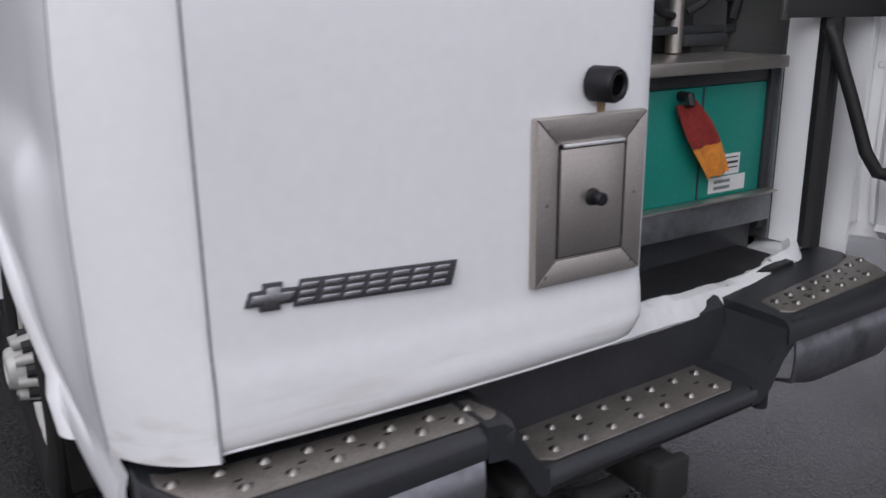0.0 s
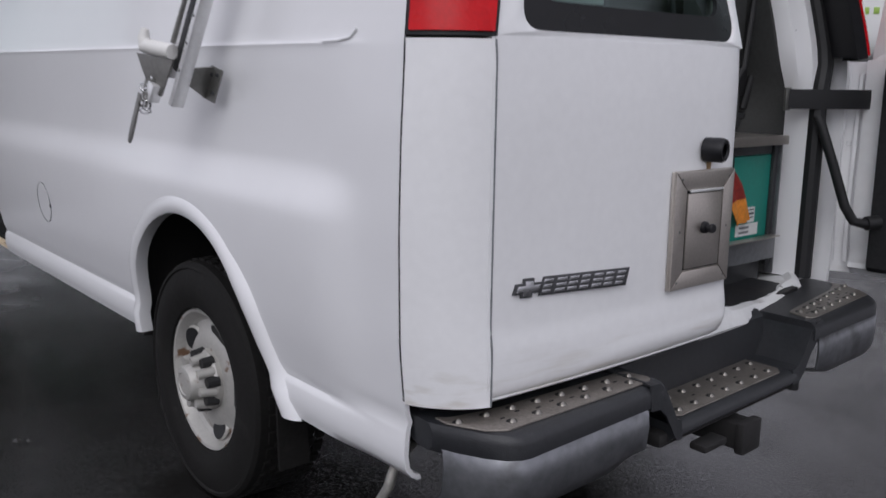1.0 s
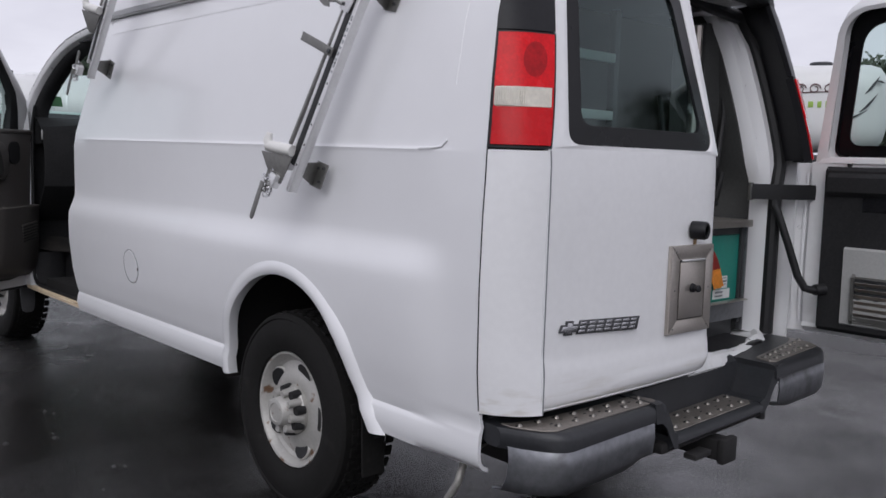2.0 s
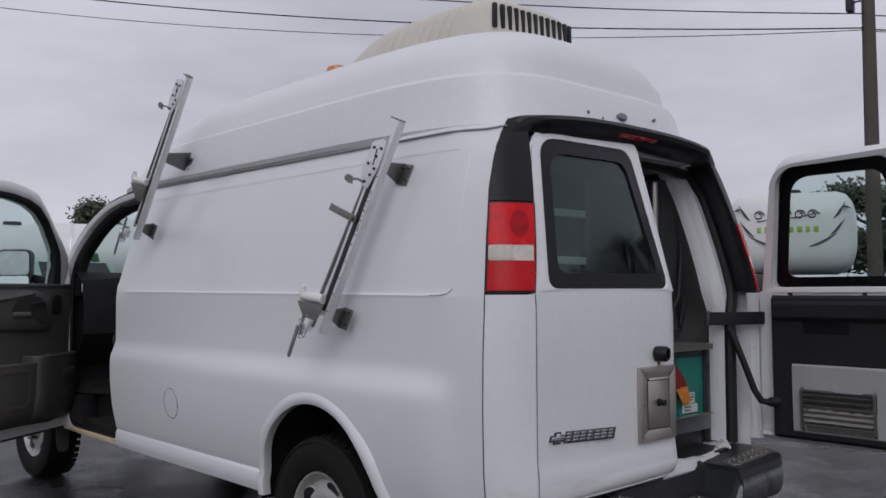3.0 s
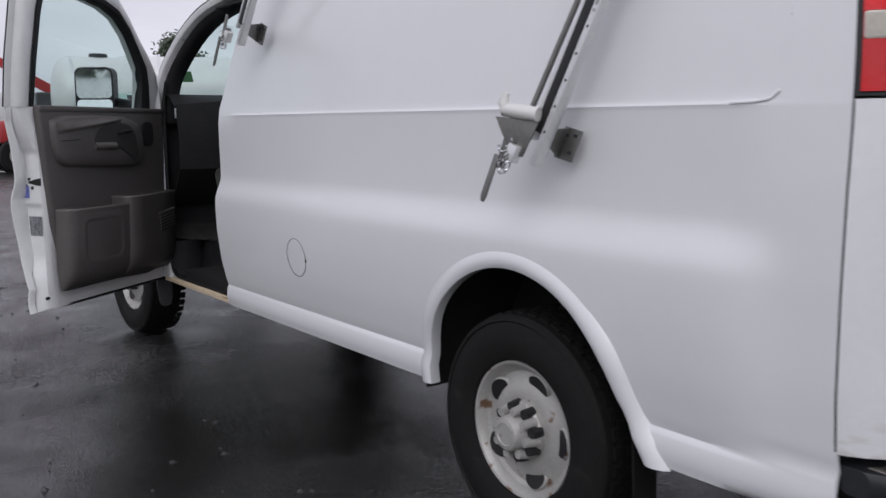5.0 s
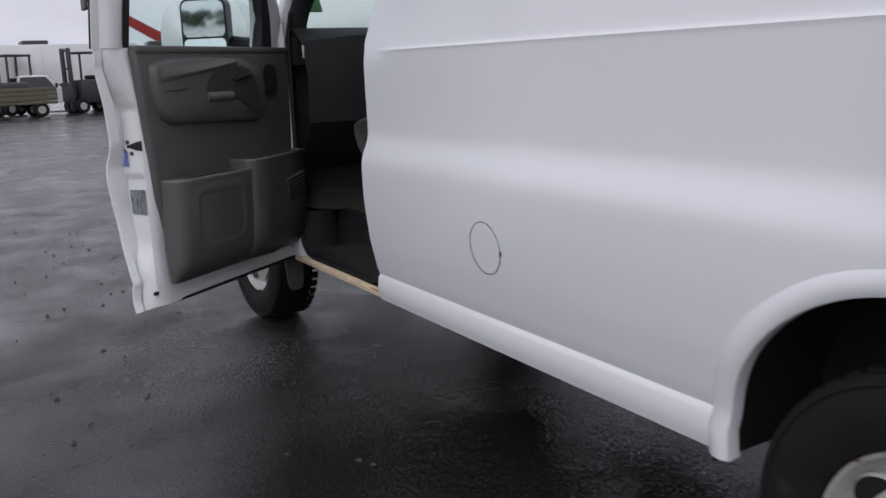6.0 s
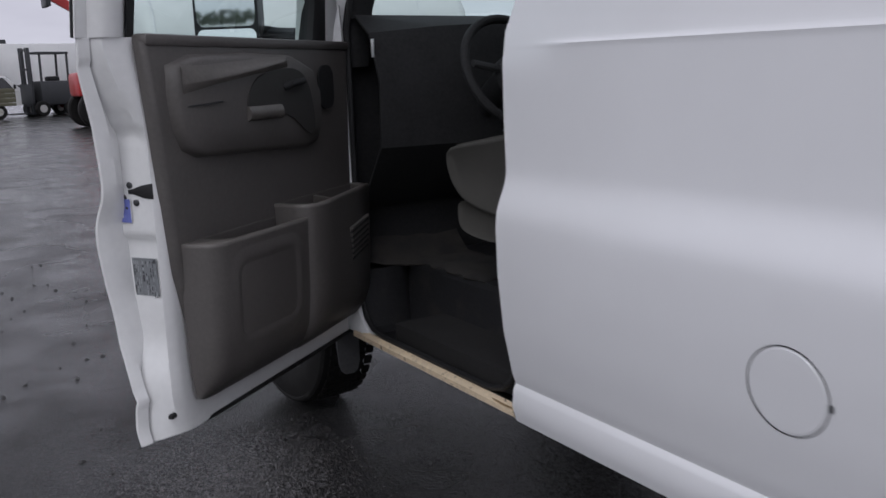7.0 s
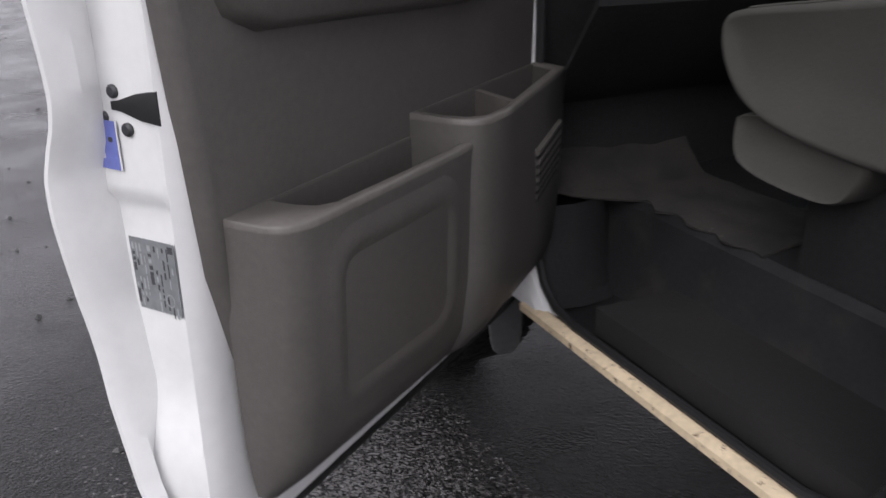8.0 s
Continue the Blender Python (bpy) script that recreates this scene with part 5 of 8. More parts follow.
    pane = part("windscreen", bm, GLASS, van, "tinted windscreen")
    pane.visible_shadow = False
    bm = bmesh.new()
    box(bm, (0, 0, 0), (0.10, 0.075, 0.003), pose(-0.705, 3.246, 1.680, 62, 0, 0))
    part("screen_sticker", bm, material("green_sticker", (0.05, 0.16, 0.06), 0.5), van, "green sticker on the windscreen")
    # right front door, closed
    bm = bmesh.new()
    sheet(bm, [[(half_width(z) - 0.012, y, z) for y in (2.27, 2.6, 3.0, 3.29)] for z in (0.46, 0.56, 0.6, 0.7, 0.9, 1.0, 1.05, 1.1, 1.3, 1.43)][::-1])
    door = part("front_door", bm, WHITE, van, "white passenger door, closed", thick=0.03)
    bm = bmesh.new()
    sheet(bm, [[(half_width(z) - 0.03, y, z) for y in (2.30, y1)] for z, y1 in ((1.43, 3.26), (1.7, 3.02), (1.9, 2.78), (1.99, 2.66))][::-1])
    pane = part("door_pane", bm, GLASS, door, "tinted side window")
    pane.visible_shadow = False
    # floor, step well, dash and linings
    bm = bmesh.new()
    sheet(bm, [[(x, y, z) for y in (2.15, 2.5, 2.8, 3.05, 3.25)] for x, z in ((0.86, 0.665), (0.3, 0.675), (-0.3, 0.680), (-0.60, 0.678), (-0.648, 0.674), (-0.664, 0.658), (-0.685, 0.50), (-0.71, 0.455), (-0.80, 0.444), (-0.905, 0.452))])
    sheet(bm, [[(-0.905, 3.12 - d, z), (-0.80, 3.10 - d, z), (-0.72, 3.11 - d, z), (-0.67, 3.15 - d, z), (-0.64, 3.22, z)] for z, d in ((0.452, 0.05), (0.47, 0.02), (0.52, 0.0), (0.60, -0.01), (0.675, -0.018))])
    part("cab_floor", bm, MAT_DIRT, van, "dirty black rubber cab floor and step well")
    bm, rag = bmesh.new(), random.Random(12)
    rows = []
    for k in range(19):
        y = 2.72 + 0.55 * k / 18
        edge = -0.655 + 0.012 * math.sin(k * 1.9) - 0.20 * smooth(3.06, 3.20, y)
        rows.append([(edge + (-0.40 - edge) * j / 8 + rag.uniform(-0.006, 0.006), y, 0.682 + 0.10 * smooth(3.14, 3.27, y) - (0.006 if j == 0 else 0.0) + rag.uniform(0.0, 0.010) * (1.0 if 0 < j < 8 else 0.3)) for j in range(9)])
    sheet(bm, rows)
    part("cab_carpet", bm, CARPET, van, "worn muddy cab carpet", thick=0.006)
    bm = bmesh.new()
    sheet(bm, [[(-0.903, y, 0.44), (-0.905, y, 0.466), (-0.912, y, 0.471), (-0.926, y, 0.470), (-0.938, y, 0.463), (-0.938, y, 0.447), (-0.90, y, 0.436)] for y in [2.215 + 0.895 * k / 12 for k in range(13)]])
    sill = part("door_sill", bm, SILL, van, "dirt-stained cream door sill")
    part("rust_patch", prism_bm(soften([(-0.939, 2.225), (-0.939, 2.30), (-0.928, 2.335), (-0.918, 2.29), (-0.922, 2.25), (-0.93, 2.228)]), 0.0012, Matrix.Translation((0, 0, 0.4665))), RUST, sill, "rusty end of the sill")
    bm = bmesh.new()
    tube(bm, [(-0.905, 2.172, 1.3), (-0.908, 2.178, 1.0), (-0.908, 2.196, 0.75), (-0.908, 2.226, 0.60), (-0.908, 2.256, 0.535), (-0.908, 2.30, 0.497), (-0.908, 2.37, 0.480), (-0.908, 2.94, 0.478), (-0.906, 3.01, 0.488), (-0.903, 3.065, 0.52), (-0.897, 3.105, 0.58), (-0.890, 3.13, 0.70), (-0.885, 3.14, 0.9), (-0.880, 3.15, 1.2), (-0.878, 3.155, 1.36), (-0.872, 3.165, 1.52), (-0.862, 3.14, 1.64)], 0.010, 8)
    part("sill_seal", bm, SEAL, van, "black door seal")
    # front kick panel and lower pillar
    bm = bmesh.new()
    sheet(bm, [[(x, 3.26 + 0.04 * math.sin(x * 3), z) for x in (-0.86, -0.5, 0.0, 0.5, 0.86)] for z in (0.58, 0.7, 1.0, 1.50)])
    part("kick_panel", bm, CABIN, van, "black kick panel and firewall", thick=0.01)
    bm = bmesh.new()
    rows = [[(-0.884, y + 0.010, z), (-0.895, y, z), (-0.918, y + 0.006, z), (-0.930, y + 0.03, z), (-0.932, 3.22, z), (-0.928, 3.30, z)]
            for y, z in ((3.02, 0.462), (3.06, 0.50), (3.10, 0.55), (3.125, 0.62), (3.14, 0.75), (3.145, 1.0), (3.15, 1.2), (3.155, 1.36), (3.165, 1.52), (3.175, 1.60))]
    sheet(bm, rows[::-1])
    part("hinge_pillar", bm, WHITE_OLD, van, "white door hinge pillar", thick=0.006)
    for z in (1.17, 0.72):
        part("door_hinge", box_bm((-0.948, 3.255, z), (0.06, 0.045, 0.07), None, 0.008), WHITE_OLD, van)
    part("check_strap", box_bm((-0.95, 3.235, 0.95), (0.12, 0.02, 0.035), None, 0.004), CABINET, van)
    # dash
    bm = bmesh.new()
    rows = []
    for x in (-0.86, -0.6, -0.3, 0.0, 0.3, 0.6, 0.86):
        hood = 0.05 * math.exp(-((x + 0.42) / 0.2) ** 2)
        rows.append([(x, 3.26, 0.86), (x, 3.10, 0.95), (x, 2.98 - hood, 1.12), (x, 2.97 - hood, 1.34 + hood), (x, 3.03 - hood, 1.50 + hood), (x, 3.12, 1.565), (x, 3.30, 1.57), (x, 3.40, 1.50)])
    sheet(bm, rows[::-1])
    part("dashboard", bm, CABIN, van, "black dashboard", thick=0.01)
    part("dash_switch", box_bm((-0.865, 3.00, 1.45), (0.008, 0.012, 0.06), None, 0.002), ALU, van)
    # steering wheel
    m = frame_m((-0.44, 2.80, 1.36), (1, 0, 0), (0, 0.42, 0.9))
    bm = bmesh.new()
    tube(bm, [m @ Vector((0.195 * math.cos(a), 0.195 * math.sin(a), 0)) for a in [2 * math.pi * k / 40 for k in range(41)]], 0.0155, 10, False)
    sw = part("steering_wheel", bm, CABIN, van, "black steering wheel")
    bm = bmesh.new()
    prism(bm, rounded(0.17, 0.13, 0.04), 0.05, m @ Matrix.Translation((0, -0.01, -0.03)), 0.012)
    part("wheel_hub", bm, CABIN, sw)
    for a in (10, 170, 270):
        bm = bmesh.new()
        tube(bm, [m @ Vector((0.07 * math.cos(radians(a)), 0.07 * math.sin(radians(a)), -0.01)), m @ Vector((0.19 * math.cos(radians(a)), 0.19 * math.sin(radians(a)), 0))], 0.016, 8, True, 0.6)
        part("wheel_spoke", bm, CABIN, sw)
    part("steering_column", tube_bm([m @ Vector((0, 0, -0.03)), m @ Vector((0, -0.05, -0.30))], 0.05, 12), CABIN, van)
    # lining of the doorway behind the seat and overhead
    bm = bmesh.new()
    sheet(bm, [[(-(half_width(z) - 0.012), pillar_b(z) + 0.004, z), (-(half_width(z) - 0.06), pillar_b(z) - 0.01, z), (-(half_width(z) - 0.10), pillar_b(z) - 0.06, z)] for z in [0.46 + 1.54 * k / 20 for k in range(21)]])
    part("pillar_lining", bm, CABIN, van, "black pillar trim", thick=0.006)
    bm = bmesh.new()
    sheet(bm, [[(x, y, 2.04 - 0.03 * (x / 0.8) ** 2) for x in (-0.80, -0.4, 0.0, 0.4, 0.80)] for y in (2.15, 2.55)])
    part("cab_headlining", bm, CABIN, van, "dark headlining", thick=0.01)


BEFORE_CAB = set(van.children)
cab()


def lengthen_cab(parts):
    """Sets the cab's front end forward to the van's true wheelbase."""
    for ob in parts:
        for v in ob.data.vertices:
            v.co.y += CAB_STRETCH * smooth(2.40, 3.05, v.co.y)


lengthen_cab([ob for ob in van.children if ob.type == "MESH" and ob not in BEFORE_CAB])


def cab_seat(x, label):
    """A seat with a cushion, skirt, base and backrest."""
    seat = part("seat", bmesh.new(), CLOTH, van, label)
    side = [(2.852, 1.085), (2.845, 1.118), (2.80, 1.132), (2.62, 1.160), (2.45, 1.190), (2.25, 1.200), (2.24, 0.935), (2.46, 0.915), (2.62, 0.925), (2.73, 0.945), (2.790, 0.975), (2.835, 1.03)]
    bm = bmesh.new()
    rows = [[(x + dx, 2.55 + (y - 2.55) * g, 1.045 + (z - 1.045) * h) for y, z in soften(side)] for dx, g, h in
            ((-0.236, 0.90, 0.70), (-0.246, 0.955, 0.86), (-0.247, 0.98, 0.93), (-0.238, 1.0, 0.985), (-0.215, 1.005, 1.01), (-0.10, 1.01, 0.97), (0.10, 1.01, 0.97), (0.215, 1.005, 1.01), (0.238, 1.0, 0.985), (0.247, 0.97, 0.90))]
    vs = sheet(bm, rows, True)
    bm.faces.new(vs[0][::-1])
    bm.faces.new(vs[-1])
    bmesh.ops.recalc_face_normals(bm, faces=bm.faces)
    cushion = part("cushion", bm, CLOTH, seat, "grey cloth seat cushion", sharp=75)
    bm = bmesh.new()
    tube(bm, [(x - 0.232, 2.55 + (y - 2.55) * 0.999, 1.045 + (z - 1.045) * 1.0) for y, z in soften(side)[6:26]], 0.0035, 6)
    part("seam_piping", bm, CLOTH, cushion)
    bm = bmesh.new()
    skirt = [(2.795, 0.965), (2.803, 0.90), (2.788, 0.862), (2.74, 0.846), (2.66, 0.838), (2.575, 0.838), (2.535, 0.855), (2.512, 0.90), (2.50, 0.95)]
    rows = [[(x + dx, 2.65 + (y - 2.65) * g, 0.90 + (z - 0.90) * g) for y, z in soften(skirt)] for dx, g in ((-0.232, 0.88), (-0.240, 0.95), (-0.234, 0.99), (-0.215, 1.0), (0.10, 1.0), (0.22, 1.0))]
    vs = sheet(bm, rows, True)
    bm.faces.new(vs[0])
    bmesh.ops.recalc_face_normals(bm, faces=bm.faces)
    part("seat_skirt", bm, CLOTH, seat, "grey plastic-backed cloth skirt", sharp=75)
    bm = bmesh.new()
    box(bm, (x, 2.50, 0.74), (0.34, 0.36, 0.27), None, 0.02)
    part("seat_base", bm, CABIN, seat, "black seat pedestal")
    bm = bmesh.new()
    rows = []
    for z, y, w in ((0.98, 2.30, 0.23), (1.15, 2.26, 0.245), (1.40, 2.23, 0.245), (1.58, 2.21, 0.22), (1.66, 2.205, 0.17)):
        rows.append([(x - w, y - 0.06, z), (x - w - 0.01, y, z), (x - w + 0.02, y + 0.07, z), (x - 0.1, y + 0.08, z), (x + 0.1, y + 0.08, z), (x + w - 0.02, y + 0.07, z), (x + w + 0.01, y, z), (x + w, y - 0.06, z)])
    vs = sheet(bm, rows, True)
    bm.faces.new(vs[-1])
    part("backrest", bm, CLOTH, seat, sharp=60)
    part("headrest", box_bm((x, 2.22, 1.74), (0.26, 0.10, 0.16), None, 0.04, 4), CLOTH, seat)


cab_seat(-0.475, "grey cloth driver seat on a black pedestal")
cab_seat(0.475, "grey cloth passenger seat")

# ---- the driver's door, swung open ----
DOOR = frame_m((-0.886, 3.299, 0), (-0.811, -0.584, 0), (0.584, -0.811, 0)) @ Matrix.Diagonal((0.973, 1, 1, 1))


def door_outer(z):
    return -(half_width(z) - 0.905)


def dpt(u, n, z):
    return DOOR @ Vector((u, n, z))


def driver_door():
    # pressed shell: skin, hem and the stepped shut face
    zs = [0.450 + (1.47 - 0.450) * k / 80 for k in range(81)]
    rows = []
    for z in zs:
        o = door_outer(z)
        d = -0.012 * smooth(1.262, 1.248, z) - 0.016 * smooth(0.990, 0.966, z) * smooth(0.58, 0.72, z) + 0.012 * smooth(0.72, 0.58, z)
        d2 = -0.010 * smooth(1.32, 1.28, z) * smooth(1.21, 1.235, z)
        k = 0.012 * math.sin(max(0, min(1, (0.78 - z) / 0.30)) * math.pi)
        tuck = -0.035 * smooth(0.57, 0.445, z)
        drop = 0.024 * smooth(0.57, 0.455, z)
        wide = 0.022 * smooth(0.75, 1.0, z) + 0.022 * smooth(1.05, 1.36, z) + 0.028 * smooth(1.25, 1.47, z)
        fl = 0.082 * smooth(1.20, 1.47, z)
        rows.append([dpt(u, n, z - drop * smooth(0.05, -0.05, n) * smooth(0.2, 1.0, u)) for u, n in ((0.03, 0.045), (0.5, 0.05), (1.055 + tuck, 0.055), (1.078 + tuck + fl * 0.6, 0.053 - fl * 0.2), (1.092 + tuck * 0.6 + fl * 0.8, 0.042 - fl * 0.2), (1.098 + d - k + tuck * 0.3 + fl, 0.026 - fl * 0.15), (1.100 + d - k + d2 + fl, 0.0), (1.102 + d + d2 + fl, -0.030), (1.104 + d + fl, min(-0.045, o + 0.030)),
                                               (1.112 + wide * 0.7 + fl * 0.3, o + 0.022), (1.128 + wide * 0.95, o + 0.014), (1.136 + wide, o + 0.007), (1.136 + wide, o), (1.06, o - 0.004), (0.6, o - 0.014), (0.03, o))])
    bm = bmesh.new()
    vs = sheet(bm, rows, True)
    bm.faces.new(vs[0][::-1])
    bm.faces.new(vs[-1])
    bmesh.ops.recalc_face_normals(bm, faces=bm.faces)
    door = part("driver_door", bm, WHITE_DOOR, van, "white driver door swung open with dark grey inner trim", sharp=40)
    # window frame with its black run and pane
    outer = [(1.215, 1.47), (1.232, 1.70), (1.232, 1.95), (1.220, 2.05), (1.180, 2.115), (1.0, 2.130), (0.82, 2.134), (0.66, 2.115), (0.53, 2.084), (0.41, 1.990), (0.29, 1.878), (0.165, 1.775), (0.07, 1.675), (-0.02, 1.47)]
    inner = [(1.085, 1.47), (1.092, 1.70), (1.090, 1.92), (1.080, 1.995), (1.045, 2.030), (0.94, 2.038), (0.78, 2.030), (0.62, 2.006), (0.50, 1.962), (0.39, 1.880), (0.305, 1.785), (0.225, 1.685), (0.205, 1.58), (0.195, 1.47)]
    def fp(p, n):
        return dpt(p[0], n + 0.19 * (p[1] - 1.46), p[1])
    bm = bmesh.new()
    edge = [(u - 0.030 * smooth(0.9, 1.1, u), z) for u, z in outer]
    rings = [[fp(p, -0.045) for p in outer], [fp(p, -0.034) for p in outer], [fp(p, -0.026) for p in edge], [fp(p, 0.010) for p in edge], [fp((a[0] * 0.85 + b[0] * 0.15, a[1] * 0.85 + b[1] * 0.15), 0.024) for a, b in zip(edge, inner)],
             [fp((a[0] * 0.45 + b[0] * 0.55, a[1] * 0.45 + b[1] * 0.55), 0.031) for a, b in zip(outer, inner)], [fp((a[0] * 0.25 + b[0] * 0.75, a[1] * 0.25 + b[1] * 0.75), 0.022) for a, b in zip(outer, inner)], [fp(b, -0.045) for b in inner]]
    sheet(bm, rings)
    part("window_frame", bm, WHITE_DOOR, door, "white window frame", sharp=50, thick=0.004)
    bm = bmesh.new()
    mid = [(a[0] * 0.30 + b[0] * 0.70, a[1] * 0.30 + b[1] * 0.70) for a, b in zip(outer, inner)]
    sheet(bm, [[fp(p, 0.034) for p in mid], [fp((a[0] * 0.10 + b[0] * 0.90, a[1] * 0.10 + b[1] * 0.90), 0.032) for a, b in zip(outer, inner)], [fp(p, 0.022) for p in inner], [fp(p, -0.01) for p in inner]])
    part("window_run", bm, SEAL, door, "black rubber window run", thick=0.003)
    bm = bmesh.new()
    tube(bm, [fp(p, -0.040) for p in outer], 0.006, 8)
    part("frame_seal", bm, SEAL, door, "black weather strip round the window frame")
    bm = bmesh.new()
    vs = [bm.verts.new(fp(p, 0.0)) for p in inner]
    bm.faces.new(vs)
    pane = part("window_pane", bm, GLASS, door, "tinted driver window pane")
    pane.visible_shadow = False
    bm = bmesh.new()
    sheet(bm, [[dpt(0.195, 0.0, 1.47), dpt(0.0, 0.0, 1.47)], [dpt(0.200, 0.03, 1.60), dpt(0.03, 0.03, 1.60)], [dpt(0.235, 0.05, 1.71), dpt(0.115, 0.05, 1.71)]])
    part("mirror_sail", bm, CABIN, door, "black mirror sail panel", thick=0.03)
    # inner trim
    out = [(1.120, 1.462), (1.094, 1.22), (1.082, 1.10), (1.062, 0.88), (1.030, 0.75), (1.000, 0.635), (0.965, 0.570), (0.90, 0.546), (0.72, 0.534), (0.50, 0.522), (0.28, 0.512), (0.20, 0.525), (0.125, 0.60), (0.085, 0.72), (0.07, 1.0), (0.05, 1.462)]
    bm = bmesh.new()
    c = (0.56, 1.0)
    rings = [[dpt(c[0] + (u - c[0]) * g, n, c[1] + (z - c[1]) * h) for u, z in out] for g, h, n in ((1.0, 1.0, 0.050), (1.0, 1.0, 0.066), (0.985, 0.985, 0.076), (0.96, 0.965, 0.079), (0.5, 0.5, 0.080), (0.05, 0.05, 0.080))]
    vs = sheet(bm, rings, True)
    bm.faces.new(vs[-1])
    trim = part("inner_trim", bm, TRIM, door, "dark grey moulded plastic door trim", sharp=50)
    bm = bmesh.new()
    box(bm, (0.575, 0.060, 1.463), (1.07, 0.05, 0.03), DOOR, 0.010)
    part("trim_ledge", bm, TRIM, trim)
    # armrest module: a rounded pad with a swept ledge, a groove, a flat patch painted as shade and a pull cup
    arm = [(1.040, 1.400), (1.045, 1.33), (1.035, 1.25), (1.005, 1.195), (0.950, 1.172), (0.72, 1.163), (0.40, 1.150), (0.33, 1.165), (0.30, 1.22), (0.30, 1.32), (0.34, 1.390), (0.45, 1.425), (0.70, 1.432), (0.95, 1.425)]
    arm = [arm[i] if k == 0 else tuple((arm[i][j] + arm[(i + 1) % 14][j]) / 2 for j in (0, 1)) for i in range(14) for k in (0, 1)]
    c = (0.67, 1.29)
    bm = bmesh.new()
    rings = [[dpt(c[0] + (u - c[0]) * g, n, c[1] + (z - c[1]) * h) for u, z in arm] for g, h, n in ((1.015, 1.04, 0.076), (1.0, 1.0, 0.092), (0.985, 0.96, 0.102), (0.96, 0.90, 0.109), (0.5, 0.5, 0.113), (0.05, 0.05, 0.114))]
    vs = sheet(bm, rings, True)
    bm.faces.new(vs[-1])
    part("armrest_pad", bm, TRIM, trim, sharp=75)
    # The ledge takes a paler plastic, so its highlight from above is painted in.
    bm = bmesh.new()
    rows = []
    for i in range(15):
        t = i / 14
        u = 1.022 - 0.51 * t
        lo, hi = 1.352 + 0.060 * t ** 1.2, 1.402 + 0.026 * t
        out = 0.1115 + 0.017 * math.sin(math.pi * t) ** 0.6
        rows.append([dpt(u, 0.108, hi), dpt(u, 0.113, hi - (hi - lo) * 0.3), dpt(u, 0.112 + (out - 0.112) * 0.6, hi - (hi - lo) * 0.65), dpt(u, out, lo + 0.006), dpt(u, out, lo), dpt(u, 0.112, lo - 0.012), dpt(u, 0.106, lo - 0.030)])
    sheet(bm, rows)
    part("armrest_ledge", bm, TRIM_RUBBED_LIT, trim, "grey armrest ledge with its highlight in the colour", sharp=75)
    bm = bmesh.new()
    tube(bm, [dpt(1.025, 0.104, 1.300), dpt(0.98, 0.1125, 1.302), dpt(0.92, 0.1135, 1.304), dpt(0.86, 0.1135, 1.308)], 0.003, 6, True, 0.5)
    part("armrest_groove", bm, SEAL, trim)
    # No recess is modelled: this flat sheet holds its shade as dark colour.
    bm = bmesh.new()
    shade_pts = [(0.70, 1.372), (0.56, 1.392), (0.46, 1.390), (0.40, 1.345), (0.375, 1.25), (0.375, 1.195), (0.42, 1.190), (0.50, 1.245), (0.56, 1.262), (0.74, 1.268), (0.755, 1.30)]
    vs = [bm.verts.new(dpt(u, 0.1155, z)) for u, z in soften(shade_pts)]
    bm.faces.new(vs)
    part("armrest_hollow", bm, TRIM_SHADE, trim, "flat dark patch painting the shade under the ledge", thick=0.003)
    bm = bmesh.new()
    sheet(bm, [[dpt(u, 0.113, 1.292), dpt(u, 0.122, 1.287), dpt(u, 0.129, 1.274 - k), dpt(u, 0.129, 1.260 - k), dpt(u, 0.121, 1.251 - k), dpt(u, 0.112, 1.248)] for u, k in ((0.75, 0.0), (0.70, 0.0), (0.66, 0.0), (0.61, 0.0), (0.575, 0.002))])
    for e in (min, max):
        ring_e = sorted([v for v in bm.verts if abs((DOOR.inverted() @ v.co).x - (0.75 if e is max else 0.575)) < 0.002], key=lambda v: -v.co.z)
        bm.faces.new(ring_e)
    part("pull_cup", bm, TRIM_RUBBED_LIT, trim, "grey pull cup", sharp=60)
    bm = bmesh.new()
    tube(bm, [dpt(0.55, 0.116, 1.335), dpt(0.53, 0.132, 1.345), dpt(0.46, 0.132, 1.352), dpt(0.44, 0.118, 1.354)], 0.010, 8)
    part("inner_handle", bm, CABIN, trim)
    bm = bmesh.new()
    prism(bm, rounded(0.10, 0.14, 0.04), 0.006, DOOR @ frame_m((0.235, 0.084, 1.33), (1, 0, 0), (0, 0, 1)) @ Matrix.Scale(-1, 4, (0, 0, 1)), 0.0)
    part("window_switch_bezel", bm, CABIN, trim)
    # map pocket with a raised tray towards the hinge
    def pocket(plan, top, low, depth, name, ends=(0.02, 0.02), lip=0.016):
        """A moulded bin with an open recess and a rubbed rim."""
        cu, cn = sum(p[0] for p in plan) / len(plan), 0.075
        u0, u1, n1 = min(p[0] for p in plan), max(p[0] for p in plan), max(p[1] for p in plan)
        def ringz(g, gn, z):
            return [dpt(cu + (u - cu) * g, cn + (n - cn) * gn, z) for u, n in plan]
        def hole(shrink, z):
            out = []
            for u, n in plan:
                k = (u - u0) / (u1 - u0)
                out.append(dpt(u0 + ends[0] + k * (u1 - u0 - ends[0] - ends[1]) - (k - 0.5) * shrink, 0.0815 + max(0.0, n - 0.068 - 0.0135 - lip - shrink * 0.4 * (n > 0.1)) * 1.0, z))
            return out
        bm, br = bmesh.new(), bmesh.new()
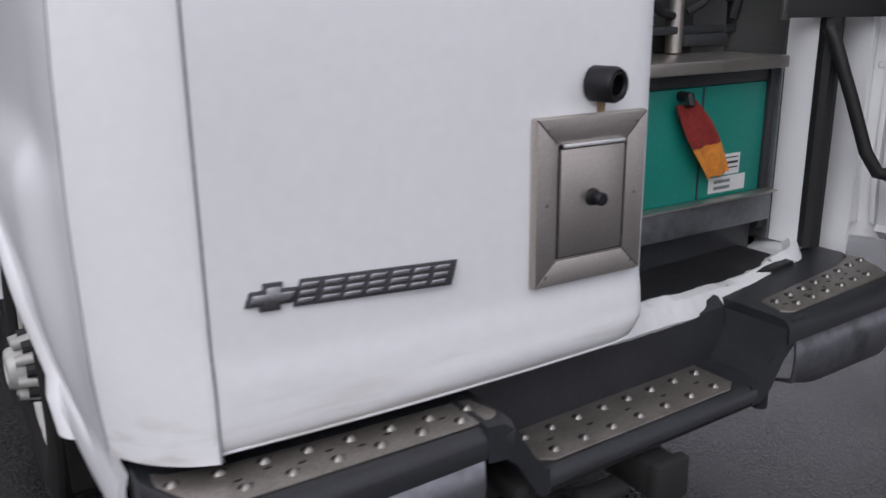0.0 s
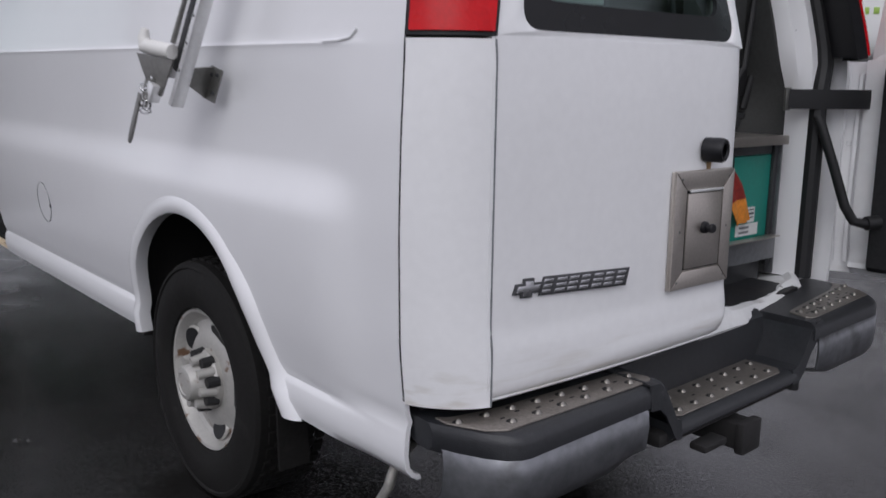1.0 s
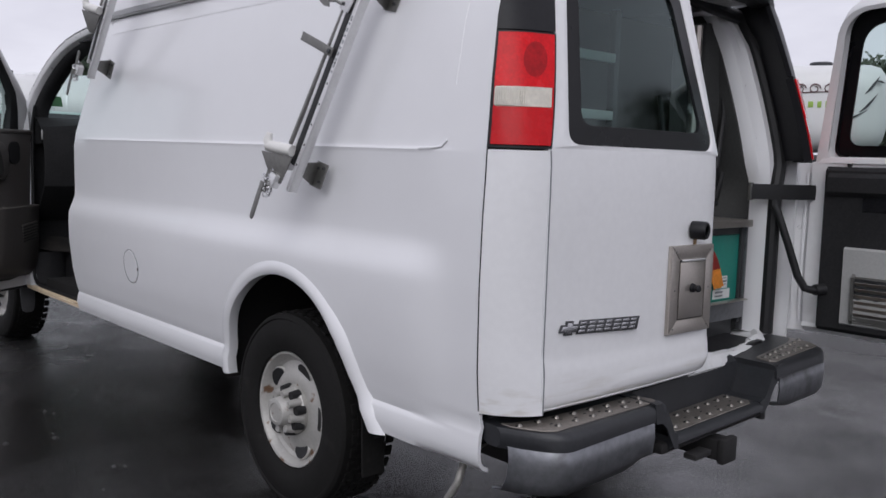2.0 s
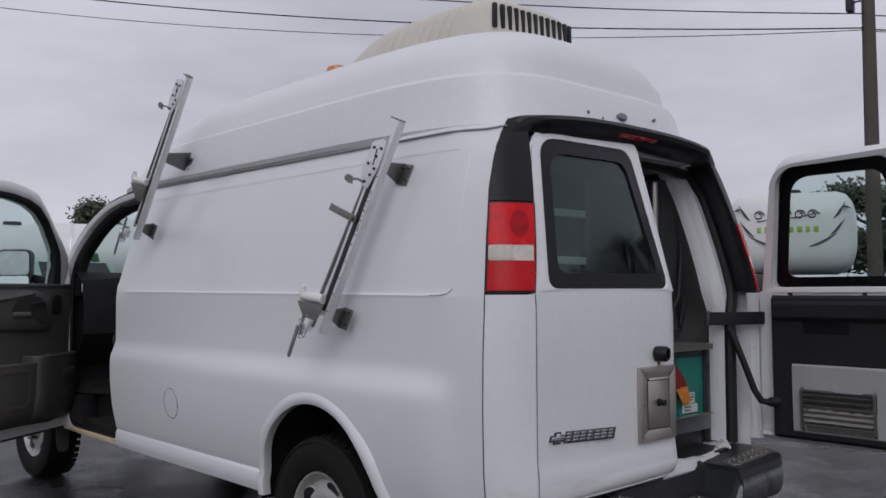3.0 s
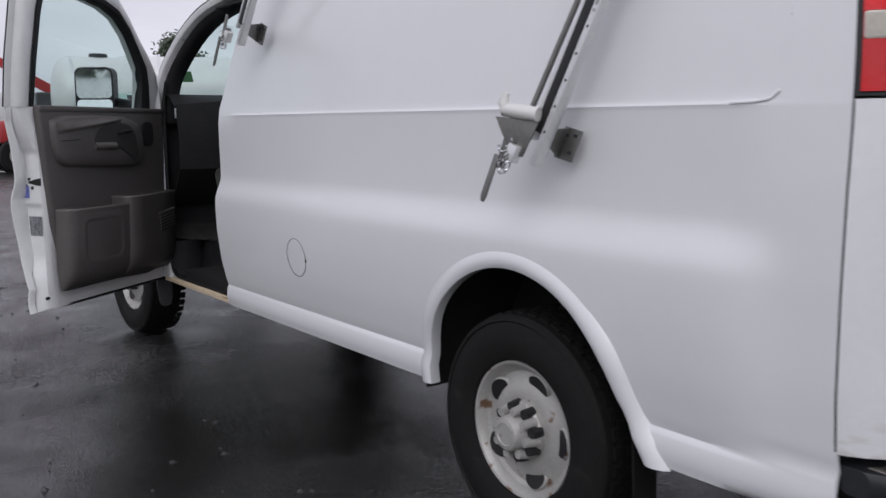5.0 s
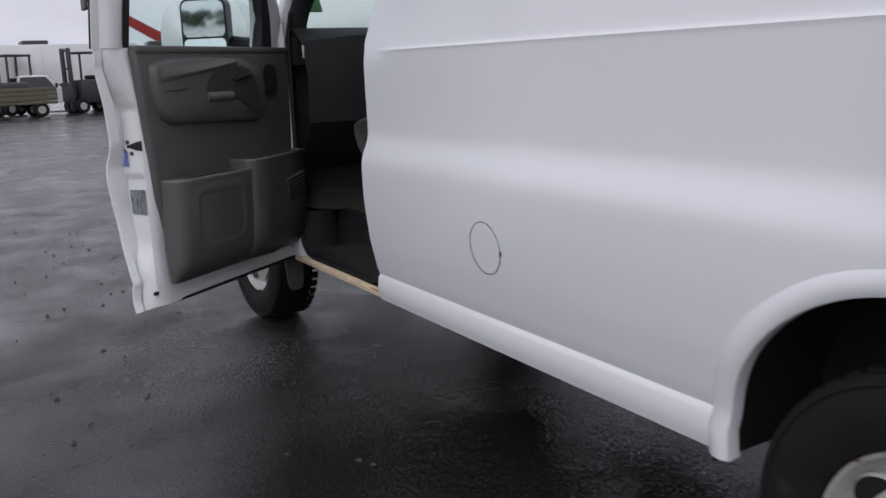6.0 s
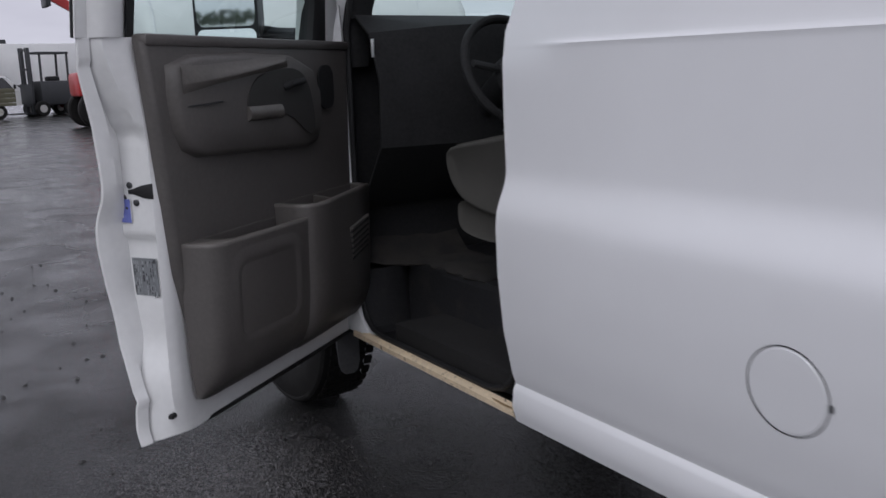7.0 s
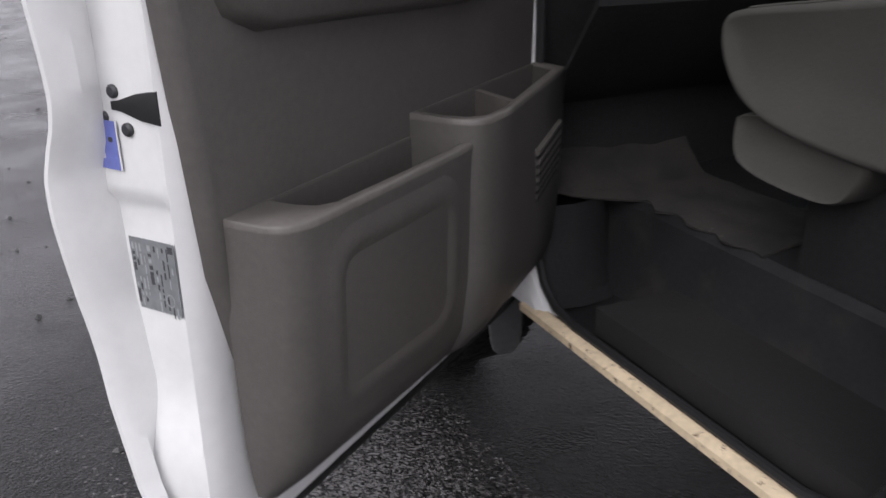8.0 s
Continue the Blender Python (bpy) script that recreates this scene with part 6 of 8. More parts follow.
        vs = sheet(bm, [ringz(0.93, 0.25, low - 0.03), ringz(0.955, 0.62, low + 0.01), ringz(0.975, 0.82, low + 0.06), ringz(0.99, 0.93, low + 0.16), ringz(1.0, 0.985, top - 0.03), ringz(1.004, 1.0, top - 0.009)], True)
        bm.faces.new(vs[0][::-1])
        bmesh.ops.recalc_face_normals(bm, faces=bm.faces)
        shell = part(name, bm, TRIM, trim, sharp=60)
        sheet(br, [ringz(1.004, 1.0, top - 0.010), ringz(1.002, 0.995, top - 0.003), ringz(0.997, 0.975, top), hole(0.0, top - 0.0005), hole(0.006, top - 0.005)], True)
        bmesh.ops.recalc_face_normals(br, faces=br.faces)
        part("pocket_rim", br, TRIM_RUBBED_LIT, shell, "rubbed grey pocket rim", sharp=70)
        bm = bmesh.new()
        vs = sheet(bm, [hole(0.006, top - 0.005), hole(0.02, top - depth)], True)
        bm.faces.new(vs[-1])
        bmesh.ops.recalc_face_normals(bm, faces=bm.faces)
        bmesh.ops.reverse_faces(bm, faces=bm.faces)
        part("pocket_recess", bm, TRIM, shell, sharp=60)
        return shell
    pk = pocket([(1.045, 0.068), (1.045, 0.100), (1.042, 0.140), (1.030, 0.166), (0.998, 0.180), (0.80, 0.188), (0.62, 0.193), (0.56, 0.190), (0.56, 0.068)], 0.957, 0.565, 0.20, "door_pocket", (0.02, 0.085))
    pocket([(0.590, 0.068), (0.596, 0.150), (0.590, 0.190), (0.565, 0.212), (0.49, 0.214), (0.44, 0.206), (0.25, 0.178), (0.09, 0.156), (0.05, 0.068)], 0.994, 0.565, 0.07, "cup_tray", (0.03, 0.02))
    bm = bmesh.new()
    sheet(bm, [[dpt(0.345, 0.078, 0.988), dpt(0.345, 0.078, 0.930)], [dpt(0.410, 0.190, 0.987), dpt(0.410, 0.190, 0.930)]])
    part("tray_divider", bm, TRIM_RUBBED_LIT, trim, thick=0.014, offset=0.0)
    # a raised rim whose inner edge falls away softly round the pocket's hollow face
    def face_n(u, z):
        n = 0.188 + (0.80 - u) * (0.0404 if u > 0.80 else 0.0278)
        k = 0.62 + 4.0 * (z - 0.575) if z < 0.625 else 0.82 + 1.1 * (z - 0.625) if z < 0.725 else 0.93 + 0.272 * (z - 0.725)
        return 0.075 + (n - 0.075) * k
    def hollow_ring(grow, h):
        o = rounded(0.30 + 2 * grow, 0.225 + 2 * grow, 0.045 + grow)
        fine = [(a[0] + (b[0] - a[0]) * k / 8, a[1] + (b[1] - a[1]) * k / 8) for a, b in zip(o, o[1:] + o[:1]) for k in range(8)]
        return [dpt(0.80 + x, face_n(0.80 + x, 0.785 + y) + h, 0.785 + y) for x, y in fine]
    bm = bmesh.new()
    sheet(bm, [hollow_ring(0.040, -0.0015), hollow_ring(0.028, 0.0008), hollow_ring(0.014, 0.0030), hollow_ring(0.004, 0.0038), hollow_ring(-0.003, 0.0028), hollow_ring(-0.012, 0.0008), hollow_ring(-0.020, -0.0015)], True)
    bmesh.ops.recalc_face_normals(bm, faces=bm.faces)
    part("pocket_rim_moulding", bm, TRIM, pk)
    for k in range(11):
        z = 0.880 - 0.0185 * k
        bm = bmesh.new()
        a, b = (0.30 - 0.004 * k, 0.181 - 0.0004 * k * k), (0.12, 0.156 - 0.0003 * k * k)
        tube(bm, [dpt(a[0], a[1] + 0.001, z - 0.012), dpt(b[0], b[1] + 0.001, z + 0.006)], 0.0075, 6)
        part("speaker_louvre", bm, TRIM_RUBBED_LIT, trim)
        # A black bar below each louvre paints the shade between them.
        part("louvre_gap", tube_bm([dpt(a[0], a[1] + 0.004, z - 0.0213), dpt(b[0], b[1] + 0.004, z - 0.0033)], 0.0042, 6), SEAL, trim)
    # shut face: latch, bolts, stickers, plugs
    ef = DOOR @ frame_m((1.090, 0, 0), (0, 1, 0), (0, 0, 1))
    part("latch", prism_bm([(0.052, 1.096), (0.052, 1.136), (0.018, 1.130), (-0.012, 1.120), (-0.024, 1.118), (-0.024, 1.108), (-0.008, 1.107), (0.022, 1.099)], 0.008, ef @ Matrix.Translation((-0.008, -0.018, -0.006)), 0.001), SEAL, door, "black door latch slot")
    for n, z in ((-0.020, 1.112), (-0.040, 1.080), (-0.004, 1.068)):
        part("latch_bolt", lathe_bm([(0.0, 0.013), (0.006, 0.0125), (0.0085, 0.010), (0.0085, 0.0)], ef @ Matrix.Translation((n - 0.007, z, -0.008)), 12), CABINET, door)
    em = ef @ Matrix.Translation((-0.013, 0.262, 0.0035)) @ Matrix.Scale(0.78, 4, (0, 1, 0)) @ Matrix.Scale(0.92, 4, (1, 0, 0))
    st = part("sticker", prism_bm([(-0.068, 0.968), (-0.014, 0.968), (-0.014, 1.045), (-0.068, 1.045)], 0.0010, em), WHITE_DOOR, door, "clear sticker with blue print")
    part("sticker_field", prism_bm([(-0.040, 0.968), (-0.016, 0.968), (-0.016, 1.045), (-0.034, 1.045), (-0.042, 1.015)], 0.0014, em), LABEL_BLUE, st)
    part("sticker_field", prism_bm([(-0.056, 0.969), (-0.016, 0.968), (-0.016, 0.988), (-0.046, 0.984)], 0.0017, em), LABEL_BLUE, st)
    for k in range(4):
        part("text_bar", box_bm((-0.056, 1.039 - 0.0052 * k, 0.0012), (0.026, 0.0014, 0.0006), em), LABEL_GREY, st)
    for n0, z0, w in ((-0.056, 1.010, 0.014), (-0.027, 1.016, 0.008), (-0.060, 0.985, 0.009)):
        part("text_bar", prism_bm(rounded(w, w, w * 0.35, 3), 0.0006, em @ Matrix.Translation((n0, z0, 0.0016))), INK, st)
    lm = ef @ Matrix.Translation((-0.019, 0.873, -0.0155)) @ Matrix.Diagonal((0.93, 1.15, 1, 1)) @ Matrix.Translation((-0.0075, -0.916, 0))
    pl = part("data_plate", prism_bm([(-0.035, 0.873), (0.050, 0.873), (0.050, 0.959), (-0.035, 0.959)], 0.0012, lm), LABEL_GREY, door, "grey data label with small print")
    rnd = random.Random(7)
    for col, w in ((-0.027, 0.0045), (-0.020, 0.003), (-0.0135, 0.003), (-0.007, 0.002), (0.003, 0.006), (0.013, 0.003), (0.020, 0.0022), (0.028, 0.003), (0.036, 0.002), (0.043, 0.003)):
        z = 0.954
        while z > 0.880:
            step = rnd.uniform(0.006, 0.020)
            if rnd.random() < 0.72:
                part("text_bar", box_bm((col, z - step / 2, 0.0014), (w, step - 0.003, 0.0004), lm), INK if rnd.random() < 0.45 else LABEL_PALE, pl)
            z -= step
    part("text_bar", box_bm((0.043, 0.952, 0.0016), (0.009, 0.008, 0.0005), lm), INK, pl)
    ring_pts = [(0.032 + 0.0075 * math.cos(2 * math.pi * k / 16), 0.890 + 0.0075 * math.sin(2 * math.pi * k / 16), 0.0014) for k in range(17)]
    part("print_ring", tube_bm([lm @ Vector(p) for p in ring_pts], 0.0007, 5, False), LABEL_PALE, pl)
    for n, z, r in ((0.006, 1.362, 0.013), (0.036, 0.505, 0.008), (0.040, 0.694, 0.004), (-0.02, 2.0, 0.008)):
        part("rubber_plug", lathe_bm([(0.0, 0.020), (r * 0.8, 0.019), (r, 0.014), (r, 0.0)], ef @ Matrix.Translation((n, z, 0.03 if z > 1.5 else -0.028 if 0.6 < z < 1.0 else -0.008)), 14), SEAL, door)
    bm = bmesh.new()
    tube(bm, [dpt(0.98, 0.045, 0.450), dpt(0.93, 0.053, 0.452), (dpt(0.3, 0.052, 0.452)), dpt(0.06, 0.048, 0.452)], 0.007, 8)
    part("door_bottom_seal", bm, SEAL, door, "black seal along the door bottom")
    # mirror on the outside
    mm = frame_m((-1.175, 3.565, 1.60), (0.80, -0.60, 0), (0, 0, 1))
    mirror = part("door_mirror", prism_bm(rounded(0.235, 0.275, 0.045), 0.10, mm @ Matrix.Scale(-1, 4, (0, 0, 1)) @ Matrix.Translation((0, 0, 0.0)), 0.02), BLACK, door, "black door mirror with two glasses")
    part("mirror_glass", prism_bm(rounded(0.216, 0.178, 0.035), 0.003, mm @ Matrix.Translation((0, 0.036, 0.0)) @ Matrix.Rotation(radians(2), 4, "X")), MIRROR, mirror, "mirror glass")
    part("mirror_glass", prism_bm(rounded(0.216, 0.068, 0.024), 0.003, mm @ Matrix.Translation((0, -0.093, 0.0)) @ Matrix.Rotation(radians(-2), 4, "X")), MIRROR, mirror, "small convex mirror glass")
    bm = bmesh.new()
    tube(bm, [(-1.075, 3.60, 1.53), (-1.00, 3.52, 1.51), (-0.965, 3.37, 1.50)], 0.035, 10)
    part("mirror_arm", bm, BLACK, mirror)


# Paler trim: wear on the pocket rims, painted highlight on the armrest ledge.
TRIM_RUBBED_LIT = material("rubbed_and_lit_grey_plastic", (0.118, 0.108, 0.099), 0.42, vary=0.18, scale=14, bump=0.2, bump_scale=300)
WHITE_DOOR = material("door_shut_paint", (0.76, 0.76, 0.755), 0.34, vary=0.04, scale=7, fine=50, coat=0.3, bump=0.05, bump_scale=25)
driver_door()


def floor_litter():
    """Dry mud and litter on the cab floor and in the step well."""
    rnd = random.Random(5)
    verts, faces = [], []
    for k in range(1100):
        if k % 3:
            x, y, z = rnd.gauss(-0.55, 0.14), rnd.gauss(3.02, 0.15), 0.679
            if x < -0.655 or y > 3.2:
                continue
        else:
            x, y, z = rnd.uniform(-0.89, -0.73), rnd.uniform(2.35, 3.02), 0.449
        r = rnd.choice((0.0008, 0.001, 0.0015, 0.0022, 0.0035)) * rnd.uniform(0.6, 1.2)
        i, ang = len(verts), rnd.uniform(0, 6)
        for j in range(5):
            a = ang + j * 2 * math.pi / 5
            verts.append((x + r * math.cos(a) * rnd.uniform(0.6, 1.6), y + r * math.sin(a) * rnd.uniform(0.6, 1.6), z))
        verts.append((x, y, z + r * 0.35))
        faces += [(i + j, i + (j + 1) % 5, i + 5) for j in range(5)]
    me = bpy.data.meshes.new("floor_litter")
    me.from_pydata(verts, [], faces)
    me.materials.append(LITTER)
    litter = new("floor_litter", me)
    litter.parent = van
    tagged(litter, "dry mud and litter on the cab floor", kind="stuff")


LITTER = material("dry_mud", (0.095, 0.082, 0.066), 0.85, vary=0.45, scale=30)
floor_litter()

# ---- inside the rear doorway ----
cabinet = thing("service_cabinet", "stainless topped cabinet with teal doors inside the van", "cabinet", (0.275, -0.66, 0.63))


def cabinet_parts():
    def p(name, c, size, mat, label="", bevel=0.004, parent=None):
        return part(name, box_bm((c[0] - 0.30, c[1] + 0.66, c[2] - 0.63), size, None, bevel), mat, parent or cabinet, label)
    p("body", (0.27, -0.66, 0.875), (0.94, 0.58, 0.47), CABINET, "dark cabinet carcass")
    p("worktop", (0.265, -0.685, 1.146), (0.95, 0.66, 0.016), STEEL, "stainless worktop")
    p("worktop_lip", (0.265, -1.018, 1.139), (0.95, 0.010, 0.030), STEEL, "folded stainless lip")
    p("top_rail", (0.27, -0.958, 1.105), (0.94, 0.014, 0.034), CABINET)
    d1 = p("door", (0.43, -0.956, 0.945), (0.62, 0.014, 0.284), TEAL, "teal painted cabinet door")
    p("door_seam", (0.505, -0.9635, 0.945), (0.005, 0.003, 0.282), CABINET, "", 0.0, d1)
    p("post", (0.766, -0.972, 0.90), (0.008, 0.030, 0.46), DULL_CHROME, "stainless corner post")
    p("post", (0.755, -0.964, 0.91), (0.026, 0.018, 0.42), CABINET)
    p("kick_drawer", (0.33, -0.972, 0.765), (0.86, 0.04, 0.075), DULL_CHROME, "stainless kick drawer")
    p("kick_lip", (0.33, -0.985, 0.805), (0.88, 0.04, 0.006), STEEL)
    l1 = p("paper_label", (0.603, -0.9645, 0.887), (0.105, 0.002, 0.052), LABEL, "white paper label with black print", 0.0, d1)
    l2 = p("paper_label", (0.613, -0.9645, 0.837), (0.135, 0.002, 0.040), LABEL, "white paper label with grey print", 0.0, d1)
    for k in range(3):
        p("text_bar", (0.605, -0.9662, 0.904 - 0.013 * k), (0.085, 0.001, 0.006 if k == 1 else 0.003), INK, "", 0.0, l1)
    for k in range(2):
        p("text_bar", (0.593, -0.9662, 0.845 - 0.016 * k), (0.06, 0.001, 0.008), LABEL_GREY, "", 0.0, l2)


cabinet_parts()
# hanging two-coloured cloth on a black hook
cloth = thing("hanging_cloth", "dark red and orange cloth hanging on the teal cabinet", "cloth", (0.480, -0.985, 0.93))
bm, bo = bmesh.new(), bmesh.new()
def cloth_row(t):
    z, x, w = 0.125 - 0.185 * t, -0.085 + 0.13 * t, 0.050 + 0.028 * math.sin(t * 2.4)
    return [(x + w * (k / 8 - 0.5) * 2 * 0.62, 0.006 * math.sin(k * 1.3 + t * 5) - 0.010 * math.sin(t * 3), z + 0.012 * (k / 8 - 0.5)) for k in range(9)]
sheet(bm, [cloth_row(t / 14) for t in range(9)])
sheet(bo, [cloth_row(0.562 + t * 0.438 / 12) for t in range(13)])
part("red_cloth", bm, FLAG_RED, cloth, thick=0.003)
part("orange_cloth", bo, FLAG_YELLOW, cloth, "orange end of the cloth", thick=0.003)
part("hook", tube_bm([(-0.08, 0.03, 0.14), (-0.085, -0.012, 0.14), (-0.09, -0.018, 0.12)], 0.013, 8), SEAL, cloth, "black hook")


def bay_fittings():
    panel = thing("equipment_panel", "grey panel with pipe and black hoses above the cabinet", "panel", (0.35, -0.62, 1.158))
    part("back_panel", box_bm((0.0, 0.06, 0.42), (0.92, 0.02, 0.84), None, 0.004), BAY_DARK, panel, "dark grey back panel")
    part("shelf", box_bm((0.0, -0.12, 0.055), (0.86, 0.20, 0.02), None, 0.004), CABINET, panel, "dark shelf")
    part("pipe", tube_bm([(0.17, -0.20, 0.0), (0.17, -0.20, 0.80)], 0.022, 14), STEEL, panel, "vertical stainless pipe")
    part("hose", tube_bm([(-0.02, -0.16, 0.50), (-0.03, -0.20, 0.30), (0.02, -0.22, 0.16), (0.10, -0.22, 0.10), (0.15, -0.21, 0.09)], 0.011, 10), SEAL, panel, "black hose loop")
    part("hose", tube_bm([(0.34, -0.20, 0.80), (0.35, -0.24, 0.45), (0.30, -0.25, 0.22), (0.22, -0.24, 0.12), (0.19, -0.22, 0.10)], 0.012, 10), SEAL, panel, "black hose loop")
    part("hose", tube_bm([(0.36, -0.18, 0.75), (0.40, -0.22, 0.5), (0.39, -0.24, 0.25), (0.36, -0.22, 0.08)], 0.014, 10), SEAL, panel, "black hose")
    part("bracket", box_bm((0.36, -0.20, 0.20), (0.07, 0.05, 0.16), None, 0.01), SEAL, panel, "black valve bracket")
    part("bracket", box_bm((0.26, -0.21, 0.03), (0.16, 0.04, 0.03), None, 0.005), CABINET, panel)
    curtain = thing("side_liner", "dark ribbed liner panel beside the doorway", "panel", (0.60, -0.74, 1.12))
    bm = bmesh.new()
    sheet(bm, [[(0.02 * math.sin(k * 1.1) - 0.10 + 0.03 * k, 0.02 * math.cos(k * 1.1) - 0.02 * k, z) for k in range(7)] for z in (0.0, 0.3, 0.6, 0.86)])
    part("liner_sheet", bm, BAY_DARK, curtain, thick=0.004)
    rack = thing("inner_rack", "grey steel rack behind the rear window", "rack", (-0.46, -0.88, 0.62))
    part("post", box_bm((0, 0, 0.66), (0.030, 0.030, 1.32), None, 0.004), RACK_GREY, rack, "upright post")
    for z in (0.93, 1.14):
        part("cross_bar", box_bm((0.19, 0.02, z), (0.35, 0.02, 0.034), None, 0.004), RACK_GREY, rack)
    part("post", box_bm((0.38, 0.03, 0.66), (0.030, 0.030, 1.32), None, 0.004), CABINET, rack)


RACK_GREY = material("grey_rack_paint", (0.55, 0.57, 0.55), 0.5, vary=0.06)
bay_fittings()

strap = thing("door_strap", "black webbing strap holding the open rear door", "strap", (0.66, -0.98, 1.275))
bm = bmesh.new()
rows = []
for k in range(13):
    t = k / 12
    x, y = 0.02 + 0.335 * t, -0.03 - 0.145 * t - 0.02 * math.sin(t * math.pi)
    rows.append([(x, y, -0.032), (x, y - 0.002, 0.0), (x, y, 0.032)])
sheet(bm, rows)
part("webbing", bm, SEAL, strap, "black webbing", thick=0.004)
part("buckle", box_bm((0.03, -0.035, 0.0), (0.03, 0.012, 0.075), None, 0.003), ZINC, strap)

hose = thing("drain_hose", "black rubber drain hose on the open rear door", "hose", (0.83, -1.10, 0.86))
part("hose_pipe", tube_bm([(-0.055, 0.020, 0.36), (-0.050, 0.005, 0.33), (-0.015, -0.035, 0.19), (0.015, -0.070, 0.06), (0.035, -0.095, 0.010), (0.065, -0.115, 0.002), (0.10, -0.135, 0.004)], 0.0165, 12), SEAL, hose, "black rubber hose")
part("hose_elbow", tube_bm([(0.075, -0.12, 0.002), (0.115, -0.145, 0.006)], 0.024, 12), SEAL, hose)


# ---- ladder racks on the side ----
def ladder_rack(bottom, top, slide, plate, label, foot_low, foot_high, long_foot):
    b, t = Vector(bottom), Vector(top)
    r = (t - b).normalized()
    length = (t - b).length
    x = Vector((-1, 0, 0))
    x = (x - r * x.dot(r)).normalized()
    y = r.cross(x)
    m = Matrix((x, y, r)).transposed().to_4x4()
    rack = thing("ladder_rack", label, "ladder rack", bottom, "ladder racks on the van side")
    rack.matrix_basis = Matrix.Translation(b) @ m
    part("channel", box_bm((0.0, 0.034, length / 2), (0.036, 0.022, length), None, 0.003), ALU, rack, "pale aluminium channel")
    part("slot", box_bm((0.002, 0.009, length / 2 - 0.06), (0.032, 0.030, length - 0.30), None, 0.001), SEAL, rack, "black slot")
    part("front_bar", box_bm((0.0, -0.015, length / 2 - 0.05), (0.036, 0.016, length - 0.22), None, 0.003), ALU, rack)
    part("end_cap", box_bm((0.0, 0.012, length + 0.003), (0.042, 0.050, 0.006), None, 0.001), ZINC, rack)
    part("guide_rod", tube_bm([(0.012, -0.048, slide + 0.02), (0.006, -0.036, plate + 0.02)], 0.0085, 8), ZINC, rack, "thin steel guide rod")
    for k in range(9):
        part("channel_hole", lathe_bm([(0.0, 0.0006), (0.004, 0.0006), (0.0045, 0.0)], pose(0.018, 0.034, 0.10 + k * 0.075, 0, 90, 0), 8), INK, rack)
    # feet bolted to the body
    for z, d, deep in ((foot_low, 0.06, 0.08), (foot_high, 0.07, long_foot)):
        foot = part("wall_foot", prism_bm([(0.016, -0.056), (0.084, -0.044), (0.080, 0.048), (0.016, 0.038)], 0.004, Matrix.Translation((-deep, 0, z)) @ frame_m((0, 0, 0), (0, 1, 0), (0, 0, 1)), 0.001), ZINC, rack, "zinc plated wall foot")
        part("foot_web", prism_bm([(0.0, -0.014), (0.0, 0.022 + 0.3 * max(0.0, deep - 0.11)), (deep, 0.040 + 0.6 * max(0.0, deep - 0.11)), (deep, -0.054)], 0.004, Matrix.Translation((0, 0.030, z)) @ frame_m((0, 0, 0), (-1, 0, 0), (0, 0, 1)), 0.001), ZINC, rack)
        for dy, dz in ((0.035, 0.018), (0.064, 0.028), (0.066, -0.022)):
            part("foot_bolt", lathe_bm([(0.0, 0.010), (0.005, 0.0095), (0.006, 0.004)], pose(-deep, dy, z + dz, 0, 90, 0), 8), CABINET, foot)
    # upper bolted plate with its spade knob
    up = part("pivot_plate", prism_bm([(-0.006, 0.210), (-0.058, 0.186), (-0.064, 0.06), (-0.036, 0.0), (0.012, 0.0), (0.030, 0.10), (0.026, 0.205)], 0.005, Matrix.Translation((0.022, 0, plate)) @ frame_m((0, 0, 0), (0, 1, 0), (0, 0, 1)), 0.001), ALU, rack, "perforated pivot plate")
    for dy, dz in ((-0.034, 0.165), (0.010, 0.172), (-0.004, 0.135), (-0.036, 0.095), (0.012, 0.085), (0.0, 0.055), (-0.020, 0.020)):
        part("plate_bolt", lathe_bm([(0.0, 0.008), (0.0055, 0.007), (0.0065, 0.0)], pose(0.027, dy, plate + dz, 0, 90, 0), 8), CABINET, up)
    part("plate_slot", box_bm((0, 0, 0), (0.002, 0.006, 0.07), pose(0.0275, -0.010, plate + 0.13, 8, 0, 0)), SEAL, up)
    part("knob_stem", tube_bm([(0.026, -0.030, plate + 0.015), (0.034, -0.055, plate + 0.018), (0.045, -0.075, plate + 0.010)], 0.005, 8), ZINC, rack)
    part("knob", prism_bm([(0.0, -0.014), (0.025, -0.018), (0.048, -0.010), (0.052, 0.004), (0.040, 0.016), (0.015, 0.016)], 0.006, Matrix.Translation((0.045, -0.070, plate + 0.004)) @ frame_m((0, 0, 0), (0.2, -1, 0), (0, 0, 1)), 0.002), ZINC, rack, "flat steel spade knob")
    if slide < 0.2:
        part("stop_arm", box_bm((0.028, -0.075, 0.50), (0.005, 0.17, 0.030), pose(0, 0, 0, 0, 0, 6), 0.001), ZINC, rack, "flat steel stop arm")
        part("arm_bolt", lathe_bm([(0.0, 0.010), (0.008, 0.009), (0.009, 0.0)], pose(0.028, 0.0, 0.50, 0, 90, 0), 10), CABINET, rack)
    # white roller block on a triangular plate, chain and lever
    part("roller", tube_bm([(0.035, 0.006, slide + 0.012), (0.050, -0.050, slide - 0.004), (0.062, -0.100, slide - 0.018)], [0.020, 0.021, 0.019], 14), NYLON, rack, "white nylon roller")
    part("roller_horn", tube_bm([(0.060, -0.092, slide - 0.016), (0.066, -0.108, slide + 0.002), (0.066, -0.110, slide + 0.026)], [0.019, 0.016, 0.010], 12), NYLON, rack, "white nylon horn")
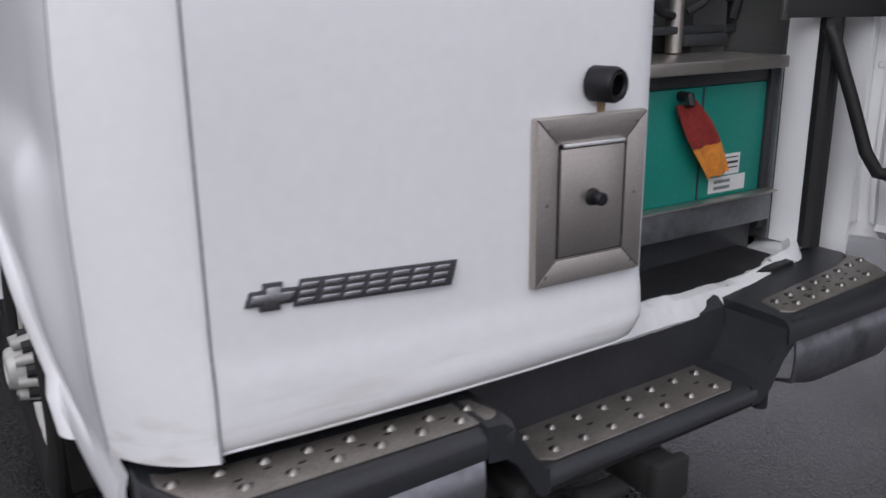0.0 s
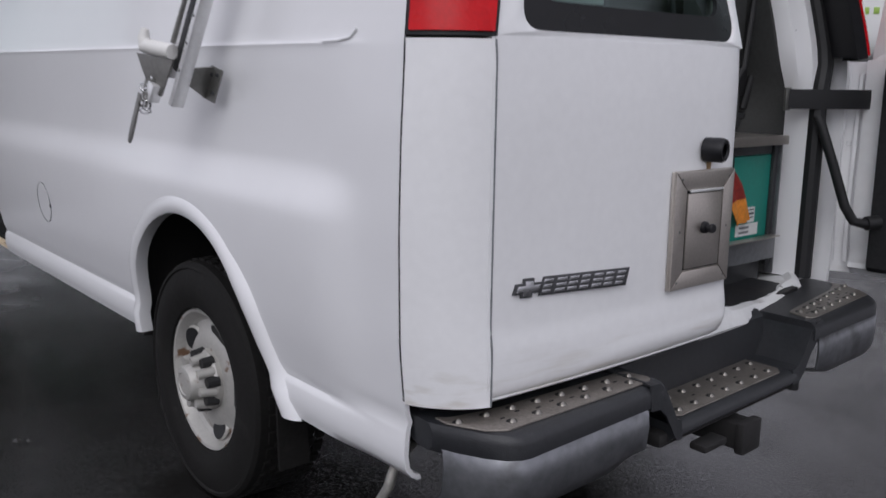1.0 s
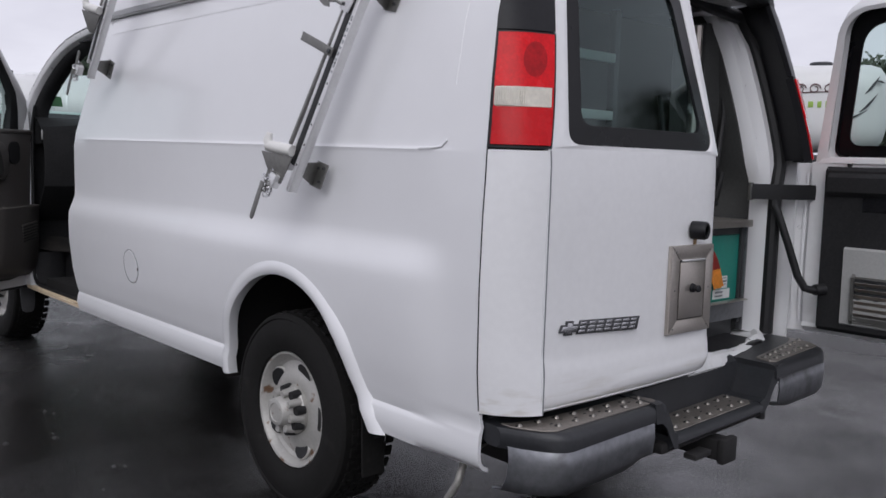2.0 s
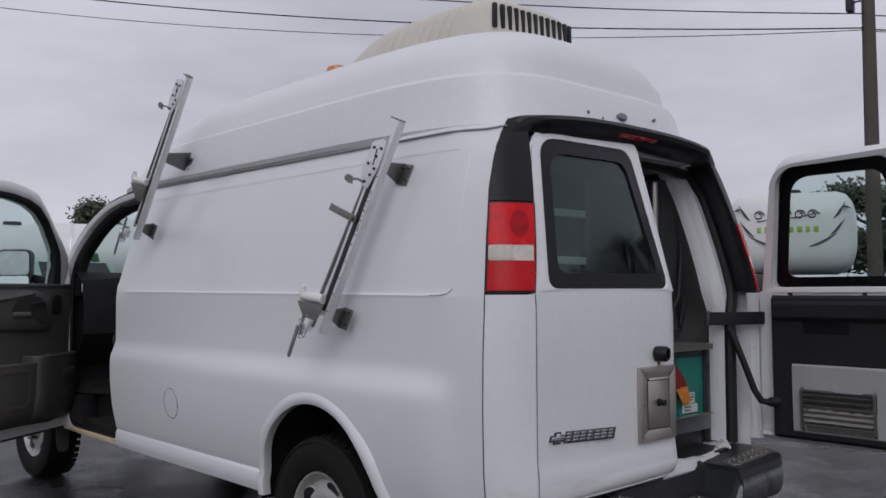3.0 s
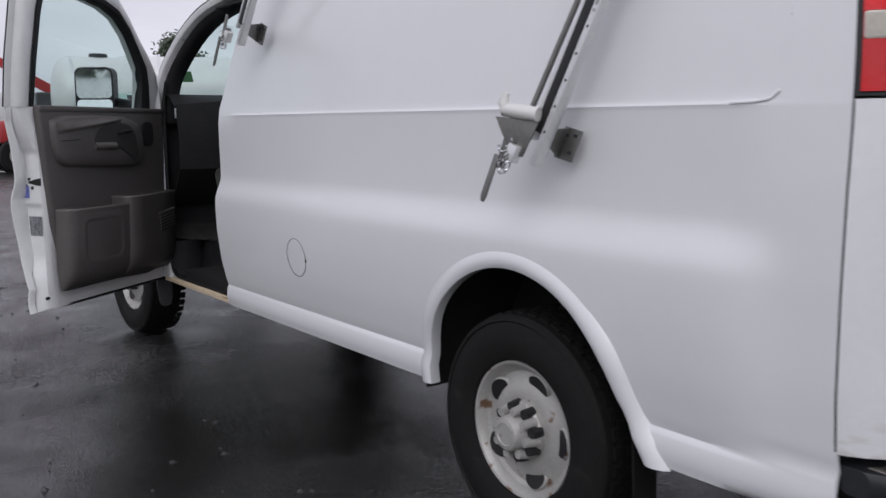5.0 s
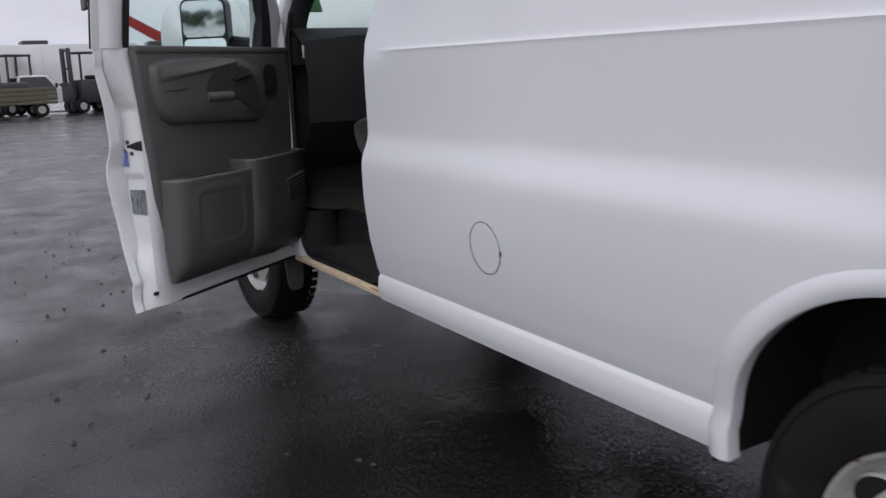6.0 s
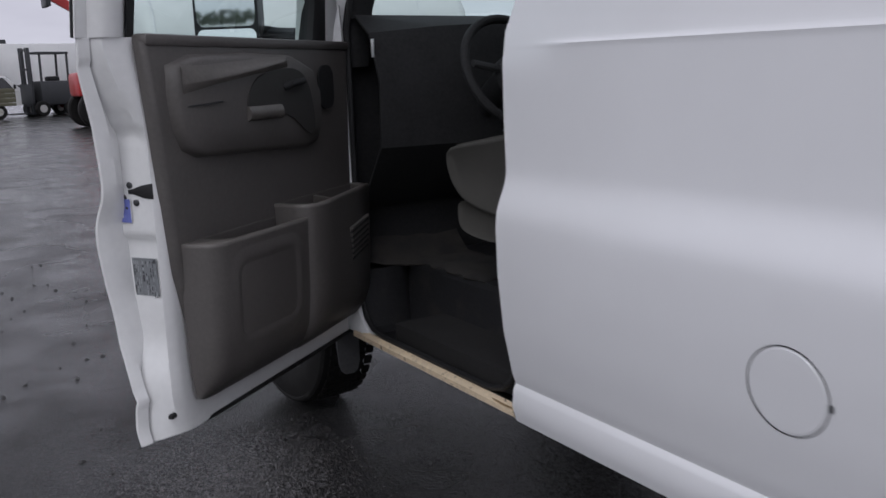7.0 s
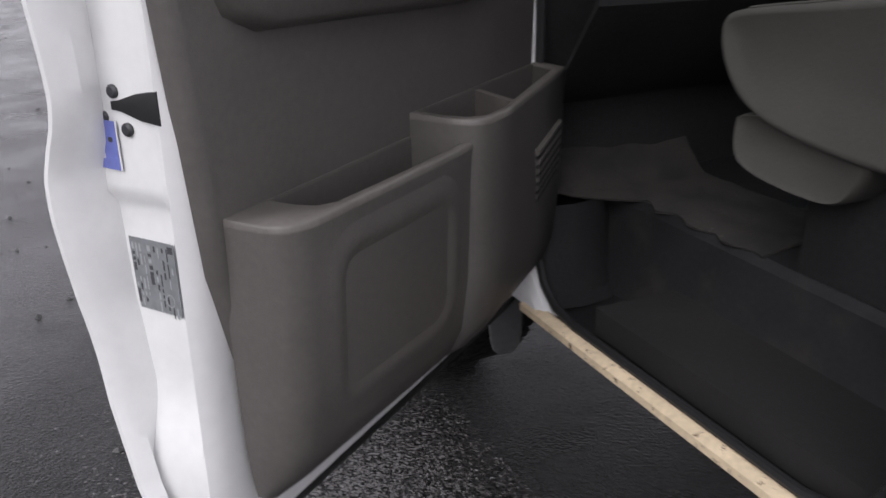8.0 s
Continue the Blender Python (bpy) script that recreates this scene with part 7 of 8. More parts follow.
    part("roller_plate", prism_bm([(0.012, 0.004), (-0.118, -0.034), (-0.085, -0.066), (-0.030, -0.112), (0.004, -0.105)], 0.005, Matrix.Translation((0.030, 0, slide - 0.010)) @ frame_m((0, 0, 0), (-0.35, 1, 0), (0, 0, 1)), 0.001), ZINC, rack, "triangular steel plate")
    base = min(slide, 0.12) - 0.10
    for k, (dy, dz) in enumerate(((-0.035, 0.02), (-0.045, -0.005), (-0.030, -0.030), (-0.055, -0.035), (-0.040, -0.055), (-0.060, -0.015), (-0.025, 0.0), (-0.048, 0.012), (-0.020, -0.022), (-0.034, -0.070), (-0.052, -0.058), (-0.018, -0.048))):
        bm = bmesh.new()
        tube(bm, [pose(0.045 + 0.004 * (k % 3), dy, base + dz, 30 * k, 40 * k, 20 * k) @ Vector((0.015 * math.cos(a), 0.009 * math.sin(a), 0)) for a in [2 * math.pi * i / 12 for i in range(13)]], 0.0030, 6, False)
        part("chain_link", bm, CHROME if k % 2 else ZINC, rack)
    part("toggle_block", box_bm((0.042, -0.022, base - 0.01), (0.03, 0.035, 0.05), None, 0.004), ALU, rack)
    part("toggle_bar", box_bm((0, 0, 0), (0.006, 0.022, 0.11), pose(0.05, -0.058, base + 0.02, 6, 0, 0), 0.001), ZINC, rack)
    lev = [(-0.010, 0.0), (0.010, 0.0), (0.011, -0.125), (0.006, -0.142), (-0.006, -0.142), (-0.011, -0.125)]
    part("lever", prism_bm(lev, 0.005, Matrix.Translation((0.055, -0.064, base - 0.035)) @ Matrix.Rotation(radians(4), 4, "X") @ frame_m((0, 0, 0), (0, 1, 0), (0, 0, 1)), 0.001), ZINC, rack, "flat steel lever")
    if slide < 0.2:
        for k in range(10):
            part("text_bar", box_bm((0.0185, 0.034, length - 0.50 + k * 0.021), (0.0012, 0.009, 0.008 + 0.005 * (k % 2)), None), LABEL_PALE, rack)
    return rack


ladder_rack((-1.108, -0.235, 1.255), (-0.975, -0.594, 2.117), 0.125, 0.64, "aluminium ladder rack with white roller, by the rear wheel", 0.085, 0.745, 0.105)
ladder_rack((-1.06, 1.765, 1.750), (-0.99, 1.235, 2.636), 0.345, 0.80, "aluminium ladder rack with white roller, by the cab", 0.075, 0.53, 0.16)


# ---- on the roof ----
def roof_unit():
    ac = thing("roof_air_conditioner", "cream plastic air conditioner on the van roof", "air conditioner", (VAN_X, 0.0, 2.60))
    rings = [(0.325, -0.52, 0.70, 0.0, 7), (0.332, -0.525, 0.69, 0.03, 7), (0.330, -0.522, 0.62, 0.09, 7), (0.318, -0.515, 0.50, 0.155, 6.5), (0.300, -0.500, 0.36, 0.195, 6), (0.262, -0.47, 0.24, 0.218, 5), (0.16, -0.40, 0.10, 0.226, 4)]
    bm = bmesh.new()
    vs = sheet(bm, [ring(*q) for q in rings], True)
    bm.faces.new(vs[-1])
    body = part("shell", bm, CREAM, ac, "cream moulded shell", sharp=60)
    for k in range(13):
        x = -0.275 + 0.55 * k / 12
        part("vent_slot", box_bm((x, -0.517 + 0.012 * (abs(x) / 0.28) ** 6, 0.118), (0.024, 0.02, 0.118), pose(0, 0, 0, 0, 0, 0), 0.006), SEAL, ac, "dark vent slot")
    for k in range(7):
        y = -0.22 + 0.075 * k
        for s in (-1, 1):
            part("side_rib", tube_bm([(s * 0.326, y, 0.035), (s * 0.326, y - 0.03, 0.09), (s * 0.316, y - 0.06, 0.140), (s * 0.300, y - 0.085, 0.180)], 0.013, 8), CREAM, ac)
    bm = bmesh.new()
    sheet(bm, [ring(0.336, -0.530, 0.705, z, 7) for z in (-0.03, 0.012)] + [ring(0.30, -0.50, 0.66, 0.012, 7)], True)
    part("base_gasket", bm, SEAL, ac, "dark base gasket")
    for y in (-0.35, 0.1):
        part("clip", box_bm((-0.332, y, 0.012), (0.012, 0.03, 0.02), None, 0.003), CABINET, ac)
    be = thing("amber_beacon", "amber warning beacon with a white base on the roof", "beacon", (-0.235, 0.84, 2.612))
    part("base", lathe_bm([(0.0, -0.02), (0.078, -0.02), (0.080, 0.035), (0.074, 0.055), (0.072, 0.06), (0.0, 0.06)], Matrix.Identity(4), 28), NYLON, be, "white base")
    part("lens", lathe_bm([(0.070, 0.060), (0.068, 0.105), (0.060, 0.125), (0.040, 0.134), (0.0, 0.136)], Matrix.Identity(4), 28), AMBER, be, "amber lens")


roof_unit()

# ---- the yard beyond ----
DARK_METAL = material("dark_painted_metal", (0.03, 0.032, 0.035), 0.45, vary=0.2, scale=6)
TANK_WHITE = material("white_tank_paint", (0.74, 0.74, 0.73), 0.35, vary=0.06, scale=2, coat=0.3)
TANK_GREEN = material("light_green_graphic", (0.30, 0.46, 0.08), 0.5)
TANK_BROWN = material("dark_brown_graphic", (0.10, 0.05, 0.05), 0.5)
RED_PAINT = material("red_machine_paint", (0.42, 0.03, 0.03), 0.4, vary=0.15, coat=0.2)
TEAL_PAINT = material("pale_green_paint", (0.30, 0.42, 0.38), 0.4, vary=0.1, coat=0.2)
LEAF = material("dark_foliage", (0.070, 0.090, 0.055), 0.7, vary=0.4, scale=3, per_object=0.1)
BARK = material("bark", (0.09, 0.075, 0.06), 0.85, vary=0.3, scale=4, bump=0.5, bump_scale=20)
POLE = material("weathered_pole_wood", (0.10, 0.085, 0.07), 0.85, vary=0.25, scale=2, bump=0.3, bump_scale=15)


def simple_wheel(parent, x, y, z, r, w):
    t = part("wheel", lathe_bm([(0.0, w * 0.42), (r * 0.55, w * 0.42), (r * 0.62, w * 0.5), (r * 0.92, w * 0.5), (r, w * 0.36), (r, -w * 0.36), (r * 0.92, -w * 0.5), (r * 0.6, -w * 0.5), (0.0, -w * 0.4)], pose(x, y, z, 0, 90, 0), 28), RUBBER, parent)
    for s in (-1, 1):
        part("wheel_rim", lathe_bm([(0.0, w * 0.45), (r * 0.3, w * 0.47), (r * 0.52, w * 0.46)], pose(x, y, z, 0, 90 * s, 0), 20), WHEEL, t)


def bulge(a, n=3.6):
    """A point of a squared-off circle."""
    c, v = math.cos(a), math.sin(a)
    return math.copysign(abs(c) ** (2 / n), c), math.copysign(abs(v) ** (2 / n), v)


def tank_trailer(name, at, turn, length, rad, height, graphics, label):
    """A tank on a low chassis; its axis runs along local x."""
    t = thing(name, label, "tank trailer", at)
    t.matrix_basis = pose(*at, 0, 0, turn)
    prof = [(0.02, 0.0), (rad * 0.45, 0.03), (rad * 0.75, 0.10), (rad * 0.93, 0.22), (rad, 0.40)]
    full = prof + [(rad, length - 0.40)] + [(r, length - h) for r, h in prof[::-1]]
    if graphics:
        bm, rows = bmesh.new(), []
        for r, h in full:
            rows.append([(h - length / 2, -r * bulge(a)[0], height + r * bulge(a)[1]) for a in [2 * math.pi * k / 48 for k in range(48)]])
        sheet(bm, rows, True)
        bmesh.ops.recalc_face_normals(bm, faces=bm.faces)
        part("tank", bm, TANK_WHITE, t, "white rounded trailer body", sharp=60)
    else:
        part("tank", lathe_bm([(r, h - length / 2) for r, h in full], pose(0, 0, height, 0, 90, 0), 48), TANK_WHITE, t, "white rounded tank", sharp=60)
    for k in (-0.62, 0.62) if not graphics else ():
        bm = bmesh.new()
        lathe(bm, [(rad + 0.006, k * length / 2 - 0.03), (rad + 0.012, k * length / 2), (rad + 0.006, k * length / 2 + 0.03)], pose(0, 0, height, 0, 90, 0), 40)
        part("tank_band", bm, ALU, t)
    part("chassis", box_bm((0, 0, height - rad - 0.14), (length * 0.95, 0.9, 0.18), None, 0.03), DARK_METAL, t, "dark chassis")
    part("tool_box", box_bm((-length * 0.36, -0.6, height - rad - 0.20), (0.8, 0.5, 0.42), None, 0.03), DARK_METAL, t, "black tool box")
    bm = bmesh.new()
    for x in (-0.55, 0.55):
        box(bm, (x, 0, (height - rad) / 2 + 0.17), (0.16, 1.30, height - rad - 0.66), None, 0.02)
    part("axle_frame", bm, DARK_METAL, t, "dark axle frame under the chassis")
    for x in (-0.55, 0.55):
        for y in (-0.75, 0.75):
            simple_wheel_side(t, x, y, 0.42, 0.42, 0.26)
    part("hatch", lathe_bm([(0.0, 0.10), (0.20, 0.10), (0.22, 0.08), (0.22, 0.0)], pose(0, 0, height + rad - 0.02), 24), DARK_METAL, t, "dark top hatch")
    part("drawbar", box_bm((length / 2 + 0.5, 0, 0.55), (1.4, 0.14, 0.14), None, 0.02), DARK_METAL, t)
    if graphics:
        def on(u, a, d=0.006):
            v = math.sin(a)
            return Vector((u, -(rad + d) * (1 - abs(v) ** 3.6) ** (1 / 3.6), height + (rad + d) * v))
        def stroke(pts, w, mat, nm):
            part(nm, tube_bm([on(u, a) for u, a in pts], w, 6, True, 0.5), mat, t)
        # a flowing script drawn as plain curls, a bar of pale green blocks, and swept leaves
        for u0 in (-0.62, -0.36, -0.10, 0.16, 0.40):
            pts = [(u0 + 0.11 * math.cos(k * 0.6) * (1 - k / 22), 0.42 + 0.13 * math.sin(k * 0.6) * (1 - k / 22)) for k in range(14)]
            stroke(pts, [0.012 + 0.016 * abs(math.sin(k * 0.6)) for k in range(14)], TANK_BROWN, "script_curl")
        stroke([(-0.66, 0.27), (-0.3, 0.33), (0.1, 0.35), (0.55, 0.46)], 0.014, TANK_BROWN, "script_curl")
        for k in range(8):
            u = -0.62 + 0.155 * k
            part("graphic_block", box_bm(on(u, 0.06, 0.002), (0.075 + 0.02 * (k % 2), 0.012, 0.12), None, 0.004), TANK_GREEN, t)
        for s in (-1, 1):
            for a0, a1, u0, u1 in ((0.75, 0.30, 0.78, 1.02), (0.30, -0.10, 0.70, 1.0), (-0.05, -0.35, 0.30, 0.85), (0.55, 0.62, 0.95, 1.12)):
                stroke([(s * (u0 + (u1 - u0) * k / 6), a1 + (a0 - a1) * (k / 6) ** 1.4) for k in range(7)], [0.004, 0.018, 0.030, 0.034, 0.026, 0.014, 0.004], INK, "leaf_stroke")
    return t


def simple_wheel_side(parent, x, y, z, r, w):
    t = part("wheel", lathe_bm([(0.0, w * 0.42), (r * 0.55, w * 0.42), (r * 0.62, w * 0.5), (r * 0.92, w * 0.5), (r, w * 0.36), (r, -w * 0.36), (r * 0.92, -w * 0.5), (r * 0.6, -w * 0.5), (0.0, -w * 0.4)], pose(x, y, z, 90, 0, 0), 28), RUBBER, parent)
    for s in (-1, 1):
        part("wheel_rim", lathe_bm([(0.0, w * 0.45), (r * 0.3, w * 0.47), (r * 0.52, w * 0.46)], pose(x, y, z, 90 * s, 0, 0), 20), WHEEL, t)


tank_trailer("tank_trailer", (14.75, 5.25, 0), -64, 2.55, 0.86, 2.60, True, "white rounded trailer body with dark script and green graphics")
tank_trailer("tank_trailer", (3.75, 20.6, 0), -8, 2.25, 0.98, 2.19, False, "plain white rounded tank trailer in the yard")
tank_trailer("tank_trailer", (8.9, 23.6, 0), -22, 7.8, 1.10, 2.48, False, "long plain white tank trailer in the yard")


def pickup(at, turn, paint, label):
    """A parked pickup truck, nose along local -y."""
    t = thing("pickup_truck", label, "truck", at)
    t.matrix_basis = pose(*at, 0, 0, turn)
    def loft(rows, name, mat, lab=""):
        bm = bmesh.new()
        vs = sheet(bm, [[(-w, y, z0), (-w, y, z1 - 0.05), (-w + 0.06, y, z1), (w - 0.06, y, z1), (w, y, z1 - 0.05), (w, y, z0)] for y, w, z0, z1 in rows], True)
        bm.faces.new(vs[0][::-1])
        bm.faces.new(vs[-1])
        return part(name, bm, mat, t, lab)
    loft([(-2.6, 0.80, 0.62, 1.02), (-2.5, 0.92, 0.5, 1.10), (-1.4, 0.95, 0.5, 1.20), (-1.1, 0.95, 0.5, 1.22), (2.7, 0.95, 0.55, 1.18)], "lower_body", paint, "painted lower body")
    cabp = loft([(-1.15, 0.86, 1.15, 1.22), (-0.55, 0.80, 1.15, 1.82), (-0.2, 0.79, 1.15, 1.87), (0.75, 0.79, 1.15, 1.86), (0.95, 0.84, 1.15, 1.22)], "cab", paint)
    bm = bmesh.new()
    sheet(bm, [[(-0.72, -1.10, 1.26), (0.72, -1.10, 1.26)], [(-0.66, -0.58, 1.80), (0.66, -0.58, 1.80)]])
    part("windscreen", bm, GLOSS_BLACK, cabp, "dark windscreen", thick=0.012, offset=1.0)
    for s in (-1, 1):
        bm = bmesh.new()
        sheet(bm, [[(s * 0.868, -0.82, 1.26), (s * 0.872, 0.78, 1.26)], [(s * 0.815, -0.42, 1.78), (s * 0.815, 0.68, 1.78)]])
        part("side_window", bm, GLOSS_BLACK, cabp, thick=0.03, offset=0.0)
        part("headlamp", box_bm((s * 0.72, -2.56, 0.90), (0.26, 0.12, 0.16), None, 0.03), CLEAR_LENS, t)
        for y in (-1.75, 1.75):
            simple_wheel(t, s * 0.84, y, 0.39, 0.39, 0.25)
        part("door_mirror", box_bm((s * 1.02, -0.85, 1.36), (0.16, 0.10, 0.20), None, 0.02), BLACK, t)
    part("grille", box_bm((0, -2.60, 0.86), (1.1, 0.06, 0.26), None, 0.02), BLACK, t)
    part("front_bumper", box_bm((0, -2.66, 0.58), (1.75, 0.14, 0.20), None, 0.03), CHROME, t)
    part("bed_liner", box_bm((0, 1.85, 1.17), (1.6, 1.55, 0.03)), BLACK, t)
    return t


work_truck = pickup((4.0, 17.8, 0), 4, TEAL_PAINT, "pale green pickup truck parked in the wet yard")
work_truck.matrix_basis = work_truck.matrix_basis @ Matrix.Scale(1.17, 4)
pickup((6.2, 18.2, 0), -8, TANK_WHITE, "white pickup truck parked in the wet yard")


def box_trailer(at, turn):
    t = thing("box_trailer", "long white box trailer parked at the yard's edge", "trailer", at)
    t.matrix_basis = pose(*at, 0, 0, turn)
    part("box_body", box_bm((0, 0, 2.40), (12.0, 2.5, 1.95), None, 0.04), TANK_WHITE, t, "white box body")
    part("lower_rail", box_bm((0, 0, 1.36), (12.0, 2.4, 0.14), None, 0.02), DARK_METAL, t)
    for k in range(9):
        part("side_rib", box_bm((-5.4 + 1.35 * k, -1.256, 2.40), (0.05, 0.02, 1.9), None, 0.004), ALU, t)
    for x in (-4.6, -3.4, 4.2):
        for y in (-0.95, 0.95):
            simple_wheel_side(t, x, y, 0.5, 0.5, 0.28)
    part("landing_leg", box_bm((2.6, -0.8, 0.66), (0.12, 0.12, 1.32), None, 0.01), DARK_METAL, t)
    part("roof_unit", box_bm((1.2, 0, 3.47), (1.2, 1.4, 0.25), None, 0.05), DARK_METAL, t)


box_trailer((1.6, 48.6, 0), 2)


def forklift(at, turn):
    t = thing("forklift", "black and red forklift with a tall mast on wet asphalt", "forklift", at)
    t.matrix_basis = pose(*at, 0, 0, turn)
    part("body", box_bm((0.35, 0, 1.02), (1.6, 1.2, 1.10), None, 0.10), DARK_METAL, t, "black body")
    part("counterweight", box_bm((1.15, 0, 0.80), (0.5, 1.15, 0.95), None, 0.15, 4), RED_PAINT, t)
    for y in (-0.35, -0.22, 0.22, 0.35):
        part("mast_rail", box_bm((-0.75, y, 1.56), (0.14, 0.09, 2.97), None, 0.01), DARK_METAL, t, "black mast rail")
    for z in (0.5, 1.3, 2.1, 2.95):
        part("mast_bar", box_bm((-0.75, 0, z), (0.10, 0.75, 0.10), None, 0.01), DARK_METAL, t)
    for x, y in ((-0.35, -0.5), (-0.35, 0.5), (0.95, -0.5), (0.95, 0.5)):
        part("guard_post", tube_bm([(x, y, 1.05), (x + 0.06, y * 0.92, 2.80)], 0.055, 8), DARK_METAL, t)
    part("guard_roof", box_bm((0.33, 0, 2.82), (1.5, 1.05, 0.10), None, 0.02), DARK_METAL, t)
    for y in (-0.3, 0.3):
        part("fork", box_bm((-1.35, y, 0.14), (1.1, 0.12, 0.05), None, 0.01), DARK_METAL, t)
    for x in (-0.45, 0.95):
        for y in (-0.52, 0.52):
            simple_wheel_side(t, x, y, 0.34, 0.34, 0.24)
    part("seat", box_bm((0.45, 0, 1.66), (0.5, 0.5, 0.22), None, 0.06), BLACK, t)
    part("load_backrest", box_bm((-0.84, 0, 1.0), (0.04, 1.0, 0.9), None, 0.01), DARK_METAL, t)


forklift((1.2, 46.2, 0), 35)
forklift((4.35, 44.6, 0), 20)


OLIVE = material("olive_board_paint", (0.105, 0.10, 0.062), 0.6, vary=0.2, scale=4)


def timber_cart(at, turn):
    t = thing("flat_trailer", "low olive board-sided flat trailer in the yard", "trailer", at)
    t.matrix_basis = pose(*at, 0, 0, turn)
    part("deck", box_bm((0, 0, 0.62), (4.2, 1.9, 0.12), None, 0.02), OLIVE, t)
    for k in range(3):
        for y in (-0.93, 0.93):
            part("side_board", box_bm((0, y, 0.80 + 0.20 * k), (4.2, 0.05, 0.19), None, 0.008), OLIVE, t)
    for x in (-1.4, 1.4):
        for y in (-0.8, 0.8):
            simple_wheel_side(t, x, y, 0.32, 0.32, 0.22)
    part("load", box_bm((0.3, 0, 1.25), (1.6, 1.2, 0.6), None, 0.15, 3), DARK_METAL, t, "dark tarped load")


timber_cart((0.6, 42.5, 0), 6)


def boom_lift(at, turn):
    """A red telescopic handler with its boom raised."""
    t = thing("telehandler", "red telescopic handler with a raised boom in the wet yard", "telehandler", at)
    t.matrix_basis = pose(*at, 0, 0, turn)
    part("body", box_bm((0.6, 0, 1.35), (3.6, 1.5, 0.75), None, 0.12), RED_PAINT, t, "red body")
    part("boom", tube_bm([(2.0, 0.0, 2.0), (0.3, 0.0, 2.95), (-1.6, 0.0, 4.05)], [0.24, 0.22, 0.17], 4, True), RED_PAINT, t, "red telescopic boom")
    part("boom_mount", box_bm((1.9, 0, 1.95), (0.7, 0.6, 0.7), None, 0.06), RED_PAINT, t)
    part("cab", box_bm((0.55, -0.55, 2.15), (1.2, 0.7, 1.0), None, 0.08), GLOSS_BLACK, t, "dark glazed cab")
    part("tool_carriage", box_bm((-1.7, 0, 3.95), (0.14, 0.9, 0.5), None, 0.03), DARK_METAL, t)
    for x in (-0.7, 1.8):
        for y in (-0.85, 0.85):
            simple_wheel_side(t, x, y, 0.58, 0.58, 0.36)


boom_lift((4.2, 30.0, 0), 0)
pickup((2.4, 46.5, 0), 90, TANK_WHITE, "white pickup truck parked at the yard's far side")


def utility_pole():
    t = thing("utility_pole", "weathered wooden utility pole with a flood lamp", "pole", (20.99, 5.93, 0))
    part("shaft", lathe_bm([(0.20, 0.0), (0.19, 4.0), (0.175, 8.0), (0.155, 11.5), (0.0, 11.5)], Matrix.Identity(4), 18), POLE, t, "round wooden shaft")
    part("lamp_arm", tube_bm([(0.0, 0.0, 9.25), (-0.10, 0.22, 9.27), (-0.13, 0.34, 9.25)], 0.03, 8), DARK_METAL, t)
    part("lamp_head", box_bm((-0.14, 0.42, 9.28), (0.30, 0.16, 0.58), None, 0.04), DARK_METAL, t, "dark flood lamp head")
    part("cross_arm", box_bm((0, 0, 11.0), (0.12, 2.2, 0.14), None, 0.01), POLE, t)
    def wire(p, q, sag, r):
        p, q = Vector(p), Vector(q)
        part("wire", tube_bm([p + (q - p) * (k / 30) - Vector((0, 0, sag * 4 * (k / 30) * (1 - k / 30))) for k in range(31)], r, 5), SEAL, t, "black overhead wire")
    far = Vector((-20.44, 26.54, 0))
    for z0, z1, sag, r in ((8.87, 13.87, 0.73, 0.018), (8.48, 12.62, 0.74, 0.020), (8.43, 11.99, 0.88, 0.012)):
        wire((-0.1, 0.0, z0), far + Vector((0, 0, z1)), sag, r)
        wire((0.1, 0.0, z0), (12.1, -16, z0 - 1.0), 0.3, r)


utility_pole()


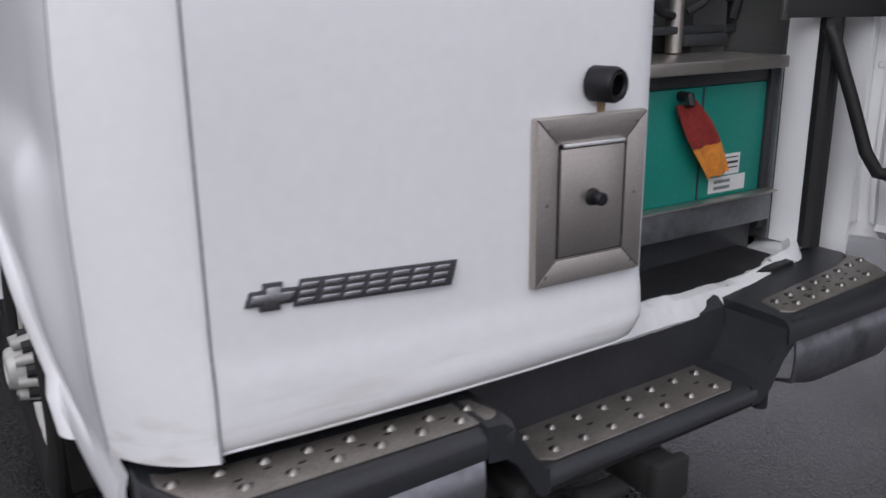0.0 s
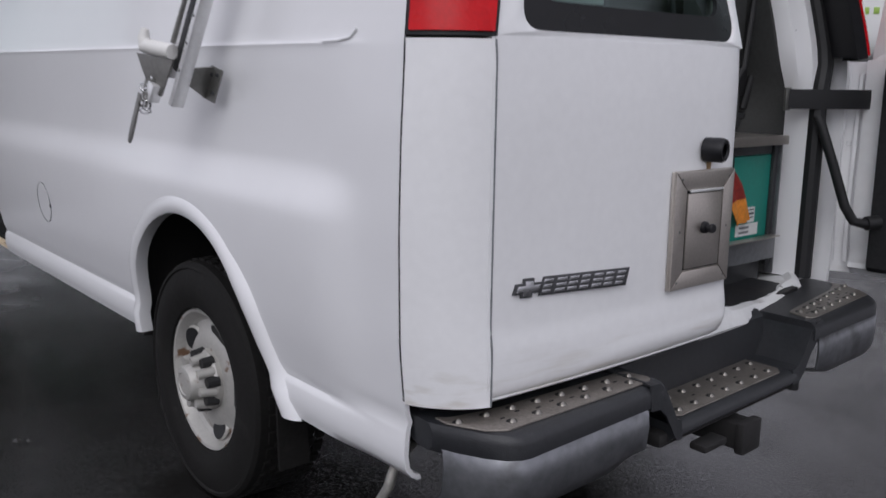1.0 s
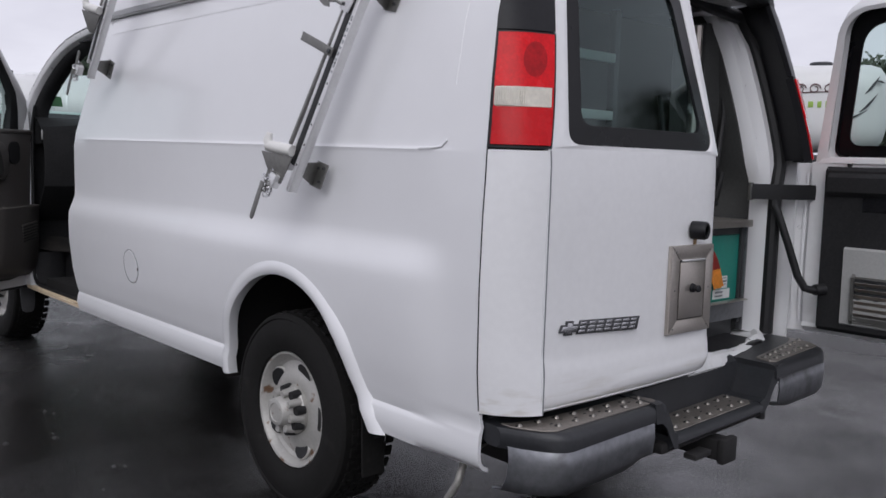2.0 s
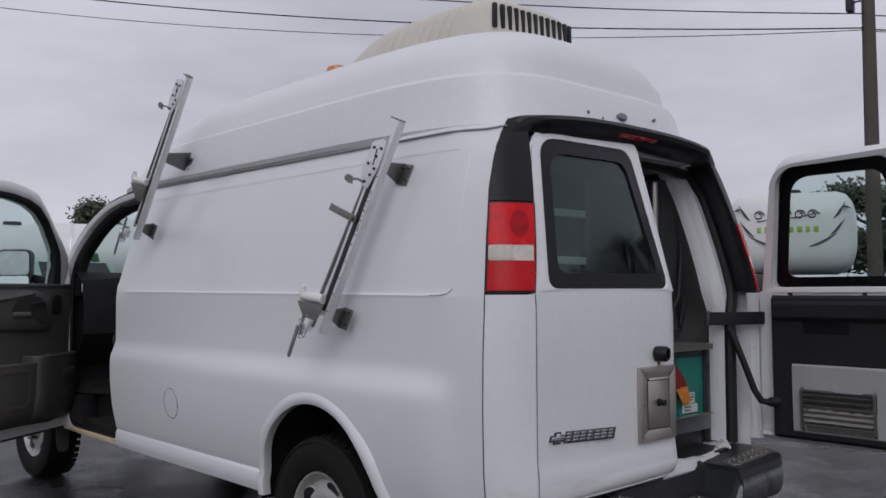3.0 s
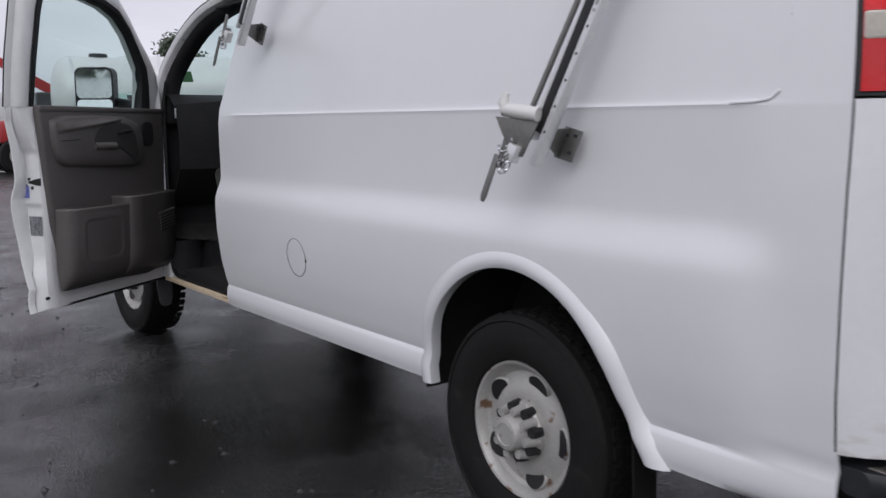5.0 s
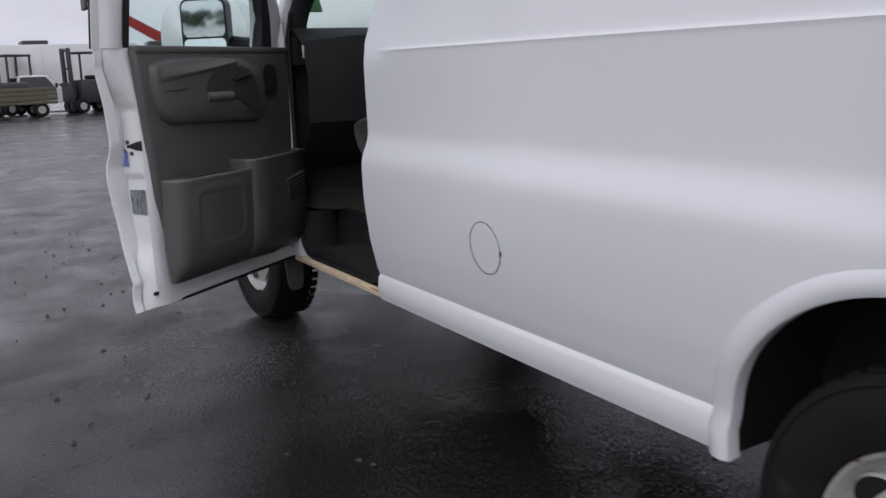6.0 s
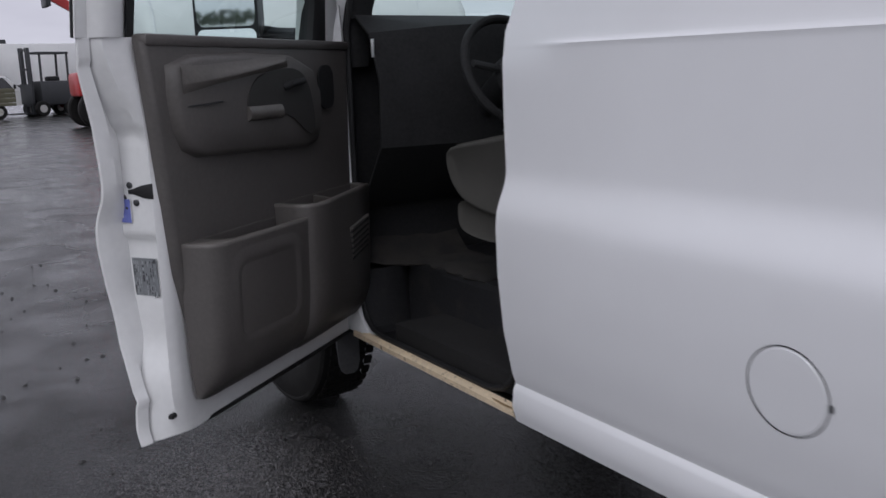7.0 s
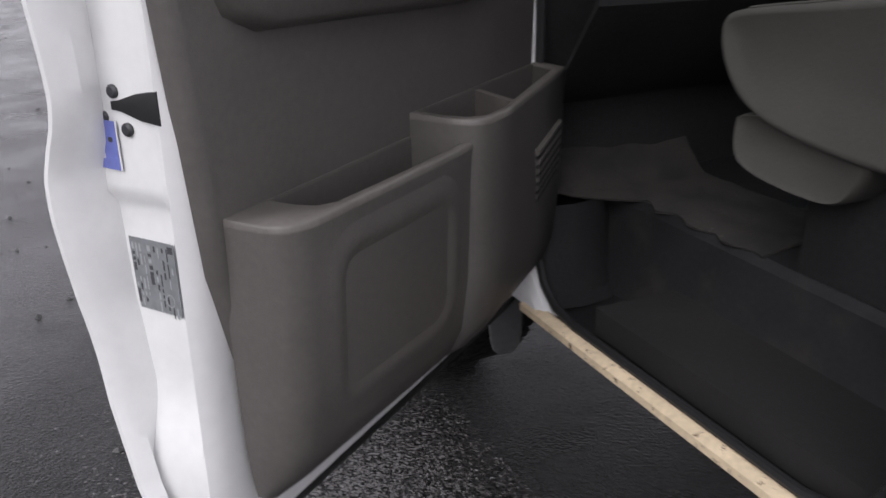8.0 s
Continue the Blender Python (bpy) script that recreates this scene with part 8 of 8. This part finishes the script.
def tree(at, height, spread, seed, label, leaf=1.0, low=0.28):
    """A tapered trunk with limbs and a crown of many small leaf clumps."""
    rnd = random.Random(seed)
    t = thing("tree", label, "tree", at)
    bm = bmesh.new()
    tube(bm, [(0, 0, -0.05), (0.05, 0.02, height * 0.25), (0.0, 0.1, height * 0.55), (0.05, 0.0, height * 0.85)], [height * 0.03, height * 0.024, height * 0.015, height * 0.005], 10)
    tips = []
    for k in range(12):
        a, z0 = rnd.uniform(0, 6.28), height * rnd.uniform(low, 0.7)
        ln = spread * rnd.uniform(0.5, 1.0)
        tip = (ln * math.cos(a), ln * math.sin(a), z0 + height * rnd.uniform(0.12, 0.25))
        tube(bm, [(0, 0, z0), (tip[0] * 0.5, tip[1] * 0.5, z0 + (tip[2] - z0) * 0.4), tip], [height * 0.010, height * 0.007, height * 0.003], 6)
        tips.append(tip)
    part("trunk", bm, BARK, t, "grey-brown trunk and limbs")
    verts, faces = [], []
    for k in range(9000):
        tip = rnd.choice(tips)
        s = spread * 0.42
        p = Vector((tip[0] * rnd.uniform(0.3, 1.1) + rnd.gauss(0, s * 0.5), tip[1] * rnd.uniform(0.3, 1.1) + rnd.gauss(0, s * 0.5), tip[2] + rnd.gauss(0, height * 0.05) + 0.25 * spread * rnd.random()))
        d = Vector((rnd.gauss(0, 1), rnd.gauss(0, 1), rnd.gauss(0, 0.6))).normalized()
        e = d.orthogonal().normalized()
        w = leaf * rnd.uniform(0.05, 0.11) * height / 8
        i = len(verts)
        verts += [p - d * w, p + e * w * 0.6, p + d * w, p - e * w * 0.6]
        faces.append((i, i + 1, i + 2, i + 3))
    me = bpy.data.meshes.new("crown")
    me.from_pydata(verts, [], faces)
    me.materials.append(LEAF)
    crown = new("crown", me)
    crown.parent = t
    tagged(crown, "dark green leafy crown", kind="stuff")


tree((18.2, 53.0, 0), 7.0, 1.35, 3, "dark green tree beyond the yard", 1.8, 0.55)
tree((40.0, 13.0, 0), 6.3, 2.3, 5, "dark green tree beyond the white trailer", 2.2, 0.2)
tree((17.5, -14.5, 0), 9.0, 3.4, 8, "dark green tree standing behind the van")


def far_edge():
    """Low woods along the horizon."""
    rnd = random.Random(11)
    verts, faces = [], []
    for k in range(5200):
        a = rnd.uniform(0, 2 * math.pi)
        r = rnd.uniform(190, 215)
        h = (2.6 + 1.6 * noise.noise(Vector((math.cos(a) * 5, math.sin(a) * 5, 0.3)))) * rnd.uniform(0.0, 1.0) ** 0.7
        w = rnd.uniform(0.7, 1.5)
        p = Vector((r * math.cos(a), r * math.sin(a), h))
        d = Vector((-math.sin(a), math.cos(a), 0))
        u = Vector((0, 0, 1)) + Vector((math.cos(a), math.sin(a), 0)) * rnd.uniform(-0.6, 0.6)
        i = len(verts)
        verts += [p - d * w, p - u * w * 0.7, p + d * w, p + u * w * 0.7]
        faces.append((i, i + 1, i + 2, i + 3))
    me = bpy.data.meshes.new("far_woods")
    me.from_pydata(verts, [], faces)
    me.materials.append(LEAF)
    tagged(new("far_woods", me), "low dark woods along the horizon", "trees", kind="stuff")


far_edge()


def grit():
    """Loose dark pebbles on the asphalt."""
    rnd = random.Random(21)
    verts, faces = [], []
    for k in range(700):
        x, y = rnd.uniform(-4.2, -1.2), rnd.uniform(0.5, 9.0)
        if k % 3 == 0:
            x, y = rnd.uniform(0.3, 4.0), rnd.uniform(-3.2, -1.4)
        if -1.1 < x < 1.1 and -1.4 < y < 4.4:
            continue
        r = rnd.choice((0.003, 0.004, 0.005, 0.007, 0.010, 0.014)) * rnd.uniform(0.7, 1.2)
        i = len(verts)
        ang = rnd.uniform(0, 6)
        for j in range(5):
            a = ang + j * 2 * math.pi / 5
            verts.append((x + r * math.cos(a) * rnd.uniform(0.7, 1.3), y + r * math.sin(a) * rnd.uniform(0.7, 1.3), 0.0005))
        verts.append((x, y, r * rnd.uniform(0.7, 1.1)))
        faces += [(i + j, i + (j + 1) % 5, i + 5) for j in range(5)]
    me = bpy.data.meshes.new("grit")
    me.from_pydata(verts, [], faces)
    me.materials.append(PEBBLE)
    tagged(new("grit", me), "loose dark grit on the wet asphalt", "grit", kind="stuff")


grit()


def coarse_chippings():
    """Wet stone chippings standing out of the worn asphalt beside the open door."""
    rnd = random.Random(34)
    verts, faces = [], []
    for k in range(11000):
        x, y = rnd.gauss(-1.40, 0.26), rnd.gauss(3.22, 0.26)
        if x > -0.96:
            continue
        r, ang, i = rnd.uniform(0.0022, 0.0050), rnd.uniform(0, 6), len(verts)
        tip = (rnd.uniform(-0.4, 0.4) * r, rnd.uniform(-0.4, 0.4) * r)
        for j in range(5):
            a = ang + j * 2 * math.pi / 5
            verts.append((x + r * math.cos(a) * rnd.uniform(0.7, 1.3), y + r * math.sin(a) * rnd.uniform(0.7, 1.3), 0.0004))
        verts.append((x + tip[0], y + tip[1], r * rnd.uniform(0.25, 0.6)))
        faces += [(i + j, i + (j + 1) % 5, i + 5) for j in range(5)]
    me = bpy.data.meshes.new("chippings")
    me.from_pydata(verts, [], faces)
    me.materials.append(material("wet_stone_chippings", (0.05, 0.046, 0.043), 0.14, vary=0.4, scale=60, coat=0.6))
    tagged(new("chippings", me), "wet stone chippings in the worn asphalt", "chippings", kind="stuff")


coarse_chippings()
